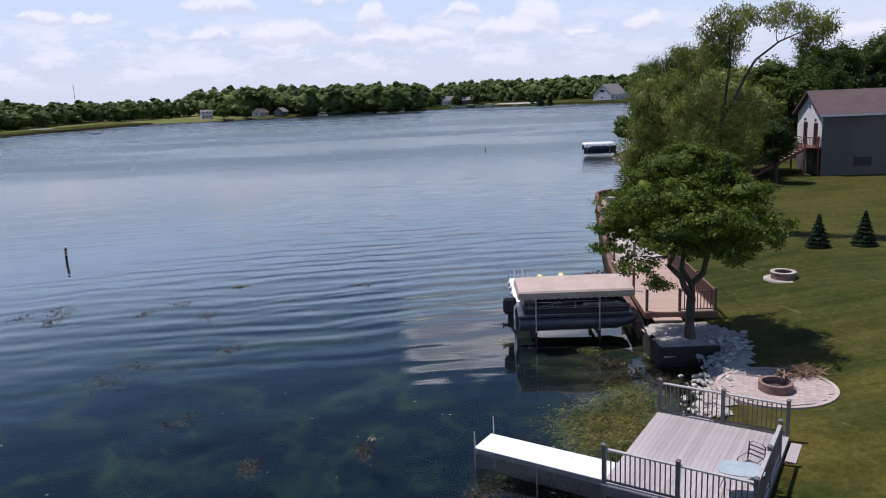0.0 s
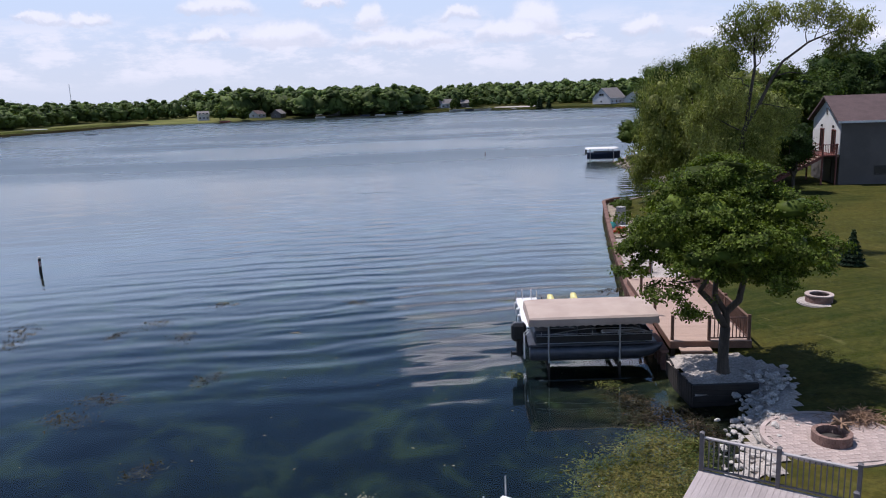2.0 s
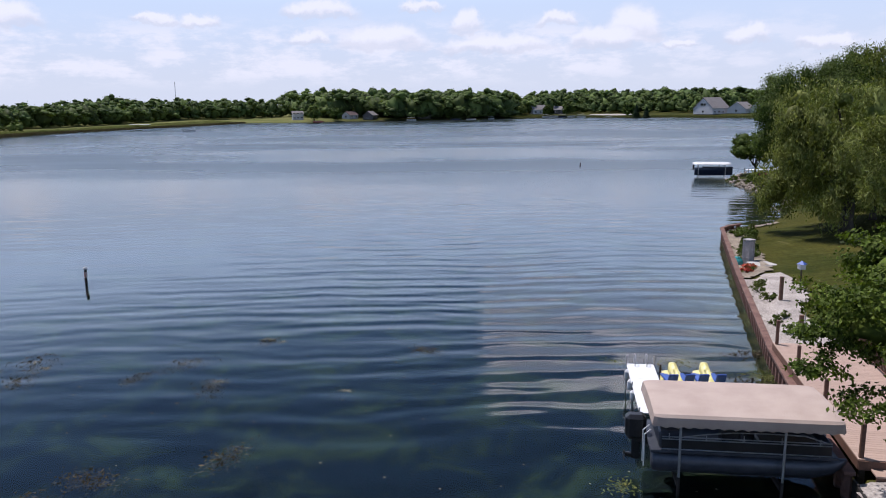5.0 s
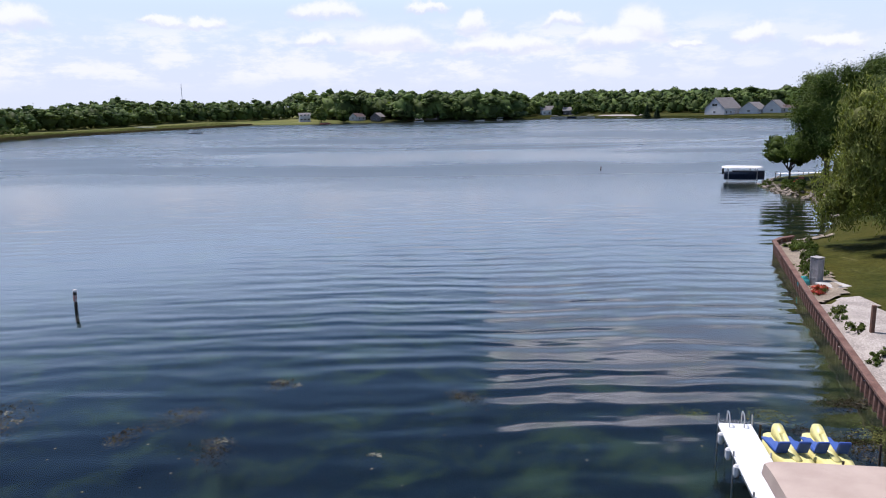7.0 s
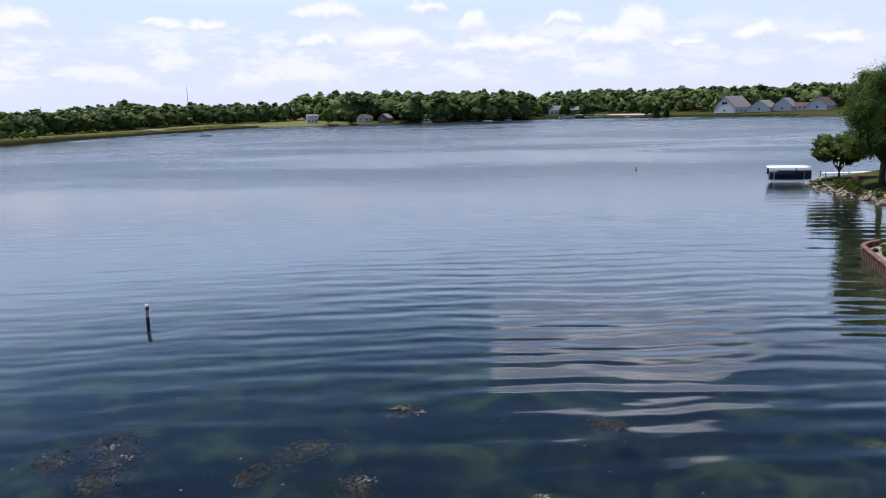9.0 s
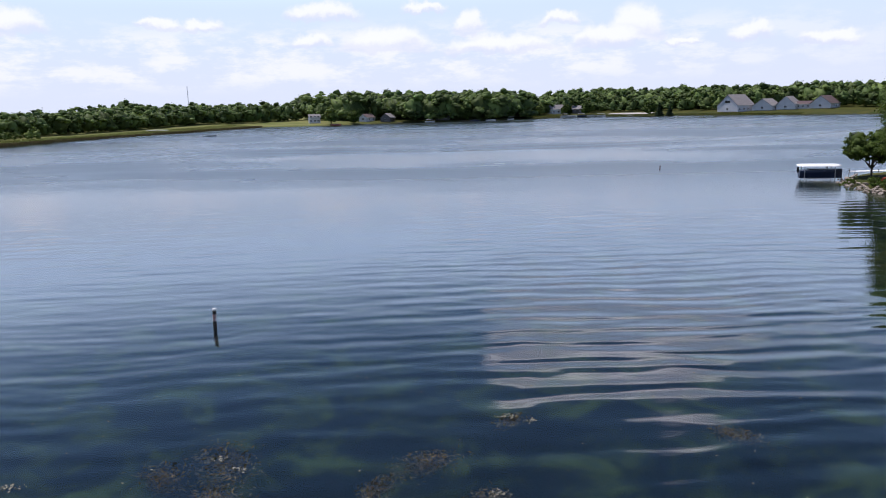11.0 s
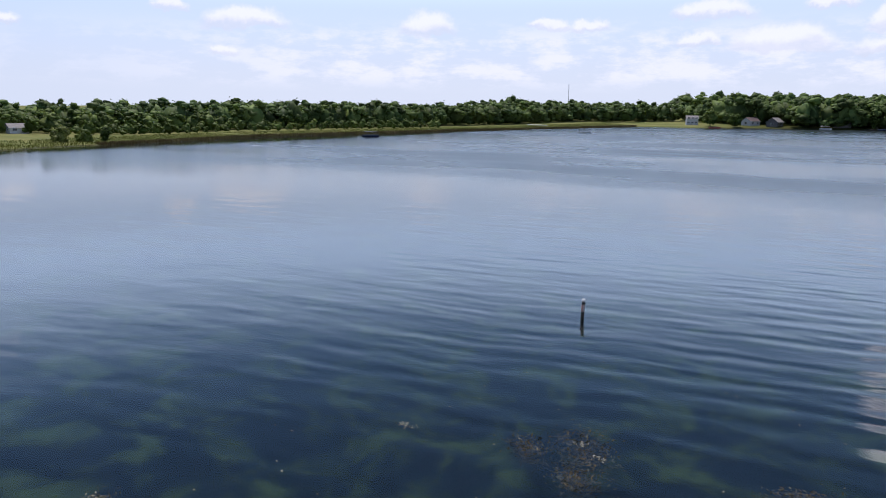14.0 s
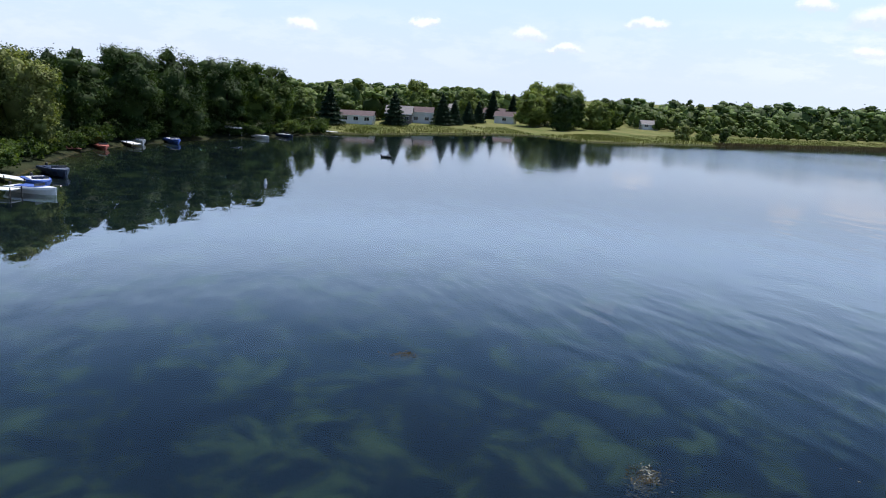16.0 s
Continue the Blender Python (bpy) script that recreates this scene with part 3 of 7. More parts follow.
chop = n.noise(n.mapping(pos, (0.8, 2.0, 1)), 1.6, 3, 0.55)
breeze = n.smooth(n.noise(n.mapping(pos, (0.010, 0.022, 1), (3.1, 1.7, 0)), 1.0, 4, 0.55), 0.38, 0.62)
open_lake = n.smooth(sep.outputs[1], 55, 150)
west_lake = n.math("MULTIPLY", n.smooth(sep.outputs[0], -45, -85), n.smooth(n.math("ADD", sep.outputs[1], n.math("MULTIPLY", sep.outputs[0], -0.10)), 14, 36))
shore_calm = n.math("MAXIMUM", n.smooth(sep.outputs[0], -165, -185), n.smooth(sep.outputs[1], 480, 560))
ruffle = n.math("MULTIPLY", n.math("MAXIMUM", open_lake, n.math("MULTIPLY", west_lake, 0.22)), n.math("SUBTRACT", 1.0, n.math("MULTIPLY", shore_calm, 0.75)))
ruffle = n.math("MULTIPLY", ruffle, n.math("MULTIPLY_ADD", breeze, 0.45, 0.55))
chop_amp = n.math("ADD", n.math("MULTIPLY", ruffle, 0.012), n.math("MULTIPLY", n.smooth(sep.outputs[1], 40, 90), 0.004))
chop_amp = n.math("MULTIPLY", chop_amp, n.smooth(sep.outputs[0], -55, -5, 0.06, 1.0))
height = n.math("ADD", waves, n.math("MULTIPLY", n.math("SUBTRACT", chop, 0.5), chop_amp))
slow = n.math("MULTIPLY", n.math("SUBTRACT", n.noise(n.mapping(pos, (0.6, 1.3, 1)), 0.28, 2, 0.5), 0.5), 0.045)
height = n.math("ADD", height, slow)
away = n.add("ShaderNodeVectorMath")
away.operation = "DISTANCE"
n.link(pos, away.inputs[0])
away.inputs[1].default_value = (0, 15, 0)
height = n.math("MULTIPLY", height, n.smooth(away.outputs["Value"], 55, 170, 1.0, 0.10))
# the lines of a passing boat's wake
for far_off, bend, amp in ((190.0, 0.0038, 0.30), (201.0, 0.0040, 0.24)):
    line = n.math("SUBTRACT", n.math("SUBTRACT", sep.outputs[1], n.math("MULTIPLY", n.math("POWER", n.math("ADD", sep.outputs[0], 12.0), 2.0), bend)), far_off)
    bell = n.math("POWER", 2.718, n.math("MULTIPLY", n.math("POWER", n.math("DIVIDE", line, 2.2), 2.0), -1.0))
    span = n.math("MULTIPLY", n.smooth(sep.outputs[0], -75, -40), n.smooth(sep.outputs[0], 130, 95))
    height = n.math("ADD", height, n.math("MULTIPLY", n.math("MULTIPLY", bell, span), n.math("MULTIPLY_ADD", breeze, 0.5 * amp, 0.5 * amp)))
bmp = n.add("ShaderNodeBump", Strength=1.0, Distance=1.0)
bmp.inputs["Filter Width"].default_value = 1.0
n.link(height, bmp.inputs["Height"])
bsdf = n.add("ShaderNodeBsdfPrincipled", Roughness=0.02, IOR=1.333)
bsdf.inputs["Transmission Weight"].default_value = 1.0
bsdf.inputs["Base Color"].default_value = (0.42, 0.68, 0.78, 1)
n.link(bmp.outputs[0], bsdf.inputs["Normal"])
n.link(n.math("MULTIPLY_ADD", ruffle, 0.31, 0.01), bsdf.inputs["Roughness"])
o = n.add("ShaderNodeOutputMaterial")
n.link(bsdf.outputs[0], o.inputs[0])
bm = bmesh.new()
bm.faces.new([bm.verts.new(p) for p in ((-330, -90, 0), (330, -90, 0), (330, 660, 0), (-330, 660, 0))])
me = bpy.data.meshes.new("water")
bm.to_mesh(me)
bm.free()
me.materials.append(mat)
water = tagged(new("water", me), "calm blue-green lake with low ripples and cloud reflections", "water", kind="structure")
water.visible_shadow = False


# ---- woods ----
def wild_tree(rng, count, size):
    """Blades and inner leaf masses of one wood tree of unit height."""
    blobs = [(0, 0, 0.44, 0.32, 0.32, 0.44)]
    for k in range(15):
        a, z = 2.4 * k + rng.uniform(-0.6, 0.6), 0.16 + 0.72 * ((k * 0.618) % 1.0)
        s = rng.uniform(0.09, 0.17)
        r = 0.30 * math.sqrt(max(0.06, 1 - (z - 0.42) ** 2 / 0.25)) * rng.uniform(0.8, 1.12)
        blobs.append((r * math.cos(a), r * math.sin(a), z, s, s, s * rng.uniform(0.6, 0.9)))
    return foliage(rng, blobs, count, size, size * 0.75, None, 0.85, 0.020, 0.05, 0.8, 3, 1.1, 0.55, 0.08), clumps(rng, blobs, 0.76, 0.22)


def woods(name, spots, count, size, label, material="forest", seed=1):
    """Far woods out of many trees (x, y, height), as one stand."""
    rng = np.random.default_rng(seed)
    kinds = [wild_tree(rng, count, size) for _ in range(6)]
    out, inner = [], []
    for x, y, h in spots:
        k = kinds[rng.integers(len(kinds))]
        a = rng.uniform(0, 6.28)
        h *= rng.uniform(0.90, 1.12)
        w = h * rng.uniform(0.95, 1.45)
        c, s = math.cos(a) * w, math.sin(a) * w
        rot = np.array([[c, -s, 0], [s, c, 0], [0, 0, h]])
        foot = np.array([x, y, height_at(x, y) - 0.02 * h])
        out.append(k[0] @ rot.T + foot)
        inner.append(k[1] @ rot.T + foot)
    ob = quads_mesh(name, np.concatenate(out), material, None, np.concatenate(inner))
    return tagged(ob, label, "woods", kind="stuff")


def scatter(rng, line, depth0, depth1, rows, gap, h0, h1, jitter=0.35):
    """Tree spots in rows behind a line of points; inland lies to the line's right."""
    spots = []
    for (ax, ay), (bx, by) in zip(line, line[1:]):
        length = math.hypot(bx - ax, by - ay)
        tx, ty = (bx - ax) / length, (by - ay) / length
        for row in range(rows):
            d = depth0 + (depth1 - depth0) * (row / max(rows - 1, 1))
            for k in range(max(int(length / gap), 1)):
                u = (k + 0.5 + rng.uniform(-jitter, jitter)) * length / max(int(length / gap), 1)
                dd = d + rng.uniform(-jitter, jitter) * gap
                spots.append((ax + tx * u + ty * dd, ay + ty * u - tx * dd, rng.uniform(h0, h1)))
    return spots


rng = np.random.default_rng(11)
spots = scatter(rng, [(30, 568), (10, 513), (-35, 517), (-56, 515)], 3, 60, 5, 6.0, 15, 19)
spots += scatter(rng, [(-56, 520), (-94, 516), (-125, 530)], 20, 60, 3, 7.0, 15, 20)
spots += scatter(rng, [(66, 606), (36, 592), (14, 545)], 2, 30, 3, 7.5, 9, 15)
spots += scatter(rng, [(25, 610), (-150, 600)], 10, 40, 2, 7, 17, 21)
woods("far_woods", spots, 330, 0.056, "dark green broadleaf woods on the far shore", seed=2)
spots = scatter(rng, [(300, 420), (215, 492), (160, 560), (110, 610), (40, 640), (0, 640)], 4, 80, 5, 7, 12, 16)
spots += scatter(rng, [(158, 528), (128, 560), (98, 586), (76, 600)], 2, 24, 3, 7, 7, 11)
woods("far_woods", spots, 330, 0.056, "mixed green woods behind the far houses", seed=3)
spots = scatter(rng, [(-92, 545), (-135, 550), (-185, 505), (-205, 430), (-222, 370), (-238, 310), (-248, 250), (-250, 215)], 0, 50, 5, 5.8, 10.5, 13.5)
woods("far_woods", spots, 330, 0.056, "dense green woods behind the marsh", seed=4)
spots = scatter(rng, [(-240, 235), (-243, 190), (-250, 160), (-275, 150), (-330, 175)], 2, 50, 5, 5.8, 6, 8.5)
woods("marsh_woods", spots, 330, 0.056, "lighter green thicket behind the marsh", "shrub", seed=5)
spots = scatter(rng, [(-200, 350), (-214, 290), (-224, 230), (-222, 180), (-226, 160)], 8, 24, 3, 5, 2.2, 5)
woods("marsh_shrubs", spots, 80, 0.10, "low willow shrubs along the marsh edge", "shrub", seed=6)
spots = scatter(rng, [(-250, 185), (-330, 150), (-350, 60), (-290, 0), (-240, -40)], 10, 50, 3, 8, 9, 13)
woods("far_woods", spots, 260, 0.052, "green woods behind the lakeside houses", seed=7)
spots = scatter(rng, [(-330, 140), (-310, 84), (-262, 45), (-228, 18), (-205, 12)], 0, 40, 4, 7, 8, 13)
woods("far_woods", spots, 260, 0.052, "bright green woods behind the bay houses", "shrub", seed=17)
spots = scatter(rng, [(-300, 118), (-264, 74), (-243, 50), (-232, 34)], 4, 16, 2, 7, 6.5, 10)
woods("garden_trees", spots, 500, 0.05, "mixed green garden trees round the bay houses", "maple", seed=18)
spots = scatter(rng, [(-200, 22), (-178, 12), (-160, 0), (-140, -14), (-120, -24), (-95, -30), (-60, -40)], 12, 40, 3, 7, 9.5, 13)
woods("oak_woods", spots, 800, 0.04, "tall dark oak woods rising behind the bay", "oak", seed=8)
spots = scatter(rng, [(105, 60), (98, 88), (80, 112), (64, 122), (56, 130)], 4, 40, 4, 8, 8.5, 11.5)
woods("shore_woods", spots, 700, 0.045, "tall green trees behind the lakeside house", "maple", seed=9)


# ---- shore structures ----
def draped(name, outline, material, label, lift=0.03, step=0.35, category="", kind="structure", level=()):
    """A thin bed of gravel or soil that follows the ground inside an outline."""
    bm = bmesh.new()
    xs, ys = [p[0] for p in outline], [p[1] for p in outline]
    k = len(outline)

    def within(x, y):
        c = False
        for i in range(k):
            (ax, ay), (bx, by) = outline[i], outline[(i + 1) % k]
            if (ay > y) != (by > y) and x < (bx - ax) * (y - ay) / (by - ay) + ax:
                c = not c
        return c

    cells = {}
    px, py = np.meshgrid(np.arange(min(xs), max(xs) + step, step), np.arange(min(ys), max(ys) + step, step))
    pz = np.maximum(land_height(px, py), 0.35)
    if level:
        x0, x1, y0, y1, least = level
        pz = np.where((px > x0) & (px < x1) & (py > y0) & (py < y1), np.maximum(pz, least), pz)
    rough = np.random.default_rng(len(name)).uniform(-0.012, 0.012, px.shape)
    for j in range(px.shape[0] - 1):
        for i in range(px.shape[1] - 1):
            if within(px[j, i] + step / 2 + 0.1 * math.sin(7 * px[j, i] + 5 * py[j, i]), py[j, i] + step / 2):
                vs = []
                for a, b in ((j, i), (j, i + 1), (j + 1, i + 1), (j + 1, i)):
                    if (a, b) not in cells:
                        cells[a, b] = bm.verts.new((px[a, b], py[a, b], pz[a, b] + lift + rough[a, b]))
                    vs.append(cells[a, b])
                bm.faces.new(vs)
    ob = part(name, bm, material, None, "", True)
    return tagged(ob, label, category or "ground", kind=kind)


def posted(parent, x, y, z, h, w=0.10, material="rail", cap="rail"):
    p = part("post", boxed(0, 0, h / 2, w, w, h, 0.008), material, parent)
    p.location = (x, y, z)
    bm = bmesh.new()
    lathe(bm, [(w * 0.82, 0), (w * 0.82, 0.025), (w * 0.12, 0.07)], 4)
    bmesh.ops.rotate(bm, cent=(0, 0, 0), matrix=Matrix.Rotation(radians(45), 3, "Z"), verts=bm.verts)
    c = part("post_cap", bm, cap, p)
    c.location = (0, 0, h)
    return p


def rail_run(parent, a, b, z, h=0.92, gap=0.115, material="rail", top="railcap", r=0.014):
    """Top rail, bottom rail and balusters from a to b."""
    a, b = Vector((a[0], a[1], 0)), Vector((b[0], b[1], 0))
    d = b - a
    length, ang = d.length, math.atan2(d.y, d.x)
    m = Matrix.Translation((a.x, a.y, z)) @ Matrix.Rotation(ang, 4, "Z")
    t = part("top_rail", boxed(length / 2, 0, h, length, 0.09, 0.045, 0.006), top, parent)
    t.matrix_local = m
    t = part("bottom_rail", boxed(length / 2, 0, 0.09, length, 0.05, 0.05, 0.005), material, parent)
    t.matrix_local = m
    count = int(length / gap)
    mesh = None
    for k in range(1, count):
        if mesh is None:
            ob = part("baluster", boxed(0, 0, (h + 0.07) / 2, r * 2, r * 2, h - 0.13), material, parent)
            mesh = ob.data
        else:
            ob = new("baluster", mesh)
            ob.parent = parent
        ob.matrix_local = m @ Matrix.Translation((k * length / count, 0, 0))


# grey deck over the water's edge
MD = pose(9.71, 14.29, 0, 0, 0, -36.8)
DW, DL, DZ = 3.61, 4.80, 0.95
deck = thing("grey_deck", MD, "grey composite plank deck on posts at the water's edge", "deck")
part("rim_board", boxed(DW / 2, 0.02, DZ - 0.16, DW, 0.04, 0.26, 0.005), "rail", deck)
part("rim_board", boxed(DW / 2, DL - 0.02, DZ - 0.16, DW, 0.04, 0.26, 0.005), "rail", deck)
part("rim_board", boxed(0.02, DL / 2, DZ - 0.16, 0.04, DL - 0.09, 0.26, 0.005), "rail", deck)
part("rim_board", boxed(DW - 0.02, DL / 2, DZ - 0.16, 0.04, DL - 0.09, 0.26, 0.005), "rail", deck)
for k in range(5):
    part("joist", boxed(DW / 2, 0.5 + k * 0.95, DZ - 0.13, DW - 0.1, 0.05, 0.18), "timber", deck)
for x in (0.15, DW - 0.15):
    for y in (0.2, DL / 2, DL - 0.2):
        part("support_post", boxed(x, y, (DZ - 0.2 - 1.2) / 2, 0.14, 0.14, DZ - 0.2 + 1.2, 0.01), "timber", deck)

railing = thing("deck_railing", MD, "dark grey deck railing with square posts and slim balusters", "railing", "deck railings")
for x in (0.06, 1.85, DW - 0.06):
    posted(railing, x, 0.06, DZ, 1.02)
rail_run(railing, (0.11, 0.06), (1.80, 0.06), DZ)
rail_run(railing, (1.90, 0.06), (DW - 0.11, 0.06), DZ)
railing = thing("deck_railing", MD, "dark grey railing along the landward edge of the grey deck", "railing", "deck railings")
for y in (1.75, 3.35):
    posted(railing, DW - 0.06, y, DZ, 1.02)
rail_run(railing, (DW - 0.06, 0.11), (DW - 0.06, 1.70), DZ)
rail_run(railing, (DW - 0.06, 1.80), (DW - 0.06, 3.30), DZ)
railing = thing("deck_railing", MD, "dark grey railing across the patio end of the grey deck", "railing", "deck railings")
for x in (0.06, 1.85, DW - 0.06):
    posted(railing, x, DL - 0.06, DZ, 1.02)
rail_run(railing, (0.11, DL - 0.06), (1.80, DL - 0.06), DZ)
rail_run(railing, (1.90, DL - 0.06), (DW - 0.11, DL - 0.06), DZ)

steps = thing("deck_steps", MD, "grey composite steps down from the deck to the lawn", "steps")
for k in range(2):
    part("tread", boxed(DW + 0.20 + 0.31 * k, 4.05, DZ - 0.13 - 0.13 * k, 0.27, 1.15, 0.035, 0.005), "composite", steps)
    part("riser", boxed(DW + 0.09 + 0.30 * k, 4.05, DZ - 0.22 - 0.13 * k, 0.03, 1.10, 0.17), "rail", steps)
for y in (3.46, 4.64):
    bm = bmesh.new()
    prism(bm, [(0, 0), (0.75, 0), (0.75, 0.12), (0.06, 0.66), (0, 0.66)], -0.02, 0.02)
    bmesh.ops.rotate(bm, cent=(0, 0, 0), matrix=Matrix.Rotation(radians(90), 3, "X"), verts=bm.verts)
    st = part("stringer", bm, "rail", steps)
    st.location = (DW, y, DZ - 0.80)

# glass table and folding chair on the deck
table = thing("patio_table", pose(12.75, 13.25, DZ, 0, 0, -22), "frosted glass patio table with a thin metal frame", "table")
bm = bmesh.new()
prism(bm, [(0.52 * math.copysign(abs(math.cos(a)) ** 0.6, math.cos(a)), 0.36 * math.copysign(abs(math.sin(a)) ** 0.6, math.sin(a))) for a in [2 * math.pi * k / 28 for k in range(28)]], 0.69, 0.705)
part("glass_top", bm, "pane", table, "pale frosted glass top")
for sx in (-1, 1):
    for sy in (-1, 1):
        part("leg", tubed([(0.38 * sx, 0.25 * sy, 0.685), (0.34 * sx, 0.22 * sy, 0.35), (0.44 * sx, 0.28 * sy, 0.0)], 0.013, 6), "railcap", table)
part("frame_ring", tube(bmesh.new(), [(0.40 * math.cos(a), 0.27 * math.sin(a), 0.675) for a in [2 * math.pi * k / 20 for k in range(21)]], 0.012, 6), "railcap", table)
chair = thing("patio_chair", pose(13.30, 13.86, DZ, 0, 0, -60), "black metal patio chair pulled up to the glass table", "chair")
part("seat", boxed(0, 0, 0.42, 0.44, 0.42, 0.02, 0.008), "rail", chair)
part("backrest", tubed([(-0.21, 0.20, 0.46), (-0.21, 0.25, 0.86), (-0.12, 0.26, 0.93), (0.12, 0.26, 0.93), (0.21, 0.25, 0.86), (0.21, 0.20, 0.46)], 0.013, 6), "black", chair)
for z in (0.58, 0.70, 0.82):
    part("back_slat", boxed(0, 0.24, z, 0.40, 0.012, 0.035), "rail", chair)
for sx in (-1, 1):
    part("leg", tubed([(0.22 * sx, -0.20, 0), (0.22 * sx, -0.21, 0.60), (0.22 * sx, 0.20, 0.62)], 0.012, 6), "rail", chair)
    part("leg", tubed([(0.22 * sx, 0.24, 0), (0.22 * sx, 0.19, 0.45), (0.22 * sx, 0.25, 0.90)], 0.012, 6), "rail", chair)

# white dock running out from the deck
dock = thing("white_dock", MD, "white panel dock on pipe legs reaching into the lake", "dock")
for k in range(3):
    part("panel", boxed(-4.10 + 1.35 * (k + 0.5), 1.30, 0.585, 1.345, 1.02, 0.03, 0.004), "white", dock)
for y in (0.82, 1.78):
    part("side_beam", boxed(-2.06, y, 0.50, 4.05, 0.04, 0.13, 0.004), "alu", dock)
for x in (-4.04, -2.1, -0.15):
    for y in (0.74, 1.86):
        tall = x < -4
        part("leg_pipe", tubed([(x, y, -1.6), (x, y, 1.12 if tall else 0.62)], 0.022, 8), "alu", dock)
    part("cross_beam", boxed(x, 1.3, 0.46, 0.05, 1.1, 0.06), "alu", dock)
for k in range(9):
    part("skirt_slat", boxed(-2.06, 0.795, 0.42 - 0.055 * k, 4.02, 0.012, 0.035), "rail", dock)

# tan deck along the seawall
MB = pose(15.43, 27.35, 0, 0, 0, -9.0)
BW, BL, BZ = 2.95, 9.9, 1.10
tan_deck = thing("tan_deck", MB, "tan painted board deck with brown posts beside the seawall", "deck")
part("rim_board", boxed(BW / 2, -0.02, BZ - 0.15, BW + 0.04, 0.04, 0.26, 0.005), "brown", tan_deck)
part("rim_board", boxed(-0.02, BL / 2, BZ - 0.15, 0.04, BL, 0.26, 0.005), "brown", tan_deck)
part("rim_board", boxed(BW + 0.02, BL / 2, BZ - 0.15, 0.04, BL, 0.26, 0.005), "brown", tan_deck)
for y in (0.15, 3.3, 6.5, 9.6):
    for x in (0.12, BW - 0.12):
        part("support_post", boxed(x, y, 0.3, 0.14, 0.14, 1.1), "timber", tan_deck)
for y in (0.12, 3.4, 6.6, 9.7):
    part("edge_post", boxed(0.07, y, BZ + 0.49, 0.11, 0.11, 0.98, 0.01), "brown", tan_deck)
railing = thing("brown_railing", MB, "brown wooden railing with balusters round the tan deck", "railing", "tan deck railings")
for x, y in ((1.42, 0.07), (BW - 0.07, 0.07), (BW - 0.07, 3.1), (BW - 0.07, 6.2), (BW - 0.07, 9.2)):
    part("post", boxed(x, y, BZ + 0.5, 0.11, 0.11, 1.0, 0.01), "brown", railing)
rail_run(railing, (1.48, 0.07), (BW - 0.13, 0.07), BZ, 0.88, 0.13, "brown", "brown", 0.017)
for y0, y1 in ((0.13, 3.04), (3.16, 6.14), (6.26, 9.14)):
    rail_run(railing, (BW - 0.07, y0), (BW - 0.07, y1), BZ, 0.88, 0.13, "brown", "brown", 0.017)
steps = thing("tan_steps", MB, "tan wooden step below the end of the deck", "steps")
part("tread", boxed(0.85, -0.26, BZ - 0.24, 1.15, 0.42, 0.05, 0.006), "tan", steps)
part("riser", boxed(0.85, -0.44, BZ - 0.37, 1.13, 0.04, 0.20), "brown", steps)
part("tread", boxed(0.85, -0.60, BZ - 0.46, 1.20, 0.30, 0.05, 0.006), "tan", steps)

# sheet-pile seawall with its cap
WALL = [(14.95, 23.6), (14.95, 26.0), (15.2, 27.2), (16.0, 32), (17.1, 37.5), (20.3, 50.5), (24.4, 66.2), (25.2, 67.2), (26.4, 68.0)]
seawall = tagged(new("seawall"), "rusty brown corrugated sheet-pile seawall with a flat cap", "seawall", kind="structure")


def along(line, step):
    out = []
    for (ax, ay), (bx, by) in zip(line, line[1:]):
        length = math.hypot(bx - ax, by - ay)
        k = max(round(length / step), 1)
        for i in range(k):
            out.append((ax + (bx - ax) * (i + 0.5) / k, ay + (by - ay) * (i + 0.5) / k, math.atan2(by - ay, bx - ax), length / k))
    return out


bm = bmesh.new()
sec = [(-0.30, 0.0), (-0.20, 0.0), (-0.09, 0.13), (0.09, 0.13), (0.20, 0.0), (0.30, 0.0)]
for z0, z1 in ((-1.3, 0.70),):
    a = [bm.verts.new((x, y, z0)) for x, y in sec]
    b = [bm.verts.new((x, y, z1)) for x, y in sec]
    c = [bm.verts.new((x, y - 0.02, z0)) for x, y in sec]
    d = [bm.verts.new((x, y - 0.02, z1)) for x, y in sec]
    for i in range(5):
        bm.faces.new((b[i], b[i + 1], a[i + 1], a[i]))
        bm.faces.new((c[i], c[i + 1], d[i + 1], d[i]))
        bm.faces.new((d[i], d[i + 1], b[i + 1], b[i]))
pile_mesh = None
for x, y, ang, _ in along(WALL[2:], 0.6):
    if pile_mesh is None:
        ob = part("sheet_pile", bm, "steel", seawall)
        pile_mesh = ob.data
    else:
        ob = new("sheet_pile", pile_mesh)
        ob.parent = seawall
    ob.matrix_local = pose(x, y, 0, 0, 0, math.degrees(ang))
for (ax, ay), (bx, by) in zip(WALL[2:], WALL[3:]):
    length, ang = math.hypot(bx - ax, by - ay), math.degrees(math.atan2(by - ay, bx - ax))
    ob = part("cap_beam", boxed(length / 2, 0.06, 0.76, length + 0.02, 0.30, 0.11, 0.012), "steel", seawall, "pale worn steel cap")
    ob.matrix_local = pose(ax, ay, 0, 0, 0, ang)

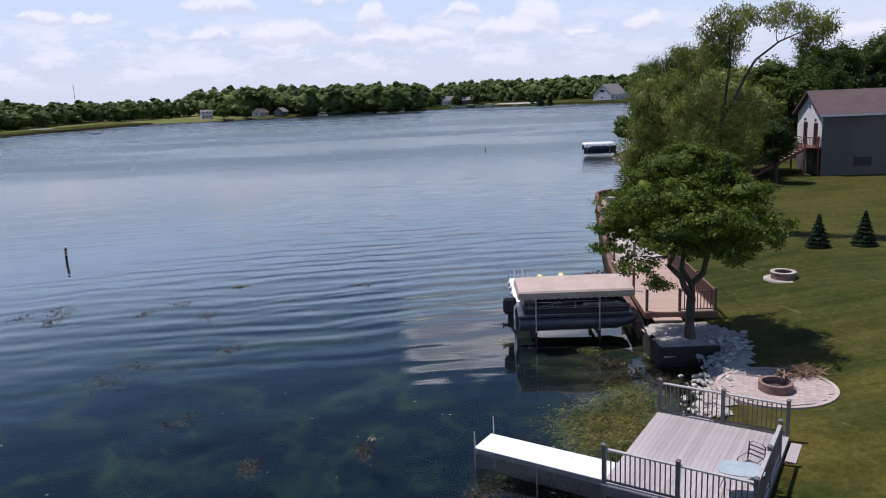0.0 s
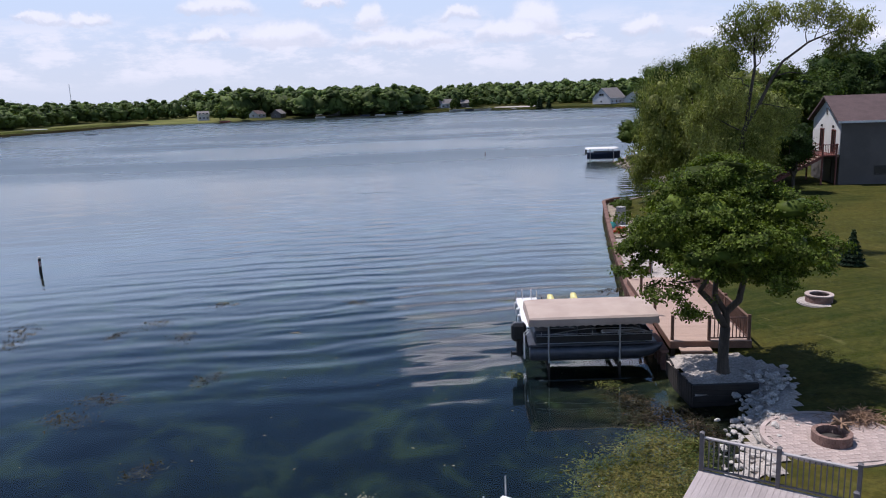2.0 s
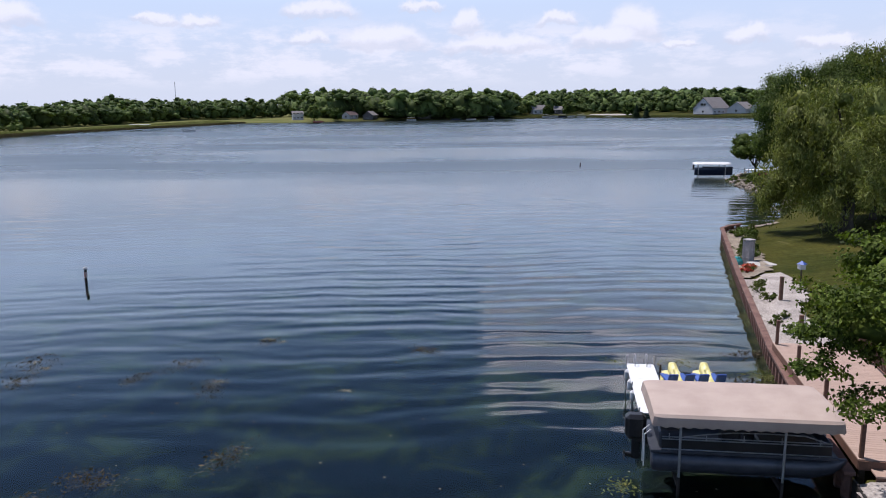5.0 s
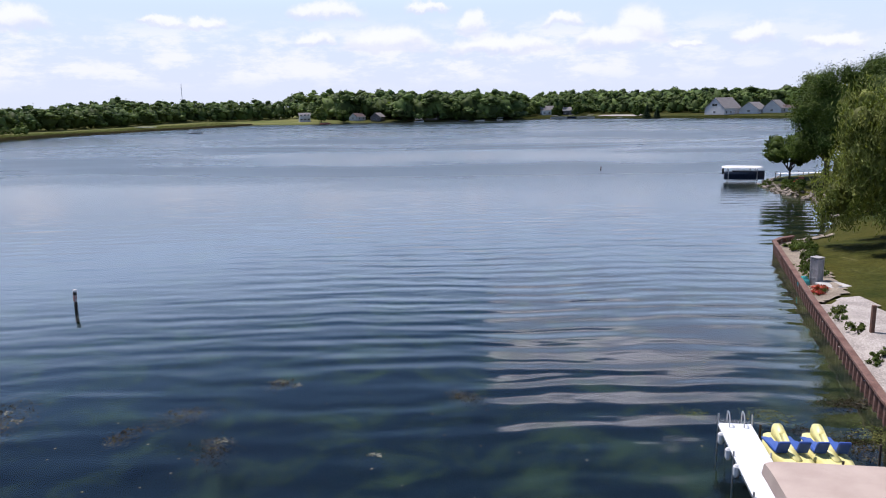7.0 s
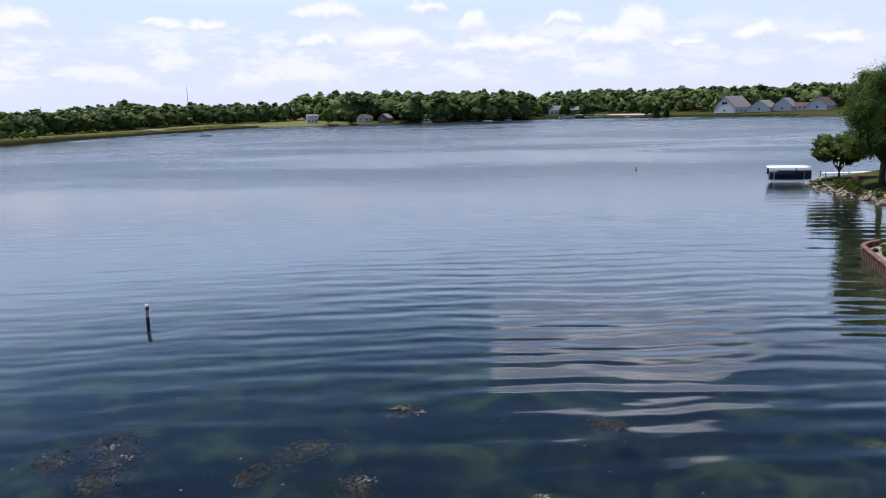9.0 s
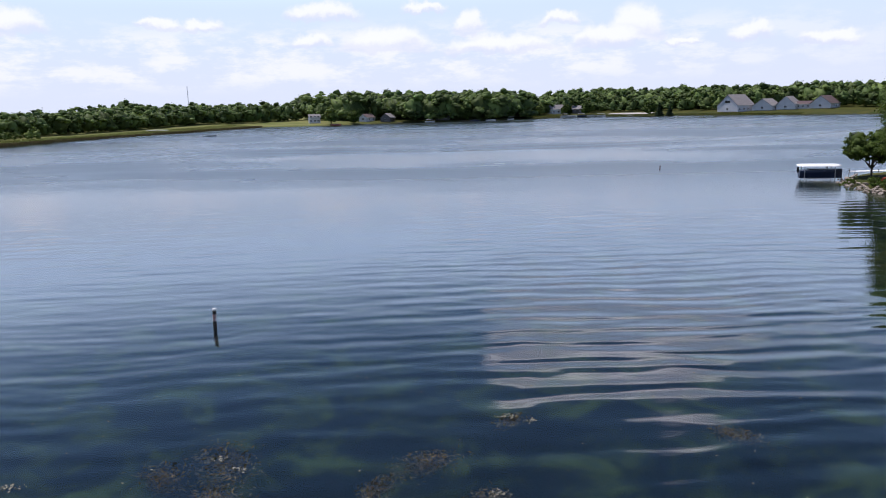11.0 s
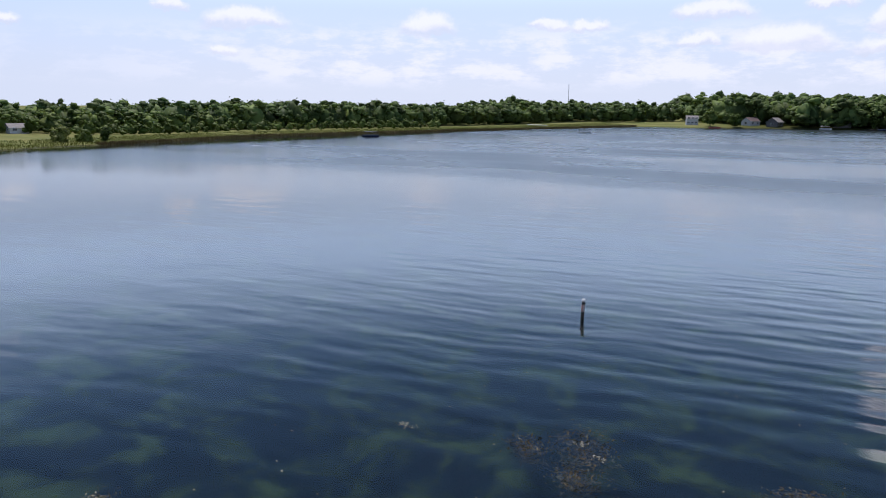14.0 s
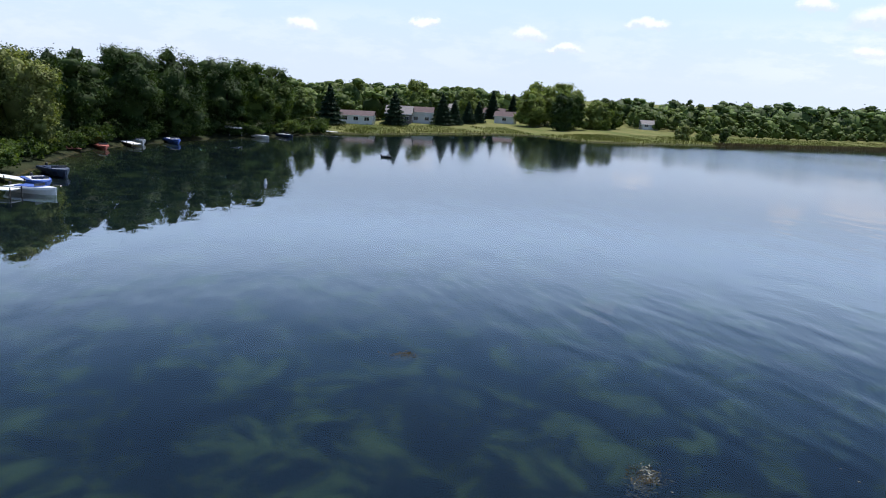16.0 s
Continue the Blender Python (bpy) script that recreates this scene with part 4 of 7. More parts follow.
# low timber wall round the tree terrace
timber = tagged(new("timber_wall"), "low wooden plank retaining wall, coloured dark for the tree's shade", "retaining wall", kind="structure")
# the planks carry the tree's shade as a darker base colour
for x, y, ang, w in along([(15.15, 27.0), (14.88, 25.6), (14.84, 23.95)], 0.2):
    h = 0.74 + 0.03 * math.sin(9 * y)
    ob = part("plank", boxed(0, 0, h / 2 - 0.4, w * 0.95, 0.06, h + 0.8, 0.008), "shadewood", timber)
    ob.matrix_local = pose(x, y, 0, 0, 0, math.degrees(ang))
for z in (-0.2, 0.0, 0.2, 0.4, 0.6):
    ob = part("plank", boxed(1.1, 0, 0.06 + z, 2.2, 0.14, 0.19, 0.012), "shadewood", timber)
    ob.matrix_local = pose(14.84, 23.92, 0, 0, 0, -5)

draped("gravel_bed", [(13.9, 18.3), (14.4, 19.6), (15.3, 20.9), (16.0, 22.3), (16.7, 23.7), (14.9, 23.85), (14.95, 26.9), (17.6, 26.6), (18.4, 24.8), (18.0, 23.0), (17.0, 21.2), (15.5, 19.4), (14.8, 18.0)], "gravel", "pale crushed gravel path and tree terrace", 0.05, 0.2, level=(14.7, 17.4, 23.85, 27.2, 0.64))
draped("gravel_strip", [(16.1, 32.2), (17.2, 37.5), (20.4, 50.5), (22.9, 50.9), (22.2, 46.0), (20.4, 42.6), (20.2, 37.0), (19.6, 33.0)], "gravel", "pale sandy gravel strip behind the seawall", 0.10, 0.3)
draped("soil_bed", [(20.5, 50.9), (24.5, 66.2), (25.6, 67.6), (29.5, 70.3), (29.8, 69.0), (26.6, 66.4), (25.0, 62.0), (23.6, 56.0), (22.4, 51.4)], "soil", "bare planting soil behind the seawall", 0.10, 0.3)


# ---- boats, lift and lake things ----
ML = pose(12.55, 28.52, 0, 0, 0, -5.4) @ Matrix.Diagonal((0.97, 0.83, 1.0, 1.0))
lift = thing("boat_lift", ML @ Matrix.Translation((0, 0, -0.05)), "aluminium boat lift under a tan canvas canopy", "boat lift")
bm = bmesh.new()
rows = []
nx = 62
for i in range(nx + 1):
    x = -2.48 + 4.96 * i / nx
    end = min(x + 2.48, 2.48 - x)
    lift_end = 0.05 * (1 - math.exp(-end / 0.16))
    ring = []
    sag = 0.012 * math.sin(2 * math.pi * (x + 0.3) / 1.24)
    scal = 0.055 * abs(math.sin(math.pi * x / 0.31))
    half = 1.60 - 0.10 * math.exp(-end / 0.12)
    for y, z in ((-half, 1.98 + scal), (-half - 0.015, 2.12), (-half, 2.28), (-half * 0.95, 2.33 + lift_end * 0.5), (-half * 0.62, 2.36 + lift_end + sag), (-half * 0.25, 2.39 + lift_end + sag * 0.6),
                 (half * 0.25, 2.39 + lift_end + sag * 0.6), (half * 0.62, 2.36 + lift_end + sag), (half * 0.95, 2.33 + lift_end * 0.5), (half, 2.28), (half + 0.015, 2.12), (half, 1.98 + scal)):
        ring.append(bm.verts.new((x, y, z)))
    rows.append(ring)
for a, b in zip(rows, rows[1:]):
    for k in range(11):
        bm.faces.new((a[k], b[k], b[k + 1], a[k + 1]))
for ring, x in ((rows[0], -2.52), (rows[-1], 2.52)):
    low = [bm.verts.new((x, v.co.y, 2.0 + 0.05 * abs(math.sin(5 * v.co.y)))) for v in ring]
    for k in range(11):
        f = (ring[k], ring[k + 1], low[k + 1], low[k])
        bm.faces.new(f if x < 0 else f[::-1])
canopy = part("canopy", bm, "canvas", lift, "tan canvas canopy with a scalloped valance")
for x in (-1.75, 1.0):
    for y in (-1.5, 1.5):
        post = part("lift_post", tubed([(x, y, 0.55), (x, y, 2.28)], 0.035, 8), "alu", lift)
        # the dark below the boat is put into the lower post's colour
        part("post_foot", tubed([(x, y, -1.5), (x, y, 0.55)], 0.045, 8), "shadewood", post, "lower post coloured dark for the shade below the boat")
for y in (-1.5, 1.5):
    part("lift_beam", boxed(-0.35, y, -0.45, 3.6, 0.09, 0.10, 0.006), "hull", lift)
    part("canopy_rail", tubed([(-2.40, y, 2.26), (2.40, y, 2.26)], 0.025, 6), "alu", lift)
for x in (-1.75, 1.0):
    # beam coloured dark too, for the shade under the hull
    part("cradle_beam", boxed(x, 0, 0.32, 0.10, 2.9, 0.12, 0.006), "shadewood", lift)
for x in (-2.3, -1.2, 0, 1.2, 2.3):
    part("canopy_bow", tubed([(x, -1.5, 2.26), (x, -0.9, 2.33), (x, 0, 2.36), (x, 0.9, 2.33), (x, 1.5, 2.26)], 0.018, 6), "alu", lift)

boat = thing("pontoon_boat", ML @ Matrix.Translation((0, 0, -0.05)), "navy and silver pontoon boat raised on the lift", "boat")
for y in (-0.92, 0.92):
    t = part("pontoon", tubed([(-2.45, y, 0.80), (-2.40, y, 0.80), (1.9, y, 0.80), (2.35, y, 0.86), (2.65, y, 0.97), (2.8, y, 1.06)], [0.20, 0.30, 0.30, 0.25, 0.13, 0.03], 14), "hull", boat, "dull grey pontoon tube", True)
    part("keel_strip", boxed(-0.2, y, 0.49, 4.2, 0.03, 0.05), "hull", boat)
part("deck_floor", boxed(0.0, 0, 1.16, 5.0, 2.42, 0.08, 0.01), "hull", boat)
for y, ends in ((-1.19, (-2.2, 2.3)), (1.19, (-2.2, 2.3))):
    # opaque black sheet stands in for the shaded interior behind the rails
    part("fence_panel", boxed(sum(ends) / 2, y, 1.36, ends[1] - ends[0], 0.03, 0.30, 0.006), "black", boat, "black sheet in place of the shaded open interior")
    for z in (1.24, 1.53, 1.60):
        part("fence_rail", tubed([(ends[0], y * 1.015, z), (ends[1], y * 1.015, z)], 0.018, 6), "alu", boat)
    part("curved_rail", tubed([(-1.6, y, 1.60), (-1.0, y, 1.70), (-0.3, y, 1.78), (0.6, y, 1.80), (1.6, y, 1.78), (2.2, y, 1.60)], 0.018, 6), "alu", boat)
    for x in (-2.0, -1.0, 0, 1.0, 2.0):
        part("rail_post", tubed([(x, y, 1.2), (x, y, 1.70)], 0.015, 6), "alu", boat)
part("front_fence", boxed(2.3, 0, 1.40, 0.03, 2.36, 0.36, 0.006), "navy", boat)
# the canopy's shade is put into the seat's dark colour
part("stern_seat", boxed(-1.95, 0, 1.45, 0.62, 2.1, 0.50, 0.05), "hull", boat, "grey vinyl stern seat, darkened for the canopy's shade")
part("bench_seat", boxed(1.2, 0.82, 1.38, 1.6, 0.55, 0.38, 0.05), "black", boat)
part("bench_seat", boxed(1.2, -0.82, 1.38, 1.6, 0.55, 0.38, 0.05), "black", boat)
part("helm_console", boxed(-0.3, -0.75, 1.55, 0.5, 0.6, 0.7, 0.06), "black", boat)
part("stern_ladder", tubed([(-2.62, -0.7, 0.5), (-2.62, -0.7, 1.45), (-2.45, -0.7, 1.6)], 0.02, 6), "vinyl", boat)
part("stern_ladder", tubed([(-2.62, -0.35, 0.5), (-2.62, -0.35, 1.45), (-2.45, -0.35, 1.6)], 0.02, 6), "vinyl", boat)
engine = part("outboard_engine", boxed(0, 0, 0.02, 0.60, 0.48, 0.74, 0.11), "black", boat, "black outboard engine")
engine.location = (-2.80, 0.05, 1.40)
leg = bmesh.new()
box(leg, 0.02, 0, -0.62, 0.24, 0.14, 0.75, 0.03)
box(leg, -0.05, 0, -0.88, 0.46, 0.11, 0.14, 0.03)
box(leg, 0.18, 0, -0.30, 0.30, 0.20, 0.30, 0.03)
part("gearcase", leg, "black", engine)
prop = bmesh.new()
for k in range(3):
    box(prop, 0, 0.09, 0, 0.02, 0.13, 0.08, 0, Matrix.Translation((-0.31, 0, -0.88)) @ Matrix.Rotation(2.1 * k, 4, "X") @ Matrix.Rotation(0.5, 4, "Y"))
part("propeller", prop, "black", engine)

# L-shaped white dock behind the lift
ldock = thing("white_dock", pose(11.33, 35.07, 0.20, 0, 0, -6.0), "white panel dock with a ladder beyond the boat lift", "dock")
for k in range(3):
    part("panel", boxed(0, -0.75 - 1.5 * k, 0.74, 0.98, 1.49, 0.04, 0.005), "white", ldock)
for x in (-0.44, 0.44):
    part("side_beam", boxed(x, -2.25, 0.66, 0.04, 4.5, 0.12, 0.004), "alu", ldock)
    for y in (-0.1, -2.2, -4.4):
        part("leg_pipe", tubed([(x * 1.1, y, -1.6), (x * 1.1, y, 1.10 if y > -1 else 0.9)], 0.024, 8), "alu", ldock)
for y in (-0.75, -1.75, -2.75):
    part("dock_bumper", tubed([(-0.53, y, 0.42), (-0.53, y, 0.50), (-0.53, y, 0.72), (-0.53, y, 0.78)], [0.05, 0.09, 0.09, 0.05], 10), "vinyl", ldock, "white vinyl dock bumper")
for x in (-0.20, 0.22):
    part("ladder_rail", tubed([(x, -0.30, 0.76), (x, -0.30, 1.05), (x, -0.20, 1.16), (x, -0.02, 1.16), (x, 0.06, 1.02), (x, 0.08, -0.5)], 0.02, 8), "alu", ldock)
for z in (0.1, 0.35, 0.6):
    part("ladder_rung", tubed([(-0.20, 0.08, z), (0.22, 0.08, z)], 0.018, 6), "alu", ldock)


def pedal_boat(m, label):
    pb = thing("pedal_boat", m, label, "pedal boat", "pedal boats by the dock")
    bm = bmesh.new()
    sec = []
    for i in range(9):
        y = -1.05 + 2.1 * i / 8
        w = 0.60 * (1 - 0.35 * max(0, (abs(y) - 0.5) / 0.55) ** 2)
        h = 0.36 + 0.10 * max(0, (y - 0.2)) ** 2
        sec.append([bm.verts.new(p) for p in ((-w * 0.8, y, -0.06), (-w, y, 0.12), (-w * 0.95, y, h), (-w * 0.6, y, h + 0.03), (w * 0.6, y, h + 0.03), (w * 0.95, y, h), (w, y, 0.12), (w * 0.8, y, -0.06))])
    for a, b in zip(sec, sec[1:]):
        for k in range(8):
            bm.faces.new((a[k], b[k], b[(k + 1) % 8], a[(k + 1) % 8]))
    bm.faces.new(sec[0])
    bm.faces.new(sec[-1][::-1])
    part("hull", bm, "yellow", pb, "yellow plastic hull", True)
    bm = bmesh.new()
    profile(bm, [(-0.75, 0.34), (0.95, 0.34), (1.00, 0.60), (0.90, 0.80), (0.70, 0.84), (0.45, 0.66), (0.1, 0.50), (-0.75, 0.44)], -0.14, 0.14)
    bmesh.ops.bevel(bm, geom=list(bm.edges), offset=0.035, segments=2, affect="EDGES")
    part("centre_console", bm, "yellow", pb, "raised yellow centre console", True)
    for sx in (-1, 1):
        part("seat", boxed(0.36 * sx, 0.10, 0.44, 0.40, 0.60, 0.10, 0.03), "blue", pb, "blue seat")
        bm = boxed(0, 0, 0.22, 0.42, 0.09, 0.44, 0.03)
        bmesh.ops.rotate(bm, cent=(0, 0, 0), matrix=Matrix.Rotation(radians(28), 3, "X"), verts=bm.verts)
        ob = part("seat_back", bm, "blue", pb, "blue seat back")
        ob.location = (0.36 * sx, -0.22, 0.42)
        part("foot_well", boxed(0.36 * sx, 0.66, 0.40, 0.34, 0.40, 0.05, 0.01), "blue", pb)
    return pb


pedal_boat(pose(12.36, 33.62, 0.40, 0, 0, 2) @ Matrix.Diagonal((0.80, 0.95, 1.05, 1)), "yellow and blue pedal boat tied beside the white dock")
pedal_boat(pose(13.40, 33.52, 0.44, 0, 0, -1) @ Matrix.Diagonal((0.80, 0.95, 1.05, 1)), "yellow and blue pedal boat moored near the seawall")
for x, y in ((12.05, 34.9), (13.4, 32.6), (14.9, 33.6)):
    ob = part("mooring_stake", tubed([(0, 0, -1.5), (0, 0, 1.0)], 0.035, 8), "timber", None)
    ob.location = (x, y, 0)
    tagged(ob, "grey weathered mooring stake standing in the shallows", "stake", "mooring stakes")


def marker(x, y, h, label):
    """A hazard marker: a white-topped pipe with dark bands."""
    mk = thing("lake_marker", pose(x, y, 0, 3, 4, 0), label, "marker", "lake markers")
    part("pipe", tubed([(0, 0, -2.2), (0, 0, h)], 0.085, 12), "timber", mk, "dark wet pipe")
    part("white_band", tubed([(0, 0, h * 0.42), (0, 0, h * 0.80)], 0.092, 12), "mark", mk, "white band with worn red marks")
    part("white_cap", lathe(bmesh.new(), [(0.10, h), (0.11, h + 0.06), (0.07, h + 0.12), (0.02, h + 0.13)], 12), "vinyl", mk, "white cap")
    for k in range(3):
        part("red_bar", boxed(-0.01, -0.094, h * (0.50 + 0.12 * k), 0.09, 0.01, 0.05), "red", mk)


marker(-18.59, 51.74, 0.95, "dark marker pipe with a white cap standing in the lake")
marker(22.38, 131.7, 0.7, "dark thin marker pipe far out in the lake")


def runabout(m, length, hull, label, top="", cover="navy"):
    """A small moored motor boat or pontoon."""
    b = thing("motor_boat", m, label, "boat", "moored boats")
    bm = bmesh.new()
    sec = []
    for i in range(8):
        u = i / 7
        x = (u - 0.5) * length
        w = 0.19 * length * (1 - max(0, u - 0.45) ** 2 * 3.0)
        h = 0.11 * length * (1 + 0.25 * u)
        sec.append([bm.verts.new(p) for p in ((x, -w * 0.5, -0.1), (x, -w, h * 0.7), (x, -w * 0.96, h), (x, w * 0.96, h), (x, w, h * 0.7), (x, w * 0.5, -0.1))])
    for a, c in zip(sec, sec[1:]):
        for k in range(6):
            bm.faces.new((a[k], a[(k + 1) % 6], c[(k + 1) % 6], c[k]))
    bm.faces.new(sec[0][::-1])
    bm.faces.new(sec[-1])
    part("hull", bm, hull, b, "", False)
    h = 0.12 * length
    part("cockpit", boxed(-0.05 * length, 0, h + 0.03, length * 0.5, length * 0.27, 0.10, 0.03), cover, b)
    part("windscreen", boxed(0.14 * length, 0, h + 0.2, 0.04, length * 0.25, 0.30, 0.01), "glass", b)
    part("outboard_engine", boxed(-0.53 * length, 0, h, 0.25, 0.25, 0.5, 0.05), "black", b)
    if top:
        part("canopy", boxed(-0.05 * length, 0, h + 1.2, length * 0.75, length * 0.36, 0.12, 0.04), top, b)
        for sx in (-0.36, 0.26):
            for sy in (-0.15, 0.15):
                part("canopy_post", tubed([(sx * length, sy * length, h), (sx * length, sy * length, h + 1.18)], 0.025, 6), "alu", b)
    return b


def covered_lift(m, label, length=5.5):
    """A boat on a lift under a pale barrel canopy."""
    cl = thing("boat_lift", m, label, "boat lift", "boat lifts")
    bm = bmesh.new()
    rings = []
    for i in range(13):
        x = (i / 12 - 0.5) * length
        e = min(x + length / 2, length / 2 - x)
        s = 1 - 0.35 * math.exp(-e / 0.2)
        rings.append([bm.verts.new((x, 1.35 * s * math.cos(a), 1.86 + 0.24 * s * math.sin(a))) for a in [math.pi * k / 10 for k in range(11)]])
    for a, b in zip(rings, rings[1:]):
        for k in range(10):
            bm.faces.new((a[k], b[k], b[k + 1], a[k + 1]))
    bm.faces.new(rings[0])
    bm.faces.new(rings[-1][::-1])
    part("canopy", bm, "vinyl", cl, "white canopy", True)
    for x in (-length * 0.35, length * 0.35):
        for y in (-1.3, 1.3):
            part("lift_post", tubed([(x, y, -1.5), (x, y, 1.8)], 0.05, 8), "alu", cl)
    part("lift_beam", boxed(0, 1.3, 0.3, length * 0.75, 0.1, 0.1), "alu", cl)
    part("lift_beam", boxed(0, -1.3, 0.3, length * 0.75, 0.1, 0.1), "alu", cl)
    return cl


covered_lift(pose(38.0, 113.4, 0, 0, 0, -14), "white-canopied boat lift off the wooded point", 5.0)
runabout(pose(38.3, 113.4, 0.45, 0, 0, -14) @ Matrix.Diagonal((1, 1, 1.5, 1)), 5.0, "navy", "dark blue boat under the white lift canopy", cover="black")
runabout(pose(-171, 241, 0, 0, 0, 10), 6.5, "navy", "dark blue pontoon boat drifting off the marsh", "navy")
runabout(pose(-125, 343, 0, 0, 0, 20), 5.5, "vinyl", "white motor boat near the far marsh")
runabout(pose(-125.7, 37.1, 0, 0, 0, 55), 1.8, "black", "small dark rowing boat on the calm bay", cover="black")


# ---- trees ----
def tree(name, m, trunk, limbs, blobs, material, count, length, width, label, droop=None, seed=1, shell=0.5, lump=0.35, gaps=0.3, flat=0.6, category="tree", group="", spray=22, core=0.0, wild=0.6, stray=0.12, heart=0.0):
    """A tapered trunk with limbs and a crown of many small leaves."""
    t = thing(name, m, label, category, group)
    bm = bmesh.new()
    tube(bm, [p[:3] for p in trunk], [p[3] for p in trunk], 10)
    part("trunk", bm, "bark", t, "", True)
    for limb in limbs:
        part("limb", tubed([p[:3] for p in limb], [p[3] for p in limb], 7), "bark", t, "", True)
    rng = np.random.default_rng(seed)
    crown = quads_mesh("crown", foliage(rng, blobs, count, length, width, droop, shell, lump, gaps, flat, spray, 0.6 if not core else 1.0, wild, stray), material, t, clumps(rng, [b for b in blobs if b[3] > heart], core, 0.24) if core else None)
    return t


def bough(a, b, r0, r1, seed=0, sag=0.1):
    """A gently crooked limb from a to b."""
    rr = random.Random(seed)
    a, b = Vector(a), Vector(b)
    out = []
    for i in range(6):
        u = i / 5
        p = a.lerp(b, u) + Vector((rr.uniform(-1, 1), rr.uniform(-1, 1), 0.6 * rr.uniform(-1, 1))) * sag * (a - b).length * math.sin(math.pi * u)
        out.append((p.x, p.y, p.z, r0 + (r1 - r0) * u))
    return out


# broadleaf tree on the gravel terrace
high = [(-0.6, 0.2, 5.4, 1.7, 1.7, 1.2), (-2.0, 0.2, 4.8, 1.2, 1.2, 0.8), (1.3, 0.0, 5.0, 1.3, 1.3, 1.0), (0.2, 0.3, 6.5, 1.2, 1.2, 0.6), (-1.5, 0.3, 6.0, 1.1, 1.1, 0.7), (-2.6, 0.9, 5.4, 0.9, 0.9, 0.5), (1.2, 0.6, 6.0, 0.8, 0.8, 0.5), (0.0, 0.2, 7.2, 1.2, 1.2, 0.5), (-0.9, 0.4, 6.9, 1.1, 1.1, 0.6), (1.0, 0.2, 6.8, 1.0, 1.0, 0.5)]
low = [(2.2, -0.2, 4.5, 1.0, 1.0, 0.6), (-2.2, -0.6, 3.3, 0.8, 0.8, 0.45), (-1.4, -1.2, 2.9, 0.6, 0.6, 0.45), (0.9, -1.0, 4.0, 1.0, 1.0, 0.6), (2.0, 0.4, 3.5, 0.8, 0.8, 0.45), (-3.0, 0.6, 4.5, 0.7, 0.7, 0.4), (2.9, -0.3, 4.7, 0.6, 0.7, 0.35), (0.5, 0.9, 3.6, 1.0, 0.9, 0.6), (-0.6, -1.2, 4.4, 1.0, 0.9, 0.6), (-3.3, 0.1, 3.9, 0.5, 0.5, 0.3)]
shoulder = [(1.9, 0.2, 5.8, 1.0, 1.0, 0.6), (-2.2, -0.5, 5.7, 0.9, 0.9, 0.6), (1.4, -1.4, 6.0, 1.0, 1.0, 0.6), (-1.0, -1.5, 6.0, 1.0, 1.0, 0.6), (0.9, 1.5, 6.2, 1.0, 1.0, 0.6), (-1.3, 1.5, 6.2, 1.0, 1.0, 0.6)]
round_about = [(-0.5, 1.5, 4.6, 1.4, 1.1, 0.9), (-0.8, -2.0, 4.7, 1.2, 1.0, 0.7), (1.1, -1.9, 4.9, 1.1, 1.0, 0.7), (0.2, 2.2, 5.2, 1.3, 1.0, 0.8), (-1.7, 1.8, 4.8, 1.0, 1.0, 0.6), (1.7, 1.8, 4.8, 1.1, 1.0, 0.6), (0.1, -2.8, 4.1, 0.8, 0.7, 0.4), (2.3, -1.4, 4.2, 0.8, 0.7, 0.4), (-1.8, -1.8, 4.6, 1.0, 0.9, 0.6), (-0.3, -2.6, 5.2, 1.0, 0.9, 0.6), (1.6, -2.6, 4.9, 0.9, 0.8, 0.5)]
blobs = high + shoulder + low + round_about
fork = (0.05, 0, 1.75)
limbs = [bough(fork, (-1.0, 0.1, 3.9), 0.14, 0.08, 1), bough(fork, (0.9, 0.1, 4.0), 0.15, 0.08, 2), bough(fork, (0.0, 0.3, 4.6), 0.13, 0.06, 3),
         bough((-1.0, 0.1, 3.9), (-2.3, 0.2, 5.2), 0.07, 0.02, 4), bough((-1.0, 0.1, 3.9), (-0.8, 0.2, 6.3), 0.07, 0.02, 5), bough((0.9, 0.1, 4.0), (2.4, 0, 4.8), 0.07, 0.02, 6),
         bough((0.9, 0.1, 4.0), (1.2, 0.2, 5.8), 0.07, 0.02, 7), bough((0.0, 0.3, 4.6), (0.3, 0.4, 6.8), 0.06, 0.015, 8), bough((-0.9, 0.1, 3.4), (-2.2, -0.5, 3.6), 0.05, 0.015, 9), bough((0.8, 0.1, 3.5), (3.2, -0.2, 4.4), 0.05, 0.012, 10)]
tree("broadleaf_tree", pose(16.30, 24.85, height_at(16.30, 24.85) - 0.05), [(0.08, 0, -0.1, 0.30), (0.03, 0, 0.15, 0.22), (0, 0, 0.7, 0.18), (0.02, 0, 1.3, 0.17), fork + (0.17,)], limbs, blobs, "locust", 80000, 0.11, 0.066,
     "leafy green broadleaf tree with a forked trunk on the gravel terrace", seed=3, shell=0.55, lump=0.13, gaps=0.95, flat=0.5, spray=30, core=0.5, heart=0.95)

# old willow by the shore, hanging to the ground
rw = random.Random(77)
blobs = []
for k in range(44):
    a, u = 2.4 * k, rw.random()
    z = 2.4 + 7.4 * u
    if math.cos(a) > 0.3 and z > 7.0:
        continue
    d = 5.4 * math.sqrt(max(0.0, 1 - ((z - 4.6) / 7.0) ** 2)) * rw.uniform(0.55, 0.95)
    q = rw.uniform(0.8, 1.6)
    blobs.append((d * math.cos(a), d * math.sin(a), z, q, q, q * rw.uniform(0.9, 1.5)))
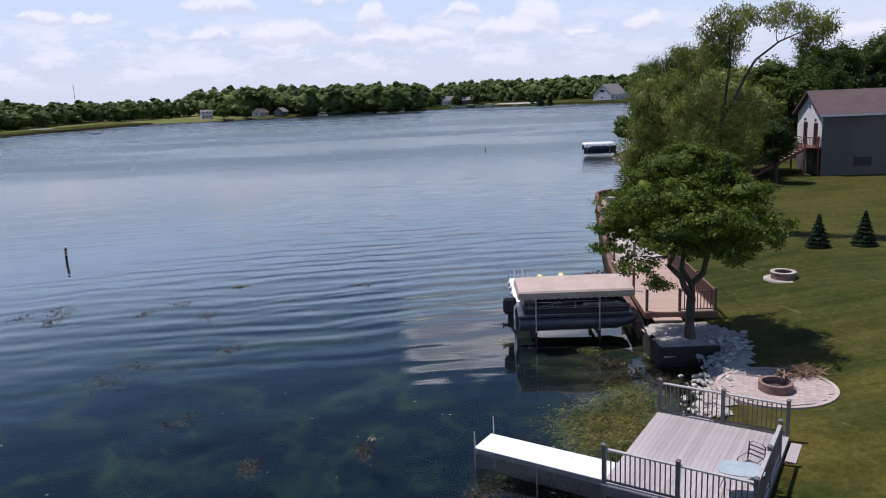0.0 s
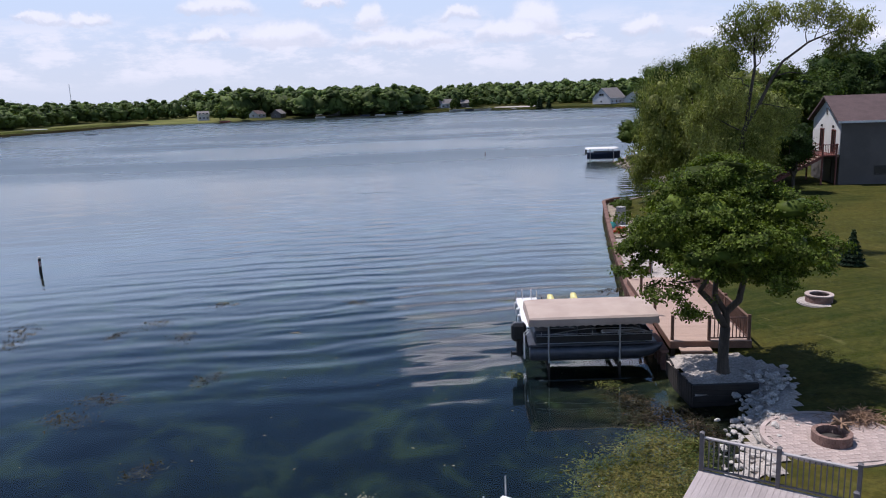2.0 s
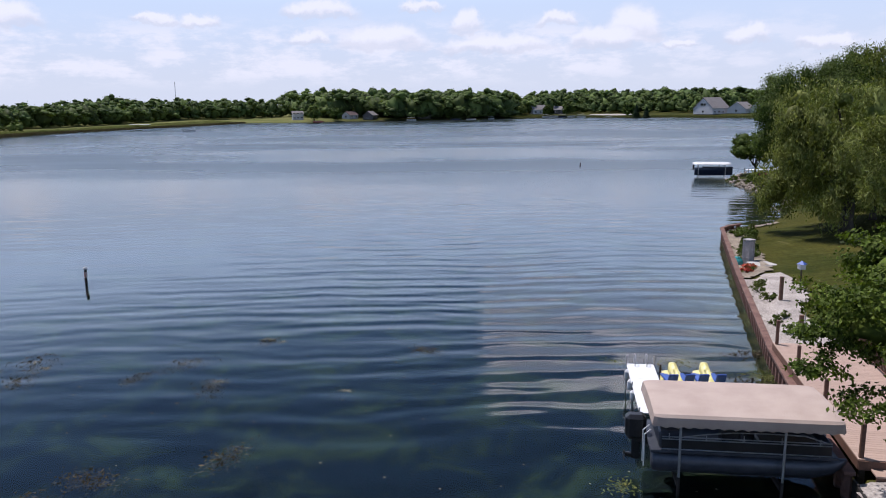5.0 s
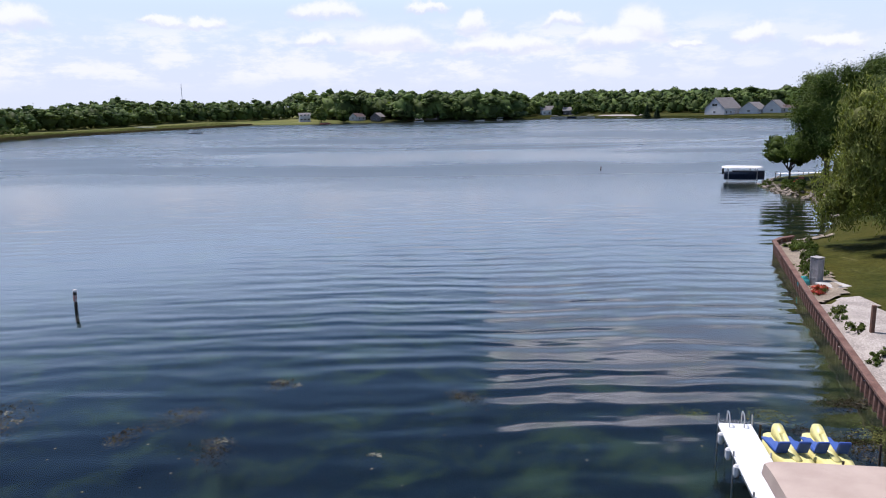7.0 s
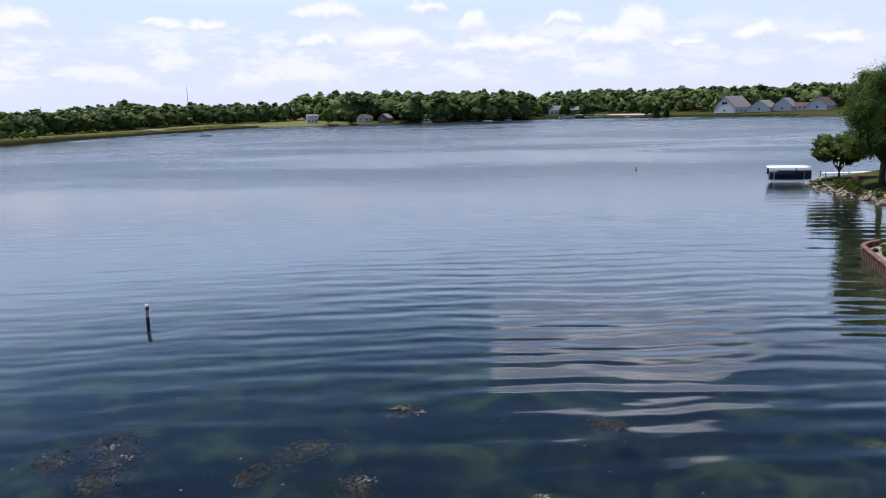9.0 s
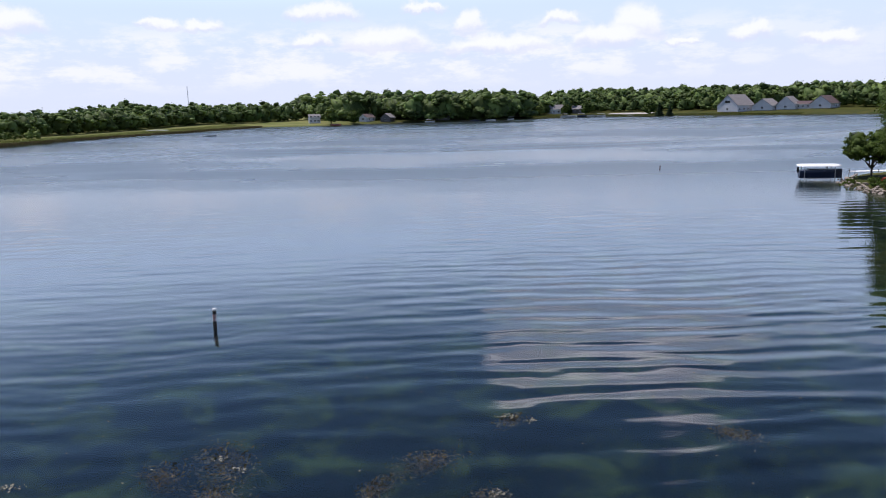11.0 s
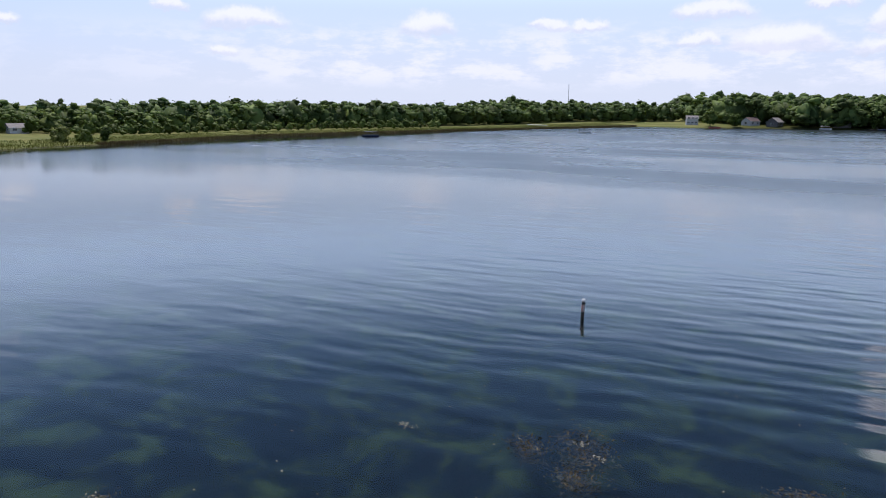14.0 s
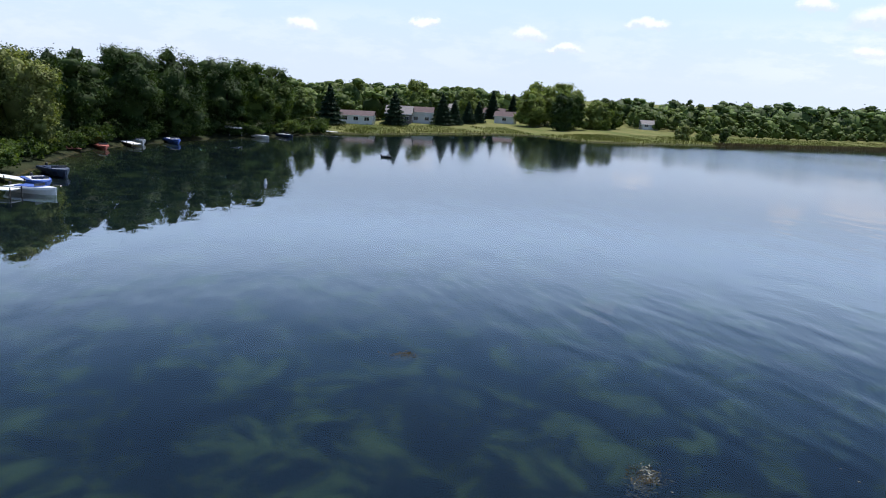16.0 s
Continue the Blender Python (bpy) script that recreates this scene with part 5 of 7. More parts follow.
blobs += [(-0.6, 0, 5.2, 2.8, 2.8, 2.6), (-1.2, 0.2, 9.2, 1.6, 1.6, 1.0)]
limbs = [bough((0, 0, 2.2), (x, y, z), 0.22, 0.04, k, 0.12) for k, (x, y, z) in enumerate(((-3, -2, 6.2), (3, -2, 6.6), (-1, 1, 10), (2, 3.2, 7), (-4, 1.5, 6), (0.5, -3.6, 6)))]
tree("willow_tree", pose(31.4, 61.5, height_at(31.4, 61.5) - 0.05), [(0, 0, -0.1, 0.55), (0, 0, 0.8, 0.42), (0.1, 0, 2.3, 0.36)], limbs, blobs, "willow", 56000, 0.30, 0.075, "weeping willow with grey-green foliage hanging to the lawn", 0.55, 5, 0.6, 0.26, 0.85, 1.5, spray=34, core=0.5)

# tall thin-crowned willow on the lawn, with bare dark limbs
top = [(0.7, 0, 14.3, 1.6, 1.5, 1.2), (-0.5, 0.2, 13.9, 1.0, 1.0, 0.9), (1.8, 0, 14.6, 0.9, 1.0, 0.8), (0.6, 0.3, 13.0, 1.1, 1.0, 0.6), (3.6, 0, 14.5, 1.1, 1.1, 0.9), (4.8, 0, 14.6, 1.3, 1.2, 0.8), (6.0, 0, 13.8, 1.1, 1.1, 0.9), (6.9, 0.2, 13.6, 0.8, 0.8, 0.8), (5.8, 0.1, 12.6, 0.9, 0.9, 0.7),
       (-1.1, 0, 12.5, 1.0, 1.0, 0.8)]
under = [(-2.7, 0.4, 12.6, 0.9, 0.9, 0.8), (-1.8, 0.2, 11.4, 1.0, 1.0, 0.8), (-0.8, -0.3, 9.4, 1.3, 1.2, 1.0), (0.8, 0.4, 8.6, 1.3, 1.2, 1.0), (2.2, 0, 8.0, 1.4, 1.3, 1.2), (-2.4, 0.2, 8.4, 1.4, 1.2, 1.2), (0.2, -0.4, 6.4, 1.5, 1.3, 1.3), (-2.0, 0, 6.2, 1.3, 1.2, 1.2)]
stems = [[(0.0, 0, 4.4, 0.17), (0.35, 0, 7.6, 0.15), (0.6, 0, 10.0, 0.13), (0.79, 0, 11.5, 0.11), (0.67, 0, 12.8, 0.08), (0.8, 0, 14.4, 0.02)],
         [(0.0, 0, 5.6, 0.18), (0.3, 0, 7.7, 0.15), (1.18, 0, 9.2, 0.14), (1.82, 0, 10.6, 0.12), (2.47, 0, 11.7, 0.105), (4.0, 0, 12.8, 0.08), (5.2, 0, 13.25, 0.05), (6.6, 0, 13.7, 0.015)]]
limbs = stems + [[(2.0, 0, 10.8, 0.06), (2.9, 0.1, 11.05, 0.045), (4.0, 0.2, 10.9, 0.02)], bough((0.78, 0, 11.4), (2.2, 0.1, 13.2), 0.05, 0.012, 3), bough((0.6, 0, 10.2), (-1.4, 0.1, 11.4), 0.06, 0.02, 4), bough((-1.0, 0.1, 11.2), (-2.8, 0.4, 12.8), 0.035, 0.01, 5),
         bough((3.9, 0, 12.7), (3.6, 0.1, 14.3), 0.045, 0.012, 6), bough((4.3, 0, 12.9), (5.2, 0.1, 14.6), 0.04, 0.01, 7), bough((0.7, 0, 12.6), (-0.4, 0.2, 13.9), 0.045, 0.01, 8), bough((4.6, 0, 13.0), (5.9, 0.1, 12.5), 0.035, 0.01, 9), bough((0.3, 0, 7.4), (-2.4, 0.2, 8.6), 0.06, 0.015, 10), bough((1.2, 0, 9.2), (3.4, 0.2, 8.8), 0.05, 0.012, 11)]
top = [(b[0] * 0.8, b[1], 11.5 + (b[2] - 11.5) * 0.865, b[3] * 0.82, b[4] * 0.85, b[5] * 0.88) for b in top + under]
limbs = [[(q[0] * 0.8, q[1], 11.5 + (q[2] - 11.5) * 0.865, q[3] * 0.68) for q in limb] for limb in limbs]
tree("tall_willow", pose(24.6, 41.3, 0, 0, 0, -26.7), [(-0.1, 0, 1.2, 0.36), (-0.05, 0, 2.0, 0.26), (0, 0, 4.4, 0.22), (0, 0, 5.6, 0.20)], limbs, top, "willow", 25000, 0.20, 0.055, "tall old willow with bare dark limbs and a thin crown", 0.45, 6, 0.25, 0.20, 0.85, 0.9, spray=26)


def broad(x, y, h, r, label, material="maple", count=16000, leaf=0.32, seed=1, name="maple_tree", low=0.22, group=""):
    """A full round-topped tree of height h and crown radius r."""
    rr = random.Random(seed)
    blobs = [(0, 0, h * (0.5 + low / 2), r * 0.80, r * 0.80, h * (0.48 - low / 2))]
    for k in range(20):
        a, z = 2.4 * k + rr.uniform(-0.4, 0.4), low + 0.1 + (0.86 - low) * rr.random()
        d = r * 0.66 * math.sqrt(max(0.05, 1 - (2 * (z - low) / (1 - low) - 0.85) ** 2 * 0.8))
        s = r * rr.uniform(0.26, 0.42)
        blobs.append((d * math.cos(a), d * math.sin(a), h * z, s, s, s * rr.uniform(0.7, 1.0)))
    limbs = [bough((0, 0, h * 0.2), (b[0] * 0.8, b[1] * 0.8, b[2]), 0.016 * h, 0.003 * h, k) for k, b in enumerate(blobs[1:8])]
    return tree(name, pose(x, y, height_at(x, y) - 0.05), [(0, 0, -0.1, 0.034 * h), (0, 0, 0.05 * h, 0.024 * h), (0, 0, 0.25 * h, 0.02 * h), (0.01 * h, 0, 0.6 * h, 0.010 * h)], limbs, blobs, material, count, leaf, leaf * 0.7, label, seed=seed, shell=0.78, lump=0.028 * h, gaps=0.3, flat=0.7, group=group, core=0.66, wild=0.45, stray=0.08)


broad(42.6, 99.5, 13.6, 4.2, "tall maple with a dense green crown on the rocky point", count=42000, leaf=0.19, seed=21)
broad(47.6, 96.0, 14.6, 4.6, "tall maple shading the lawn behind the point", count=36000, leaf=0.20, seed=22)
broad(42.4, 109.0, 5.2, 3.3, "low spreading tree beside the white boat lift", seed=23, name="small_tree", low=0.36, count=9000, leaf=0.26)
broad(46.5, 86.0, 10.0, 4.3, "leafy green tree at the back of the cove", "willow", seed=24, name="shade_tree")
broad(38.87, 60.66, 6.0, 1.45, "small dark ornamental tree by the house stairs", "oak", seed=25, name="garden_tree", low=0.30, count=8000, leaf=0.14)
broad(52.0, 84.0, 11.0, 4.6, "green shade tree behind the house", "maple", seed=26, name="shade_tree")
broad(62.0, 92.0, 13.0, 5.4, "dark tall tree behind the house roof", "oak", seed=27, name="shade_tree")
broad(74.0, 96.0, 14.0, 6.0, "dark tall tree rising above the house", "oak", seed=28, name="shade_tree")
broad(43.0, 80.0, 9.0, 4.0, "leafy tree between the willows", "maple", seed=29, name="shade_tree")
broad(35.8, 66.5, 9.5, 4.4, "grey-green willow at the back of the lawn", "willow", 22000, 0.24, 30, "willow_tree", 0.08)
broad(41.0, 69.5, 8.0, 3.6, "grey-green willow behind the stairs", "willow", 16000, 0.24, 31, "willow_tree", 0.08)
bare = thing("bare_shrub", pose(31.0, 51.5, height_at(31.0, 51.5)), "bare twiggy shrub on the lawn", "shrub")
rb = random.Random(4)
for k in range(14):
    a = rb.uniform(0, 6.28)
    part("stem", tubed([(0.1 * math.cos(a), 0.1 * math.sin(a), 0), (0.5 * math.cos(a), 0.5 * math.sin(a), 1.2), (0.8 * math.cos(a) + rb.uniform(-0.3, 0.3), 0.8 * math.sin(a), rb.uniform(2.0, 2.9))], [0.03, 0.02, 0.006], 5), "twig", bare)
# the wooded bay
for k, (x, y, h, r, mt) in enumerate([(-88, -19, 11.0, 5.6, "oak"), (-98, -21, 11.8, 6.4, "oak"), (-110, -22, 12.8, 6.6, "oak"), (-120, -16, 12.6, 6.2, "oak"), (-131, -12, 13.6, 6.6, "oak"), (-143, -5, 14.2, 6.6, "oak"),
                                      (-152, 2, 15.5, 6.2, "oak"), (-163, 9, 13.5, 6.0, "oak"), (-170, 15, 14.5, 5.8, "maple"), (-178, 20, 13.5, 5.2, "maple"), (-79, -20, 11.5, 4.6, "oak"), (-73, -22, 11, 4.6, "oak")]):
    broad(x, y, h, r, "tall dark oak standing over the bay shore", mt, 15000, 0.34, 40 + k, "oak_tree", 0.0, "oaks round the bay")
broad(-111, -12.8, 12.5, 4.6, "pale green weeping willow on the bay shore", "willow", 16000, 0.36, 60, "willow_tree", 0.06)
broad(-186, 27, 9, 3.6, "light green tree at the head of the bay", "shrub", 7000, 0.4, 61, "small_tree", 0.1)
for k, (x, y, h, r) in enumerate([(-266, 118, 14.5, 6), (-272, 128, 14.5, 6), (-280, 137, 14.5, 5.6), (-248, 108, 12, 5.5), (-254, 116, 12.5, 5.5), (-259, 124, 12, 5.2), (-232, 113, 11, 4), (-238, 120, 10.5, 4), (-243, 131, 10, 5), (-249, 138, 9.5, 4.5), (-268, 92, 10, 4.6), (-280, 75, 13, 5)]):
    broad(x, y, h, r, "rounded green tree behind the marsh lawn", ("poplar", "poplar", "poplar", "poplar", "poplar", "poplar", "oak", "maple", "poplar", "maple", "poplar", "poplar")[k], 11000, 0.45, 70 + k, "shade_tree", -0.02, "trees behind the marsh")
broad(-205, 148, 3.2, 2.6, "leafy bush on the marsh spit", "shrub", 5000, 0.25, 90, "bush", 0.02)
broad(-207, 142, 4.2, 3.0, "brownish bush on the marsh spit", "willow", 5000, 0.25, 91, "bush", 0.02)
broad(-201, 152, 4.4, 1.5, "narrow dark bush at the tip of the spit", "oak", 3000, 0.25, 92, "bush", 0.02)
# trees standing out on the far shore
for k, (x, y, h, r, mt) in enumerate([(-101, 498, 10, 5.2, "shrub"), (-88, 505, 8, 4, "maple"), (-12, 516, 7.5, 4, "maple"), (75, 584, 10, 5, "maple"), (60, 588, 8, 4, "maple"), (112, 540, 9, 4.5, "maple"), (40, 585, 8, 4, "shrub")]):
    broad(x, y, h, r, "lone green tree on the far bank", mt, 4500, 0.6, 100 + k, "shade_tree", 0.06, "trees on the far bank")


def conifer(x, y, h, r, label, count=5000, seed=1, blade=0.16):
    """A narrow spruce: a straight stem with whorls of drooping sprays."""
    t = thing("spruce_tree", pose(x, y, height_at(x, y) - 0.03), label, "tree", "spruces")
    part("trunk", tubed([(0, 0, 0), (0, 0, h * 0.97)], [0.03 * h, 0.005 * h], 8), "bark", t)
    rng = np.random.default_rng(seed)
    z = h * (0.05 + 0.95 * (1 - np.sqrt(rng.uniform(0, 1, count))))
    tier = 0.78 + 0.22 * np.cos(z / h * 2 * math.pi * 9)
    rad = r * (1 - z / h) * tier * np.sqrt(rng.uniform(0.15, 1.1, count)) + 0.02 * h * rng.uniform(0, 1, count)
    a = rng.uniform(0, 2 * math.pi, count)
    pts = np.stack([rad * np.cos(a), rad * np.sin(a), z - 0.12 * rad], axis=1)
    nrm = np.stack([np.cos(a) * 0.5, np.sin(a) * 0.5, np.full(count, 0.9)], axis=1) + rng.normal(size=(count, 3)) * 0.35
    quads_mesh("crown", blades(rng, pts, nrm, blade, blade * 0.45, 0.2), "spruce", t)
    return t


conifer(27.75, 35.4, 1.85, 0.68, "young dark spruce planted on the lawn", 4000, 1, 0.17)
conifer(30.15, 35.1, 1.95, 0.72, "young dark spruce standing on the mown lawn", 4000, 2, 0.17)
for k, (x, y, h, r) in enumerate([(-222, 56, 10.0, 4.6), (-236, 74, 10.0, 4.4), (-240, 79, 8.0, 3.4), (-248, 86, 7.5, 3.2), (-256, 92, 7.5, 3.0), (-210, 36, 11, 5.0), (-290, 108, 11, 4.2), (-300, 120, 10, 3.6), (110, 505, 11, 4.4), (116, 503, 9, 3.6)]):
    conifer(x, y, h, r, "dark spruce among the lakeside houses", 7500, 10 + k, 0.75)


def shrub(x, y, r, h, material, label, seed=1, count=900, blade=0.10, z=None):
    t = thing("shrub", pose(x, y, height_at(x, y) if z is None else z), label, "shrub", "shore shrubs")
    rng = np.random.default_rng(seed)
    for k in range(3):
        part("stem", tubed([(0, 0, 0), (0.4 * r * math.cos(2.1 * k), 0.4 * r * math.sin(2.1 * k), h * 0.7)], [0.02, 0.006], 5), "bark", t)
    quads_mesh("leaves", foliage(rng, [(0, 0, h * 0.5, r, r, h * 0.5), (r * 0.5, 0.2 * r, h * 0.6, r * 0.5, r * 0.5, h * 0.4)], count, blade, blade * 0.6, None, 0.4, 0.12 * r, 0.3, 0.7), material, t)
    return t


rr = random.Random(5)
for k in range(26):
    u = rr.random()
    x, y = 21.3 + u * 3.6 + rr.uniform(0.2, 1.6), 54.5 + u * 12 + rr.uniform(-0.4, 0.4)
    shrub(x, y, rr.uniform(0.3, 0.6), rr.uniform(0.35, 0.75), rr.choice(("shrub", "grass", "maple")), "low green garden plant behind the seawall", k, 500, 0.11)
for k in range(9):
    u = rr.random()
    shrub(17.6 + u * 2.8 + rr.uniform(0.2, 1.0), 38 + u * 11.5, rr.uniform(0.25, 0.5), rr.uniform(0.25, 0.5), rr.choice(("shrub", "grass")), "tuft of green growing in the gravel strip", 40 + k, 400, 0.11)
for k in range(16):
    shrub(36.5 + rr.uniform(-1, 4.0) + 0.5 * k % 3, 76 + rr.uniform(-4, 8), rr.uniform(0.8, 1.7), rr.uniform(1.0, 2.4), rr.choice(("shrub", "oak", "maple")), "bushy growth round the back of the cove", 60 + k, 1400, 0.18)
for k in range(12):
    a = rr.uniform(0, 1)
    shrub(39 + rr.uniform(-0.5, 1.5), 94 + a * 15, rr.uniform(0.4, 0.9), rr.uniform(0.4, 0.9), rr.choice(("shrub", "grass", "maple")), "low plants among the rocks of the point", 80 + k, 600, 0.15)
for x, y, z in ((21.3, 52.5, 0.0), (25.9, 68.1, 0.0), (41.0, 103.0, 0.0), (21.7, 52.9, 0.0)):
    t = shrub(x, y, 0.42, 0.45, "grass", "clump of red blossom in the planting bed", int(x * 9), 500, 0.10)
    rng = np.random.default_rng(int(y))
    quads_mesh("blossom", foliage(rng, [(0, 0, 0.38, 0.42, 0.40, 0.16)], 500, 0.09, 0.08, None, 0.5, 0.06, 0.2, 0.6), "flower", t)
for k, (x, y, r, h) in enumerate([(-92, -11, 2.2, 2.4), (-98, -12, 2.0, 1.8), (-86, -13, 2.4, 2.2), (-104, -12, 2.2, 2.0), (-126, -8.5, 2.0, 3.0), (-137, -4.5, 1.6, 2.6), (-149, 3.5, 1.8, 3.4), (-116, -12.5, 2.0, 2.0), (-80, -13, 2.4, 2.8), (-173, 24, 2.2, 3.0), (-181, 31, 2.4, 3.0)]):
    shrub(x, y, r, h, ("shrub", "maple", "oak")[k % 3], "overhanging bush on the bay shore", 120 + k, 1200, 0.35)
for k in range(22):
    u = rr.random()
    x = -78 - 92 * u
    y = -11 + 0.0022 * (x + 78) ** 2 * 1.35 + rr.uniform(-2.5, 0.5) - 3.0
    shrub(x, y, rr.uniform(1.2, 2.2), rr.uniform(1.4, 3.0), ("oak", "maple", "oak", "shrub")[k % 4], "dark bush under the oaks on the bay bank", 140 + k, 900, 0.3)


SHADY = ((-78, -11), (-84, -8.6), (-100, -8.6), (-119, -8.6), (-130, -5.6), (-143, 1.4), (-158, 9.4), (-160, 15.4), (-169, 21.4), (-177, 29.4), (-186, 35.4))
for k in range(74):
    u = (k + rr.random()) / 74 * (len(SHADY) - 1)
    (ax, ay), (bx, by) = SHADY[int(u)], SHADY[int(u) + 1]
    v, inland = u - int(u), rr.uniform(0.7, 3.6)
    ln = math.hypot(bx - ax, by - ay)
    shrub(ax + (bx - ax) * v - (by - ay) / ln * inland, ay + (by - ay) * v + (bx - ax) / ln * inland, rr.uniform(1.0, 1.7), rr.uniform(0.8, 1.6) + inland * 0.6, ("oak", "maple", "oak", "oak", "shrub")[k % 5], "dark bush hanging over the bay's edge", 300 + k, 700, 0.34)


# ---- houses ----
def house(name, m, w, d, h, rise, wall, roof, label, over=0.4, base="", base_h=0.0):
    """A gabled house, ridge along x: walls with thickness, roof slabs with eaves, ready for doors and windows."""
    hs = thing(name, m, label, "house", "lakeside houses")
    t = 0.2
    part("wall", boxed(0, -d / 2 + t / 2, h / 2, w, t, h), wall, hs)
    part("wall", boxed(0, d / 2 - t / 2, h / 2, w, t, h), wall, hs)
    for sx in (-1, 1):
        bm = bmesh.new()
        profile(bm, [(-d / 2 + t, 0), (d / 2 - t, 0), (d / 2 - t, h), (0, h + rise - 0.02), (-d / 2 + t, h)], sx * (w / 2 - t / 2) - t / 2, sx * (w / 2 - t / 2) + t / 2)
        part("gable_wall", bm, wall, hs)
    slope = math.hypot(d / 2, rise)
    k = over / slope
    for sy in (-1, 1):
        bm = bmesh.new()
        y1, z1 = sy * (d / 2 + over * d / 2 / slope), h - rise * k
        pts = [(0, h + rise), (y1, z1), (y1, z1 + 0.16), (0, h + rise + 0.16)]
        profile(bm, pts if sy < 0 else pts[::-1], -w / 2 - over, w / 2 + over)
        bmesh.ops.recalc_face_normals(bm, faces=bm.faces)
        part("roof", bm, roof, hs)
        part("fascia", boxed(0, y1 + sy * 0.02, z1 + 0.08, w + 2 * over, 0.03, 0.18), "whitewall", hs)
    return hs


def opening(hs, name, x, y, z, w, h, face, frame="whitewall", glass="glass", mullion=True):
    """A window or door with a frame proud of the wall; face is the wall's outward side: -y, +y, -x or +x."""
    ang = {"-y": 0, "+x": 90, "+y": 180, "-x": 270}[face]
    fr = bmesh.new()
    b = 0.09
    for cx, cz, sx, sz in ((0, h / 2 - b / 2, w, b), (0, -h / 2 + b / 2, w, b), (-w / 2 + b / 2, 0, b, h - 2 * b), (w / 2 - b / 2, 0, b, h - 2 * b), (0, 0, 0.05 if mullion else 0.001, h - 2 * b)):
        box(fr, cx, 0, cz, sx, 0.10, sz)
    ob = part(name, fr, frame, hs)
    ob.matrix_local = Matrix.Translation((x, y, z)) @ Matrix.Rotation(radians(ang), 4, "Z")
    part("pane", boxed(0, 0.01, 0, w - 2 * b, 0.04, h - 2 * b), glass, ob)
    return ob


# lakeside house with outside stairs
HZ = 1.45
MH = pose(52.33, 65.62, HZ, 0, 0, -12)
hs = house("lakeside_house", MH, 14.0, 6.8, 5.75, 1.95, "siding", "shingle", "two-storey grey-sided house with a mauve shingle roof", 0.45)
part("gable_face", profile(bmesh.new(), [(-3.36, 2.75), (3.36, 2.75), (3.36, 5.72), (0, 7.6), (-3.36, 5.72)], -7.05, -7.002), "whitewall", hs, "white upper gable cladding")
for k in range(30):
    part("siding_board", boxed(0.0, -3.405, 0.12 + k * 0.19, 13.98, 0.018, 0.178), "siding", hs)
opening(hs, "window", -3.35, -3.43, 1.35, 1.45, 0.80, "-y", "black", "black", mullion=False)
opening(hs, "window", 3.0, -3.42, 4.3, 1.1, 1.2, "-y")
opening(hs, "door", -7.06, -1.9, 3.85, 0.95, 2.1, "-x", "redwood")
opening(hs, "door", -7.06, 0.9, 3.85, 0.95, 2.1, "-x", "redwood")
part("lower_door", boxed(-7.03, -1.2, 1.1, 0.08, 0.95, 2.1), "black", hs)
for y in (-1.9, 0.9):
    part("wall_lamp", boxed(-7.12, y + 0.1, 5.15, 0.14, 0.16, 0.22, 0.02), "black", hs)
part("gable_vent", boxed(-7.07, 0, 6.5, 0.05, 0.35, 0.55), "siding", hs)
stairs = thing("outside_stairs", MH, "red-stained wooden stairs and landing against the house", "stairs")
part("landing", boxed(-7.75, -1.3, 2.68, 1.35, 4.1, 0.10, 0.01), "redwood", stairs)
for x, y in ((-8.36, -3.2), (-8.36, 0.6), (-7.2, -3.2)):
    part("landing_post", boxed(x, y, 1.85, 0.13, 0.13, 3.75), "redwood", stairs)
for y0, y1, x in ((-2.2, 0.6, -8.36),):
    part("handrail", boxed(x, (y0 + y1) / 2, 3.65, 0.09, y1 - y0, 0.06), "redwood", stairs)
part("handrail", boxed(-7.75, -3.2, 3.65, 1.3, 0.09, 0.06), "redwood", stairs)
for k in range(9):
    part("baluster", boxed(-8.3 + 0.14 * k, -3.2, 3.16, 0.035, 0.035, 0.95), "redwood", stairs)
for k in range(14):
    part("tread", boxed(-8.55 - 0.345 * k, -2.72, 2.55 - 0.185 * k, 0.32, 0.98, 0.045), "tan", stairs)
for y in (-3.24, -2.2):
    bm = bmesh.new()
    profile(bm, [(-0.02, -0.13), (0.02, -0.13), (0.02, 0.13), (-0.02, 0.13)], 0, 5.55)
    ob = part("stringer", bm, "redwood", stairs)
    ob.matrix_local = Matrix.Translation((-8.42, y, 2.56)) @ Matrix.Rotation(radians(180), 4, "Z") @ Matrix.Rotation(radians(28.2), 4, "Y")
    bm = bmesh.new()
    profile(bm, [(-0.04, -0.03), (0.04, -0.03), (0.04, 0.03), (-0.04, 0.03)], 0, 5.4)
    ob = part("handrail", bm, "redwood", stairs)
    ob.matrix_local = Matrix.Translation((-8.42, y, 3.60)) @ Matrix.Rotation(radians(180), 4, "Z") @ Matrix.Rotation(radians(28.2), 4, "Y")
    for k in range(12):
        part("baluster", boxed(-8.7 - 0.40 * k, y, 2.98 - 0.2145 * k, 0.035, 0.035, 0.95), "redwood", stairs)
    part("newel_post", boxed(-13.2, y, 0.5, 0.12, 0.12, 1.2), "redwood", stairs)
hs = house("neighbour_house", pose(82, 92, height_at(82, 92), 0, 0, -4), 16, 9, 6.3, 2.6, "siding", "shingle_grey", "grey neighbouring house mostly hidden behind the roof")
opening(hs, "window", -3, -4.5, 4.5, 1.4, 1.2, "-y")


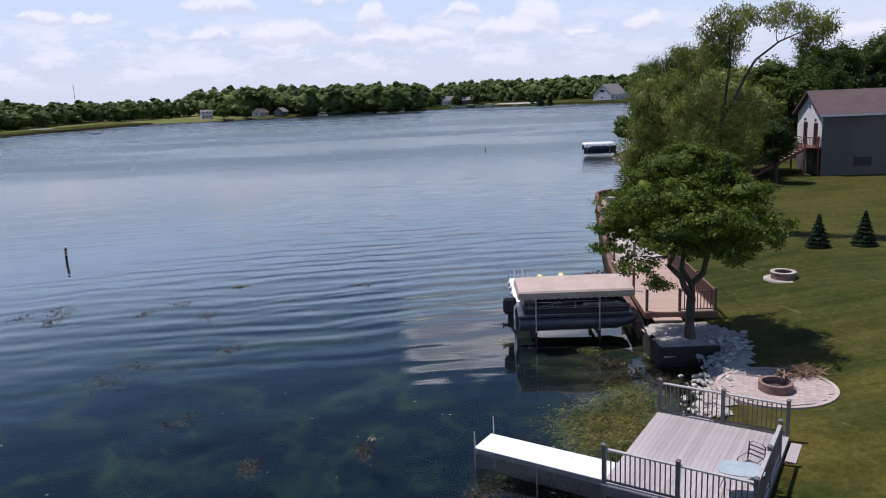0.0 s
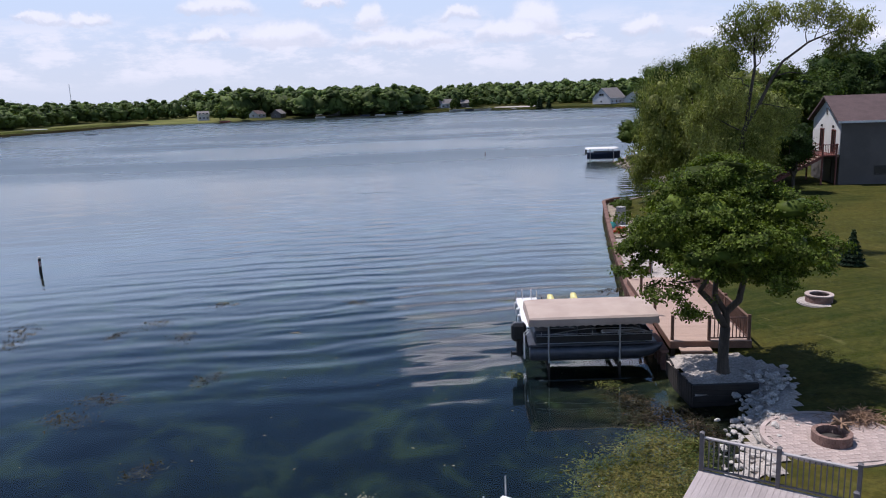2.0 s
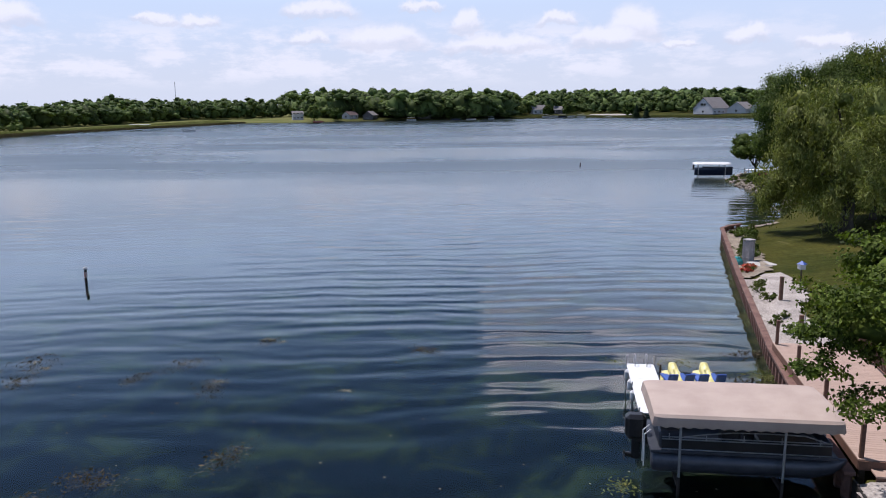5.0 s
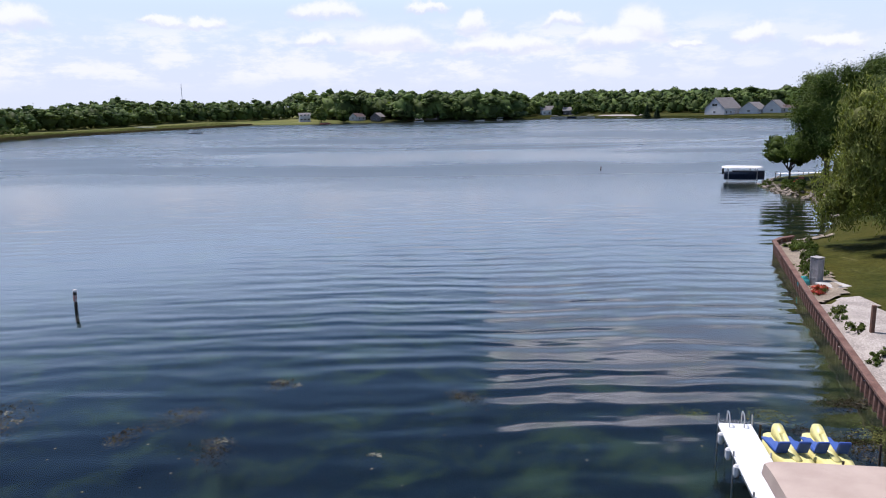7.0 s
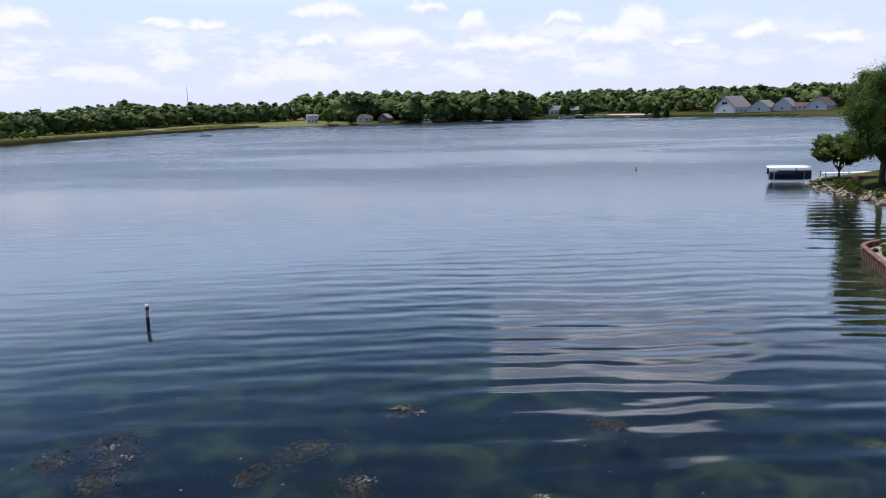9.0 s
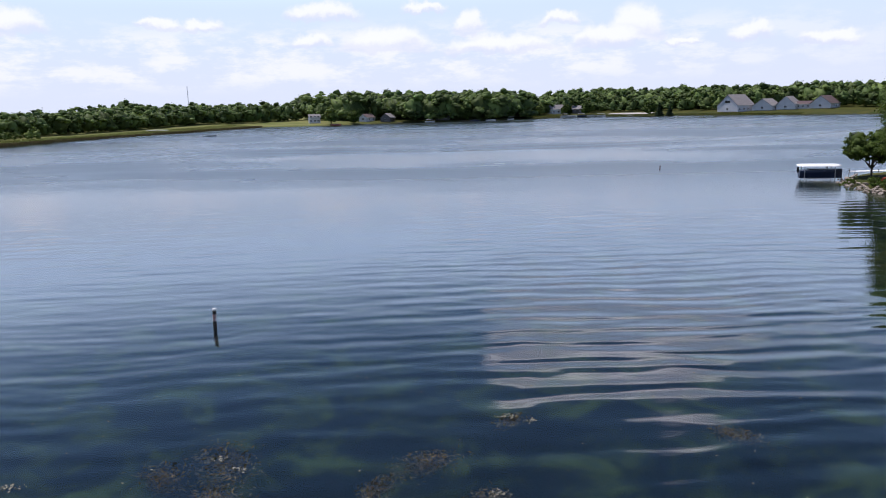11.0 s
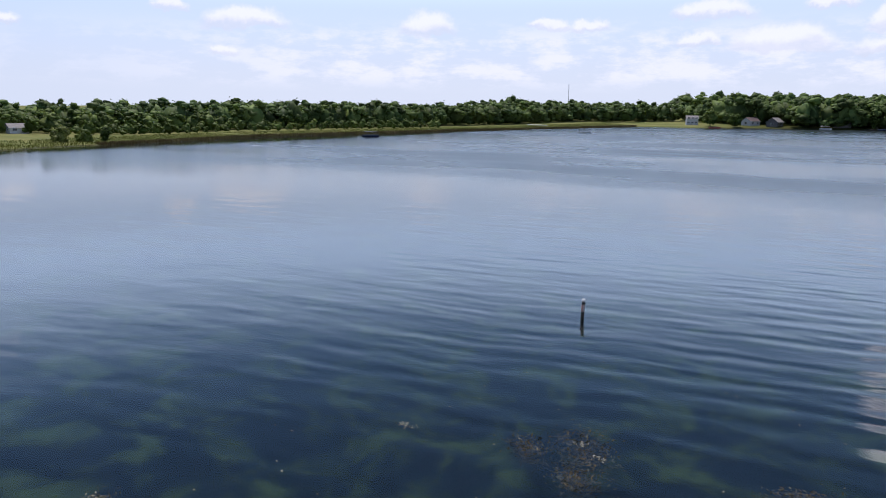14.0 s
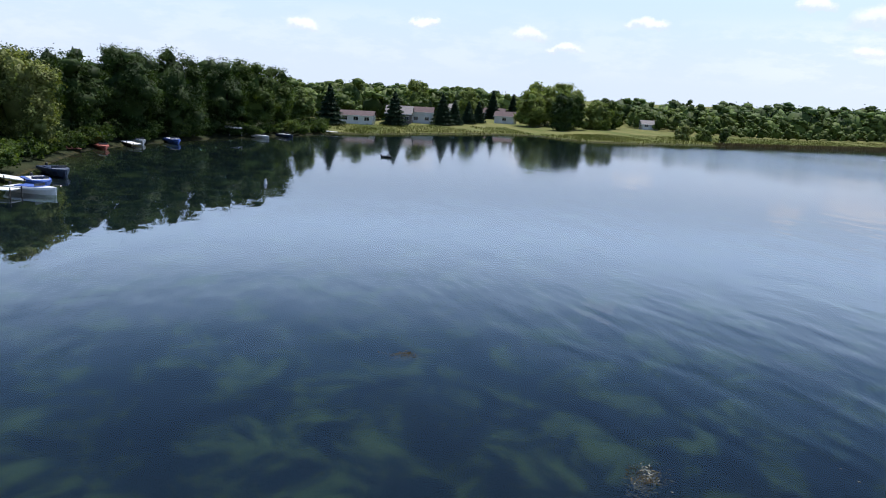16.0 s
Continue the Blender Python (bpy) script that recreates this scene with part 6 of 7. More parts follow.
def far_house(x, y, yaw, w, d, h, rise, wall, roof, label, windows=3, storeys=1):
    z = height_at(x, y) - 0.1
    hs = house("far_house", pose(x, y, z, 0, 0, yaw), w, d, h, rise, wall, roof, label)
    for s in range(storeys):
        for k in range(windows):
            opening(hs, "window", -w / 2 + w * (k + 0.5) / windows, -d / 2 - 0.03, 1.6 + 2.7 * s, 1.5, 1.2, "-y")
    opening(hs, "window", -w / 2 - 0.03, 0, 1.7, 1.6, 1.4, "-x")
    opening(hs, "window", w / 2 + 0.03, 0, 1.7, 1.6, 1.4, "+x")
    return hs


# far north shore
far_house(-114, 506, 20, 7, 6, 4.0, 1.8, "palewall", "shingle_grey", "white two-storey house at the edge of the far woods", 3, 2)
far_house(-82, 526, 60, 9, 7, 2.8, 2.2, "palewall", "shingle", "white cottage half hidden by trees", 2)
far_house(-67, 520, 75, 9, 7, 3.0, 2.6, "siding", "shingle_grey", "grey gabled cottage on the far bank", 2)
far_house(-30, 523, 0, 9, 7, 3.6, 2.2, "siding", "shingle", "dim cottage under the far trees", 2)
far_house(54, 600, 20, 12, 8, 3.6, 3.2, "whitewall", "shingle_grey", "pale house on the far lawn", 3)
far_house(72, 600, -10, 11, 8, 3.4, 2.4, "siding", "shingle_grey", "grey house behind round trees", 3)
far_house(26, 588, 10, 9, 7, 3.4, 2.2, "whitewall", "shingle", "small pale house among trees", 2)
# the long lodge of joined gables
hs = far_house(158.8, 507, 36, 17, 15, 4.0, 6.6, "palewall", "shingle_grey", "large white lodge with a steep grey roof", 4)
opening(hs, "window", -8.55, 0, 6.2, 4.0, 1.7, "-x")
far_house(176, 501, 48, 15, 12, 2.9, 4.2, "palewall", "shingle_grey", "white lodge wing with a grey roof", 4)
far_house(198, 494, -18, 14, 7, 2.8, 1.8, "palewall", "shingle", "low white link between two lodge wings", 5)
far_house(188, 497, 52, 14, 11, 3.2, 4.8, "palewall", "shingle_grey", "white lodge wing with a tall gable and porch", 4)
far_house(207, 490, 45, 15, 12, 3.0, 4.6, "palewall", "shingle", "end wing of the white lodge", 4)
# west shore
far_house(-224, 45.5, 72, 9.5, 6, 2.5, 1.2, "whitewall", "shingle", "white ranch house with a reddish roof by the bay", 3)
far_house(-240, 61, 72, 8, 7, 3.0, 2.2, "siding", "shingle_grey", "grey house with a grey roof among spruces", 3)
far_house(-243, 69, 72, 7, 6, 3.6, 1.5, "whitewall", "shingle", "white house wing by the lawn", 2)
far_house(-288, 96, 66, 12, 8, 3.2, 2.0, "whitewall", "shingle_grey", "pale house set back behind spruces", 3)
far_house(-292, 109, 66, 9, 7, 2.4, 1.8, "siding", "shingle", "low house beside the spruces", 2)
far_house(-256, 158, 76, 6, 5, 2.0, 1.3, "whitewall", "shingle_grey", "low white house behind the spit", 2)
far_house(-262, 104, 62, 7, 6, 2.6, 1.5, "whitewall", "shingle", "small garden house at the lawn's back", 1)
shed = thing("pale_shelter", pose(-176, 405, height_at(-176, 405), 0, 0, -30), "long low pale shelter on the marsh", "shelter")
part("roof", boxed(0, 0, 1.1, 15, 3.0, 0.25, 0.05), "vinyl", shed)
for x in (-6.5, -2.2, 2.2, 6.5):
    part("post", boxed(x, 0, 0.45, 0.2, 0.2, 1.2), "timber", shed)

# far docks and moored boats
for k, (x, y, a, hull, top) in enumerate([(58, 576, 10, "vinyl", "vinyl"), (64, 577, 0, "vinyl", ""), (70, 573, -20, "navy", "vinyl"), (76, 567, -10, "vinyl", ""), (82, 560, -30, "vinyl", "vinyl"), (-38, 509, 5, "vinyl", "vinyl"), (-8, 506, 0, "navy", ""), (2, 505, 0, "vinyl", ""), (-96, 486, 15, "red", ""), (16, 520, 60, "vinyl", "vinyl")]):
    runabout(pose(x, y, 0, 0, 0, a), 6.5, hull, "moored boat lying at the far shore", top)


def pier(m, length, label, width=1.3, top="timber"):
    p = thing("pier", m, label, "pier", "small piers")
    k = int(length / 1.5)
    for i in range(k):
        part("panel", boxed((i + 0.5) * length / k, 0, 0.55, length / k - 0.02, width, 0.07), top, p)
    for i in range(0, k + 1, 2):
        for s in (-1, 1):
            part("leg", tubed([(i * length / k, s * width * 0.48, -1.5), (i * length / k, s * width * 0.48, 0.8)], 0.05, 6), "timber", p)
    return p


pier(pose(-60, 512, 0, 0, 0, -70), 10, "grey pier below the far woods", 2)
pier(pose(-18, 514, 0, 0, 0, -60), 9, "grey pier under dark trees", 2)
pier(pose(30, 566, 0, 0, 0, -100), 9, "pale pier at the far lawn", 2, "white")
pier(pose(100, 539, 0, 0, 0, -120), 8, "pale pier below the parking place", 2, "white")
pier(pose(44.5, 118.0, 0, 0, 0, 5), 8, "white pier behind the wooded point", 1.4, "white")
# piers and boats along the bay
pier(pose(-88, -9.5, 0, 0, 0, 50), 7.5, "white pier at the foot of the bay", 1.4, "white")
pier(pose(-80, -11, 0, 0, 0, 70), 7, "white pier beside the moored boats", 1.6, "white")
runabout(pose(-84.0, -4.2, 0, 0, 0, 25), 6.0, "blue", "blue and white boat tied at the bay pier", cover="vinyl")
runabout(pose(-93.5, -4.8, 0, 0, 0, 30), 6.2, "navy", "dark blue boat moored off the bay pier", cover="navy")
runabout(pose(-79.5, -3.5, 0, 0, 0, 60), 5.0, "vinyl", "white boat lying at the pier", cover="blue")
runabout(pose(-126, -6.0, 0, 0, 0, 20), 5.0, "red", "faded red boat by the bay bank", cover="red")
pier(pose(-123, -9.5, 0, 0, 0, 15), 4.5, "red-stained low pier on the bay", 2.0, "redwood")
runabout(pose(-138, -2.5, 0, 0, 0, 20), 5.5, "vinyl", "white boat at the wooded bank", cover="vinyl")
runabout(pose(-141.5, 2.6, 0, 0, 0, 20), 6.0, "blue", "blue boat at the wooded bank", "", "vinyl")
pier(pose(-136, -4.5, 0, 0, 0, 25), 7, "pale pier below the oaks", 1.4, "white")
covered_lift(pose(-162, 11.5, 0, 0, 0, 30), "white lift canopy under the oaks", 6)
runabout(pose(-161, 17.5, 0, 0, 0, 40), 4.5, "vinyl", "small white boat near the bay's head", cover="vinyl")
runabout(pose(-167, 22.5, 0, 0, 0, 40), 4.5, "navy", "small boat with a pale cover near the head of the bay", cover="vinyl")
pier(pose(-187, 31, 0, 0, 0, 40), 6, "white pier at the marsh edge", 1.4, "white")
# sandy road and lot on the far bank
draped("sandy_lot", [(84, 566), (96, 556), (110, 542), (118, 548), (104, 566), (92, 574)], "asphalt", "pale sandy lot on the far bank", 0.1, 2.0)
# thin far mast
ob = part("radio_mast", tubed([(0, 0, 0), (0, 0, 26)], 0.25, 6), "alu", None)
ob.location = (-250, 640, 6)
tagged(ob, "thin grey radio mast above the far woods", "mast")

buoy = thing("mooring_buoy", pose(-89.3, 17.2, 0), "small white mooring buoy on the bay", "buoy")
part("float", lathe(bmesh.new(), [(0.02, -0.15), (0.16, -0.1), (0.19, 0.0), (0.16, 0.12), (0.08, 0.5), (0.02, 0.55)], 12), "vinyl", buoy)


# ---- garden and patio things ----
def fire_pit(x, y, z, r, label, courses=2):
    fp = thing("fire_pit", pose(x, y, z), label, "fire pit", "fire pits")
    count = 16
    mesh = None
    for c in range(courses):
        for k in range(count):
            if mesh is None:
                bm = bmesh.new()
                prism(bm, [(r * 0.78 * math.cos(a), r * 0.78 * math.sin(a)) for a in (0.185, 0.0, -0.185)] + [(r * math.cos(a), r * math.sin(a)) for a in (-0.188, 0.0, 0.188)], 0.0, 0.135)
                bmesh.ops.recalc_face_normals(bm, faces=bm.faces)
                ob = part("block", bm, "firebrick", fp)
                mesh = ob.data
            else:
                ob = new("block", mesh)
                ob.parent = fp
            ob.matrix_local = pose(0, 0, 0.14 * c, 0, 0, (k + 0.5 * c) * 360 / count)
    part("ash_bed", lathe(bmesh.new(), [(r * 0.76, 0.0), (r * 0.74, 0.05), (r * 0.3, 0.08), (0.02, 0.09)], 20), "char", fp, "dark ash bed")
    return fp


PZ = 0.78
fire_pit(16.90, 19.40, PZ, 0.52, "round block fire pit on the paved patio")
fz = height_at(23.3, 30.75)
fire_pit(23.3, 30.75, fz + 0.03, 0.55, "round block fire pit ringed with gravel on the lawn")
part("rim_course", hoop(bmesh.new(), 0.40, 0.58, 0.285, 0.33), "paver", bpy.data.objects["fire_pit.001"], "flat cap ring")
bm = bmesh.new()
lathe(bm, [(0.88, -0.05), (0.86, 0.02), (0.5, 0.03), (0.02, 0.03)], 28)
ob = part("gravel_ring", bm, "gravel", None)
ob.location = (23.3, 30.75, fz)
tagged(ob, "ring of pale gravel round the lawn fire pit", "gravel ring", kind="structure")

brush = thing("brush_pile", pose(18.35, 20.45, PZ - 0.02), "heap of dry brown brushwood at the patio's edge", "brush pile")
rr = random.Random(8)
bm = bmesh.new()
for k in range(320):
    a, r = rr.uniform(0, 6.28), abs(rr.gauss(0, 0.42))
    c = Vector((r * math.cos(a) * 1.25, r * math.sin(a) * 0.8, max(0.03, 0.30 - 0.25 * r) * rr.random() + 0.02))
    d = Vector((rr.uniform(-1, 1), rr.uniform(-1, 1), rr.uniform(-0.25, 0.35))).normalized() * rr.uniform(0.12, 0.40)
    tube(bm, [c - d, c + d * 0.2 + Vector((0, 0, 0.03)), c + d], [0.009, 0.007, 0.003], 3, False)
ob = part("brushwood", bm, "twig", brush)
for k in range(6):
    d = Vector((rr.uniform(-1, 1), rr.uniform(-1, 1), 0.1)).normalized() * 0.28
    part("log", tubed([Vector((-1.1, -0.9, 0.42)) - d, Vector((-1.1, -0.9, 0.45)) + d], 0.03, 6), "twig", brush)

patio = tagged(new("patio"), "rounded patio of pinkish pavers beside the gravel", "patio", kind="structure")
patio.location = (17.05, 19.65, PZ)
bm = bmesh.new()
lathe(bm, [(1.66, -0.5), (1.66, -0.03), (1.2, -0.03), (0.02, -0.03)], 36)
bmesh.ops.scale(bm, vec=(1.12, 1, 1), verts=bm.verts)
part("sand_bed", bm, "gravel", patio, "pale jointing sand")
bm = hoop(bmesh.new(), 1.57, 1.69, -0.10, 0.004, 48)
bmesh.ops.scale(bm, vec=(1.12, 1, 1), verts=bm.verts)
part("edging", bm, "paver", patio, "pinkish paver edging")

# stone vase, lattice pillar and posts behind the seawall
gz = height_at(22.4, 55.6)
trellis = thing("lattice_pillar", pose(22.2, 54.6, gz, 0, 0, 30) @ Matrix.Diagonal((0.8, 0.8, 0.98, 1.0)), "pale grey square lattice pillar in the seawall garden", "pillar")
for k in range(4):
    part("corner_post", boxed(0.28 * (1, 1, -1, -1)[k], 0.28 * (1, -1, -1, 1)[k], 0.86, 0.07, 0.07, 1.72, 0.006), "railcap", trellis)
    side = part("face_panel", boxed(0, -0.26, 0.86, 0.48, 0.015, 1.56), "railcap", trellis)
    side.matrix_local = Matrix.Rotation(radians(90 * k), 4, "Z")
    for z in (0.10, 0.60, 1.10, 1.62):
        part("cross_rail", boxed(0, -0.285, z, 0.48, 0.03, 0.05, 0.004), "railcap", side)
    for x in (-0.16, -0.05, 0.06, 0.17):
        part("slat", boxed(x, -0.275, 0.86, 0.03, 0.014, 1.46), "railcap", side)
part("cap", boxed(0, 0, 1.745, 0.68, 0.68, 0.05, 0.01), "railcap", trellis)
vase = part("garden_vase", lathe(bmesh.new(), [(0.12, 0), (0.16, 0.04), (0.27, 0.25), (0.29, 0.42), (0.22, 0.60), (0.13, 0.68), (0.15, 0.72)], 18), "teal", None, "", True)
vase.location = (21.62, 54.75, height_at(21.62, 54.75) + 0.08)
vase.scale = (1.2, 1.2, 1.15)
tagged(vase, "turquoise glazed garden vase beside the trellis", "vase")
terrace = tagged(part("garden_step", boxed(0, 0, 0, 1.3, 1.3, 0.12, 0.02), "concrete", None), "grey concrete slab in the seawall garden", "platform", kind="")
terrace.matrix_basis = pose(22.7, 53.6, height_at(22.7, 53.6) + 0.03, 0, 0, 15)
for x, y, h in ((19.0, 39.4, 0.95), (20.37, 44.95, 1.30)):
    ob = part("garden_post", boxed(0, 0, h / 2, 0.16, 0.16, h, 0.015), "brown", None)
    ob.location = (x, y, height_at(x, y))
    tagged(ob, "dark brown post standing behind the seawall", "post", "garden posts")
pole = part("lamp_pole", tubed([(0, 0, 0), (0, 0, 1.35)], 0.025, 8), "alu", None)
pole.location = (18.7, 38.4, height_at(18.7, 38.4))
tagged(pole, "thin grey pole beside the tan deck", "pole")
bird = thing("bird_feeder", pose(22.0, 46.6, height_at(22.0, 46.6)), "pale blue bird feeder on a post", "bird feeder")
part("post", tubed([(0, 0, 0), (0, 0, 1.2)], 0.04, 8), "timber", bird)
part("box", boxed(0, 0, 1.32, 0.30, 0.30, 0.26, 0.01), "vinyl", bird)
part("roof", lathe(bmesh.new(), [(0.28, 1.45), (0.02, 1.62)], 4), "blue", bird)
bench = thing("picnic_table", pose(45.0, 97.2, height_at(45.0, 97.2), 0, 0, -10), "faded red picnic table on the wooded point", "picnic table")
part("table_top", boxed(0, 0, 0.74, 1.9, 0.8, 0.05, 0.01), "red", bench)
for sy in (-1, 1):
    part("bench_plank", boxed(0, 0.68 * sy, 0.44, 1.9, 0.28, 0.05, 0.01), "red", bench)
for sx in (-0.7, 0.7):
    part("cross_beam", boxed(sx, 0, 0.40, 0.08, 1.5, 0.09), "red", bench)
    for sy in (-1, 1):
        part("leg", tubed([(sx, 0.62 * sy, 0), (sx, 0.28 * sy, 0.72)], 0.05, 6), "red", bench)
chair = thing("lawn_chair", pose(41.0, 102.0, height_at(41.0, 102.0), 0, 0, 150), "faded red lawn chair on the wooded point", "chair")
part("seat", boxed(0, 0, 0.36, 0.6, 0.5, 0.05, 0.01), "red", chair)
part("backrest", boxed(0, 0.27, 0.68, 0.6, 0.05, 0.66, 0.01), "red", chair)
for sx in (-1, 1):
    part("armrest", boxed(0.34 * sx, 0, 0.55, 0.09, 0.6, 0.04, 0.01), "red", chair)
    for y in (-0.24, 0.26):
        part("leg", boxed(0.33 * sx, y, 0.27, 0.06, 0.06, 0.54), "red", chair)

# ---- lake weed ----
rng = np.random.default_rng(31)
beds = []
mats = [(11.2, 19.6, 1.1, 8500), (12.4, 20.3, 1.2, 8500), (10.8, 18.3, 0.9, 6000), (12.2, 18.6, 1.1, 7000), (13.0, 21.6, 0.9, 3600), (12.7, 26.2, 0.5, 240), (13.4, 37.8, 0.7, 420), (11.0, 38.0, 0.4, 160), (16.4, 36.4, 0.7, 500), (9.3, 27.9, 0.4, 120)]
for (x, y, r, k) in mats:
    pts = np.stack([rng.normal(x, r * 0.55, k), rng.normal(y, r * 0.55, k), rng.uniform(-0.16, 0.012, k)], axis=1)
    beds.append(blades(rng, pts, np.array([0, 0, 1.0]) + rng.normal(size=(k, 3)) * 0.35, 0.13, 0.05))
ob = quads_mesh("lake_weed", np.concatenate(beds), "weed")
tagged(ob, "olive floating mats of lake weed near the shore", "lake weed", kind="stuff")
beds = []
shallows = [(13.5, 23.3, 1.1, 2600), (14.4, 22.2, 0.8, 2200), (13.1, 24.8, 0.8, 1200), (7.6, 14.6, 1.0, 2600), (7.0, 16.0, 0.6, 900), (8.6, 13.4, 0.7, 1000), (15.4, 35.6, 0.8, 800), (16.6, 39.0, 0.8, 800), (14.3, 36.6, 0.6, 400), (10.2, 15.8, 0.7, 900)]
drifts = [(-6.9, 37.6, 0.9), (-13.2, 37.5, 1.3), (-4.8, 35.0, 0.8), (-12.8, 35.5, 0.8), (-8.2, 36.0, 0.6), (-4.2, 40.6, 0.5), (3.1, 39.4, 0.7), (-2.4, 29.5, 0.7), (-6.0, 28.0, 0.8), (-6.6, 26.4, 0.9), (-23.4, 27.1, 0.7), (-2.7, 22.2, 0.5), (3.7, 18.9, 0.4), (0.3, 18.4, 0.4), (-14.8, 36.6, 0.8), (-34.4, 22.0, 0.5)]
for (x, y, r, k) in shallows + [(x, y, r, int(760 * r)) for x, y, r in drifts]:
    a = rng.uniform(0, math.pi)
    u, v = rng.normal(0, r * 0.62, k), rng.normal(0, r * 0.36, k)
    pts = np.stack([x + u * math.cos(a) - v * math.sin(a), y + u * math.sin(a) + v * math.cos(a), 0.02 - np.abs(rng.normal(0, 0.26, k))], axis=1)
    beds.append(blades(rng, pts, np.array([0, 0, 1.0]) + rng.normal(size=(k, 3)) * 0.55, 0.17, 0.045))
ob = quads_mesh("brown_weed", np.concatenate(beds), "brownweed")
tagged(ob, "brown drifting tangles of dead lake weed", "lake weed", kind="stuff")
scum = [(-19.1, 35.9, 0.28), (0.4, 34.7, 0.2), (-4.3, 40.8, 0.25), (-3.5, 40.4, 0.2), (-23.7, 27.3, 0.35), (-13.4, 37.7, 0.25), (-12.6, 37.0, 0.2), (-4.7, 35.6, 0.25), (3.9, 19.6, 0.22)]
beds = []
for x, y, r in scum:
    k = int(110 * r)
    pts = np.stack([rng.normal(x, r * 0.7, k), rng.normal(y, r * 0.4, k), rng.uniform(0.004, 0.03, k)], axis=1)
    beds.append(blades(rng, pts, np.array([0, 0, 1.0]) + rng.normal(size=(k, 3)) * 0.3, 0.09, 0.05))
ob = quads_mesh("pale_weed", np.concatenate(beds), "foam")
tagged(ob, "pale bleached scraps of weed floating in clumps", "lake weed", kind="stuff")
k = 170
specks = np.stack([rng.uniform(-26, 13, k), rng.uniform(16, 46, k), np.full(k, 0.006)], axis=1)
specks = specks[shore_distance(specks[:, 0], specks[:, 1]) < -0.5]
ob = quads_mesh("floating_leaves", blades(rng, specks, np.array([0, 0, 1.0]) + rng.normal(size=(len(specks), 3)) * 0.1, 0.09, 0.06), "foam")
tagged(ob, "scattered pale floating leaves on the water", "leaves", kind="stuff")

# reeds along the marsh edge
def reed_belt(name, line, width, count, h, label, seed, material="reed"):
    rng = np.random.default_rng(seed)
    segs = np.array(line, float)
    lens = np.hypot(*(segs[1:] - segs[:-1]).T)
    which = rng.choice(len(lens), count, p=lens / lens.sum())
    u = rng.uniform(0, 1, (count, 1))
    p = segs[which] + (segs[which + 1] - segs[which]) * u
    d = (segs[which + 1] - segs[which]) / lens[which][:, None]
    off = (rng.uniform(0, 1, (count, 1)) ** 1.3) * width
    p = p + np.stack([d[:, 1], -d[:, 0]], axis=1) * off
    z = np.maximum(land_height(p[:, 0], p[:, 1]), -0.1)
    pts = np.column_stack([p, z + h * 0.4])
    a = rng.uniform(0, 6.28, count)
    nrm = np.stack([np.cos(a), np.sin(a), np.zeros(count)], axis=1)
    ob = quads_mesh(name, blades(rng, pts, nrm, h, h * 0.3, 0.85), material)
    return tagged(ob, label, "reeds", kind="stuff")


MARSH = [p for p in SHORE if p[0] < -140 and 30 < p[1] < 495]
reed_belt("marsh_reeds", [MARSH[k] for k in range(len(MARSH))], 26, 34000, 0.5, "straw-green reeds along the marsh shore", 41)
reed_belt("dry_reeds", [p for p in MARSH if p[1] > 140], 2.2, 12000, 0.8, "brown dead reeds at the marsh waterline", 43, "dryreed")
shore_north = [(177, 452), (156, 476), (130, 506), (100, 540), (66, 579), (31, 568)]
reed_belt("bank_grass", shore_north, 5.0, 5000, 0.8, "rough green grass along the far bank", 42)

# ---- separate pieces: boards, pavers and stones ----
count = 26
pitch = DW / count
mesh = None
for k in range(count):
    if mesh is None:
        ob = part("plank", boxed(0, 0, 0, pitch - 0.004, DL - 0.01, 0.03, 0.002), "composite", deck)
        mesh = ob.data
    else:
        ob = new("plank", mesh)
        ob.parent = deck
    ob.location = (pitch * (k + 0.5), DL / 2, DZ - 0.015)
count = 68
pitch = BL / count
mesh = None
for k in range(count):
    if mesh is None:
        ob = part("plank", boxed(0, 0, 0, BW + 0.06, pitch - 0.006, 0.03, 0.003), "tan", tan_deck)
        mesh = ob.data
    else:
        ob = new("plank", mesh)
        ob.parent = tan_deck
    ob.location = (BW / 2, pitch * (k + 0.5), BZ - 0.005)
mesh = None
rr = random.Random(17)
for j in range(-9, 10):
    for i in range(-11, 12):
        x, y = i * 0.204 + (0.1 if j % 2 else 0), j * 0.196
        if math.hypot(x / 1.12, y) < 1.53 and math.hypot(x + 0.15, y + 0.3) > 0.42:
            if mesh is None:
                ob = part("paver", boxed(0, 0, 0, 0.198, 0.190, 0.05, 0.005), "paver", patio)
                mesh = ob.data
            else:
                ob = new("paver", mesh)
                ob.parent = patio
            ob.matrix_local = pose(x, y, -0.025 + rr.uniform(-0.002, 0.002), rr.uniform(-0.6, 0.6), rr.uniform(-0.6, 0.6), 0)


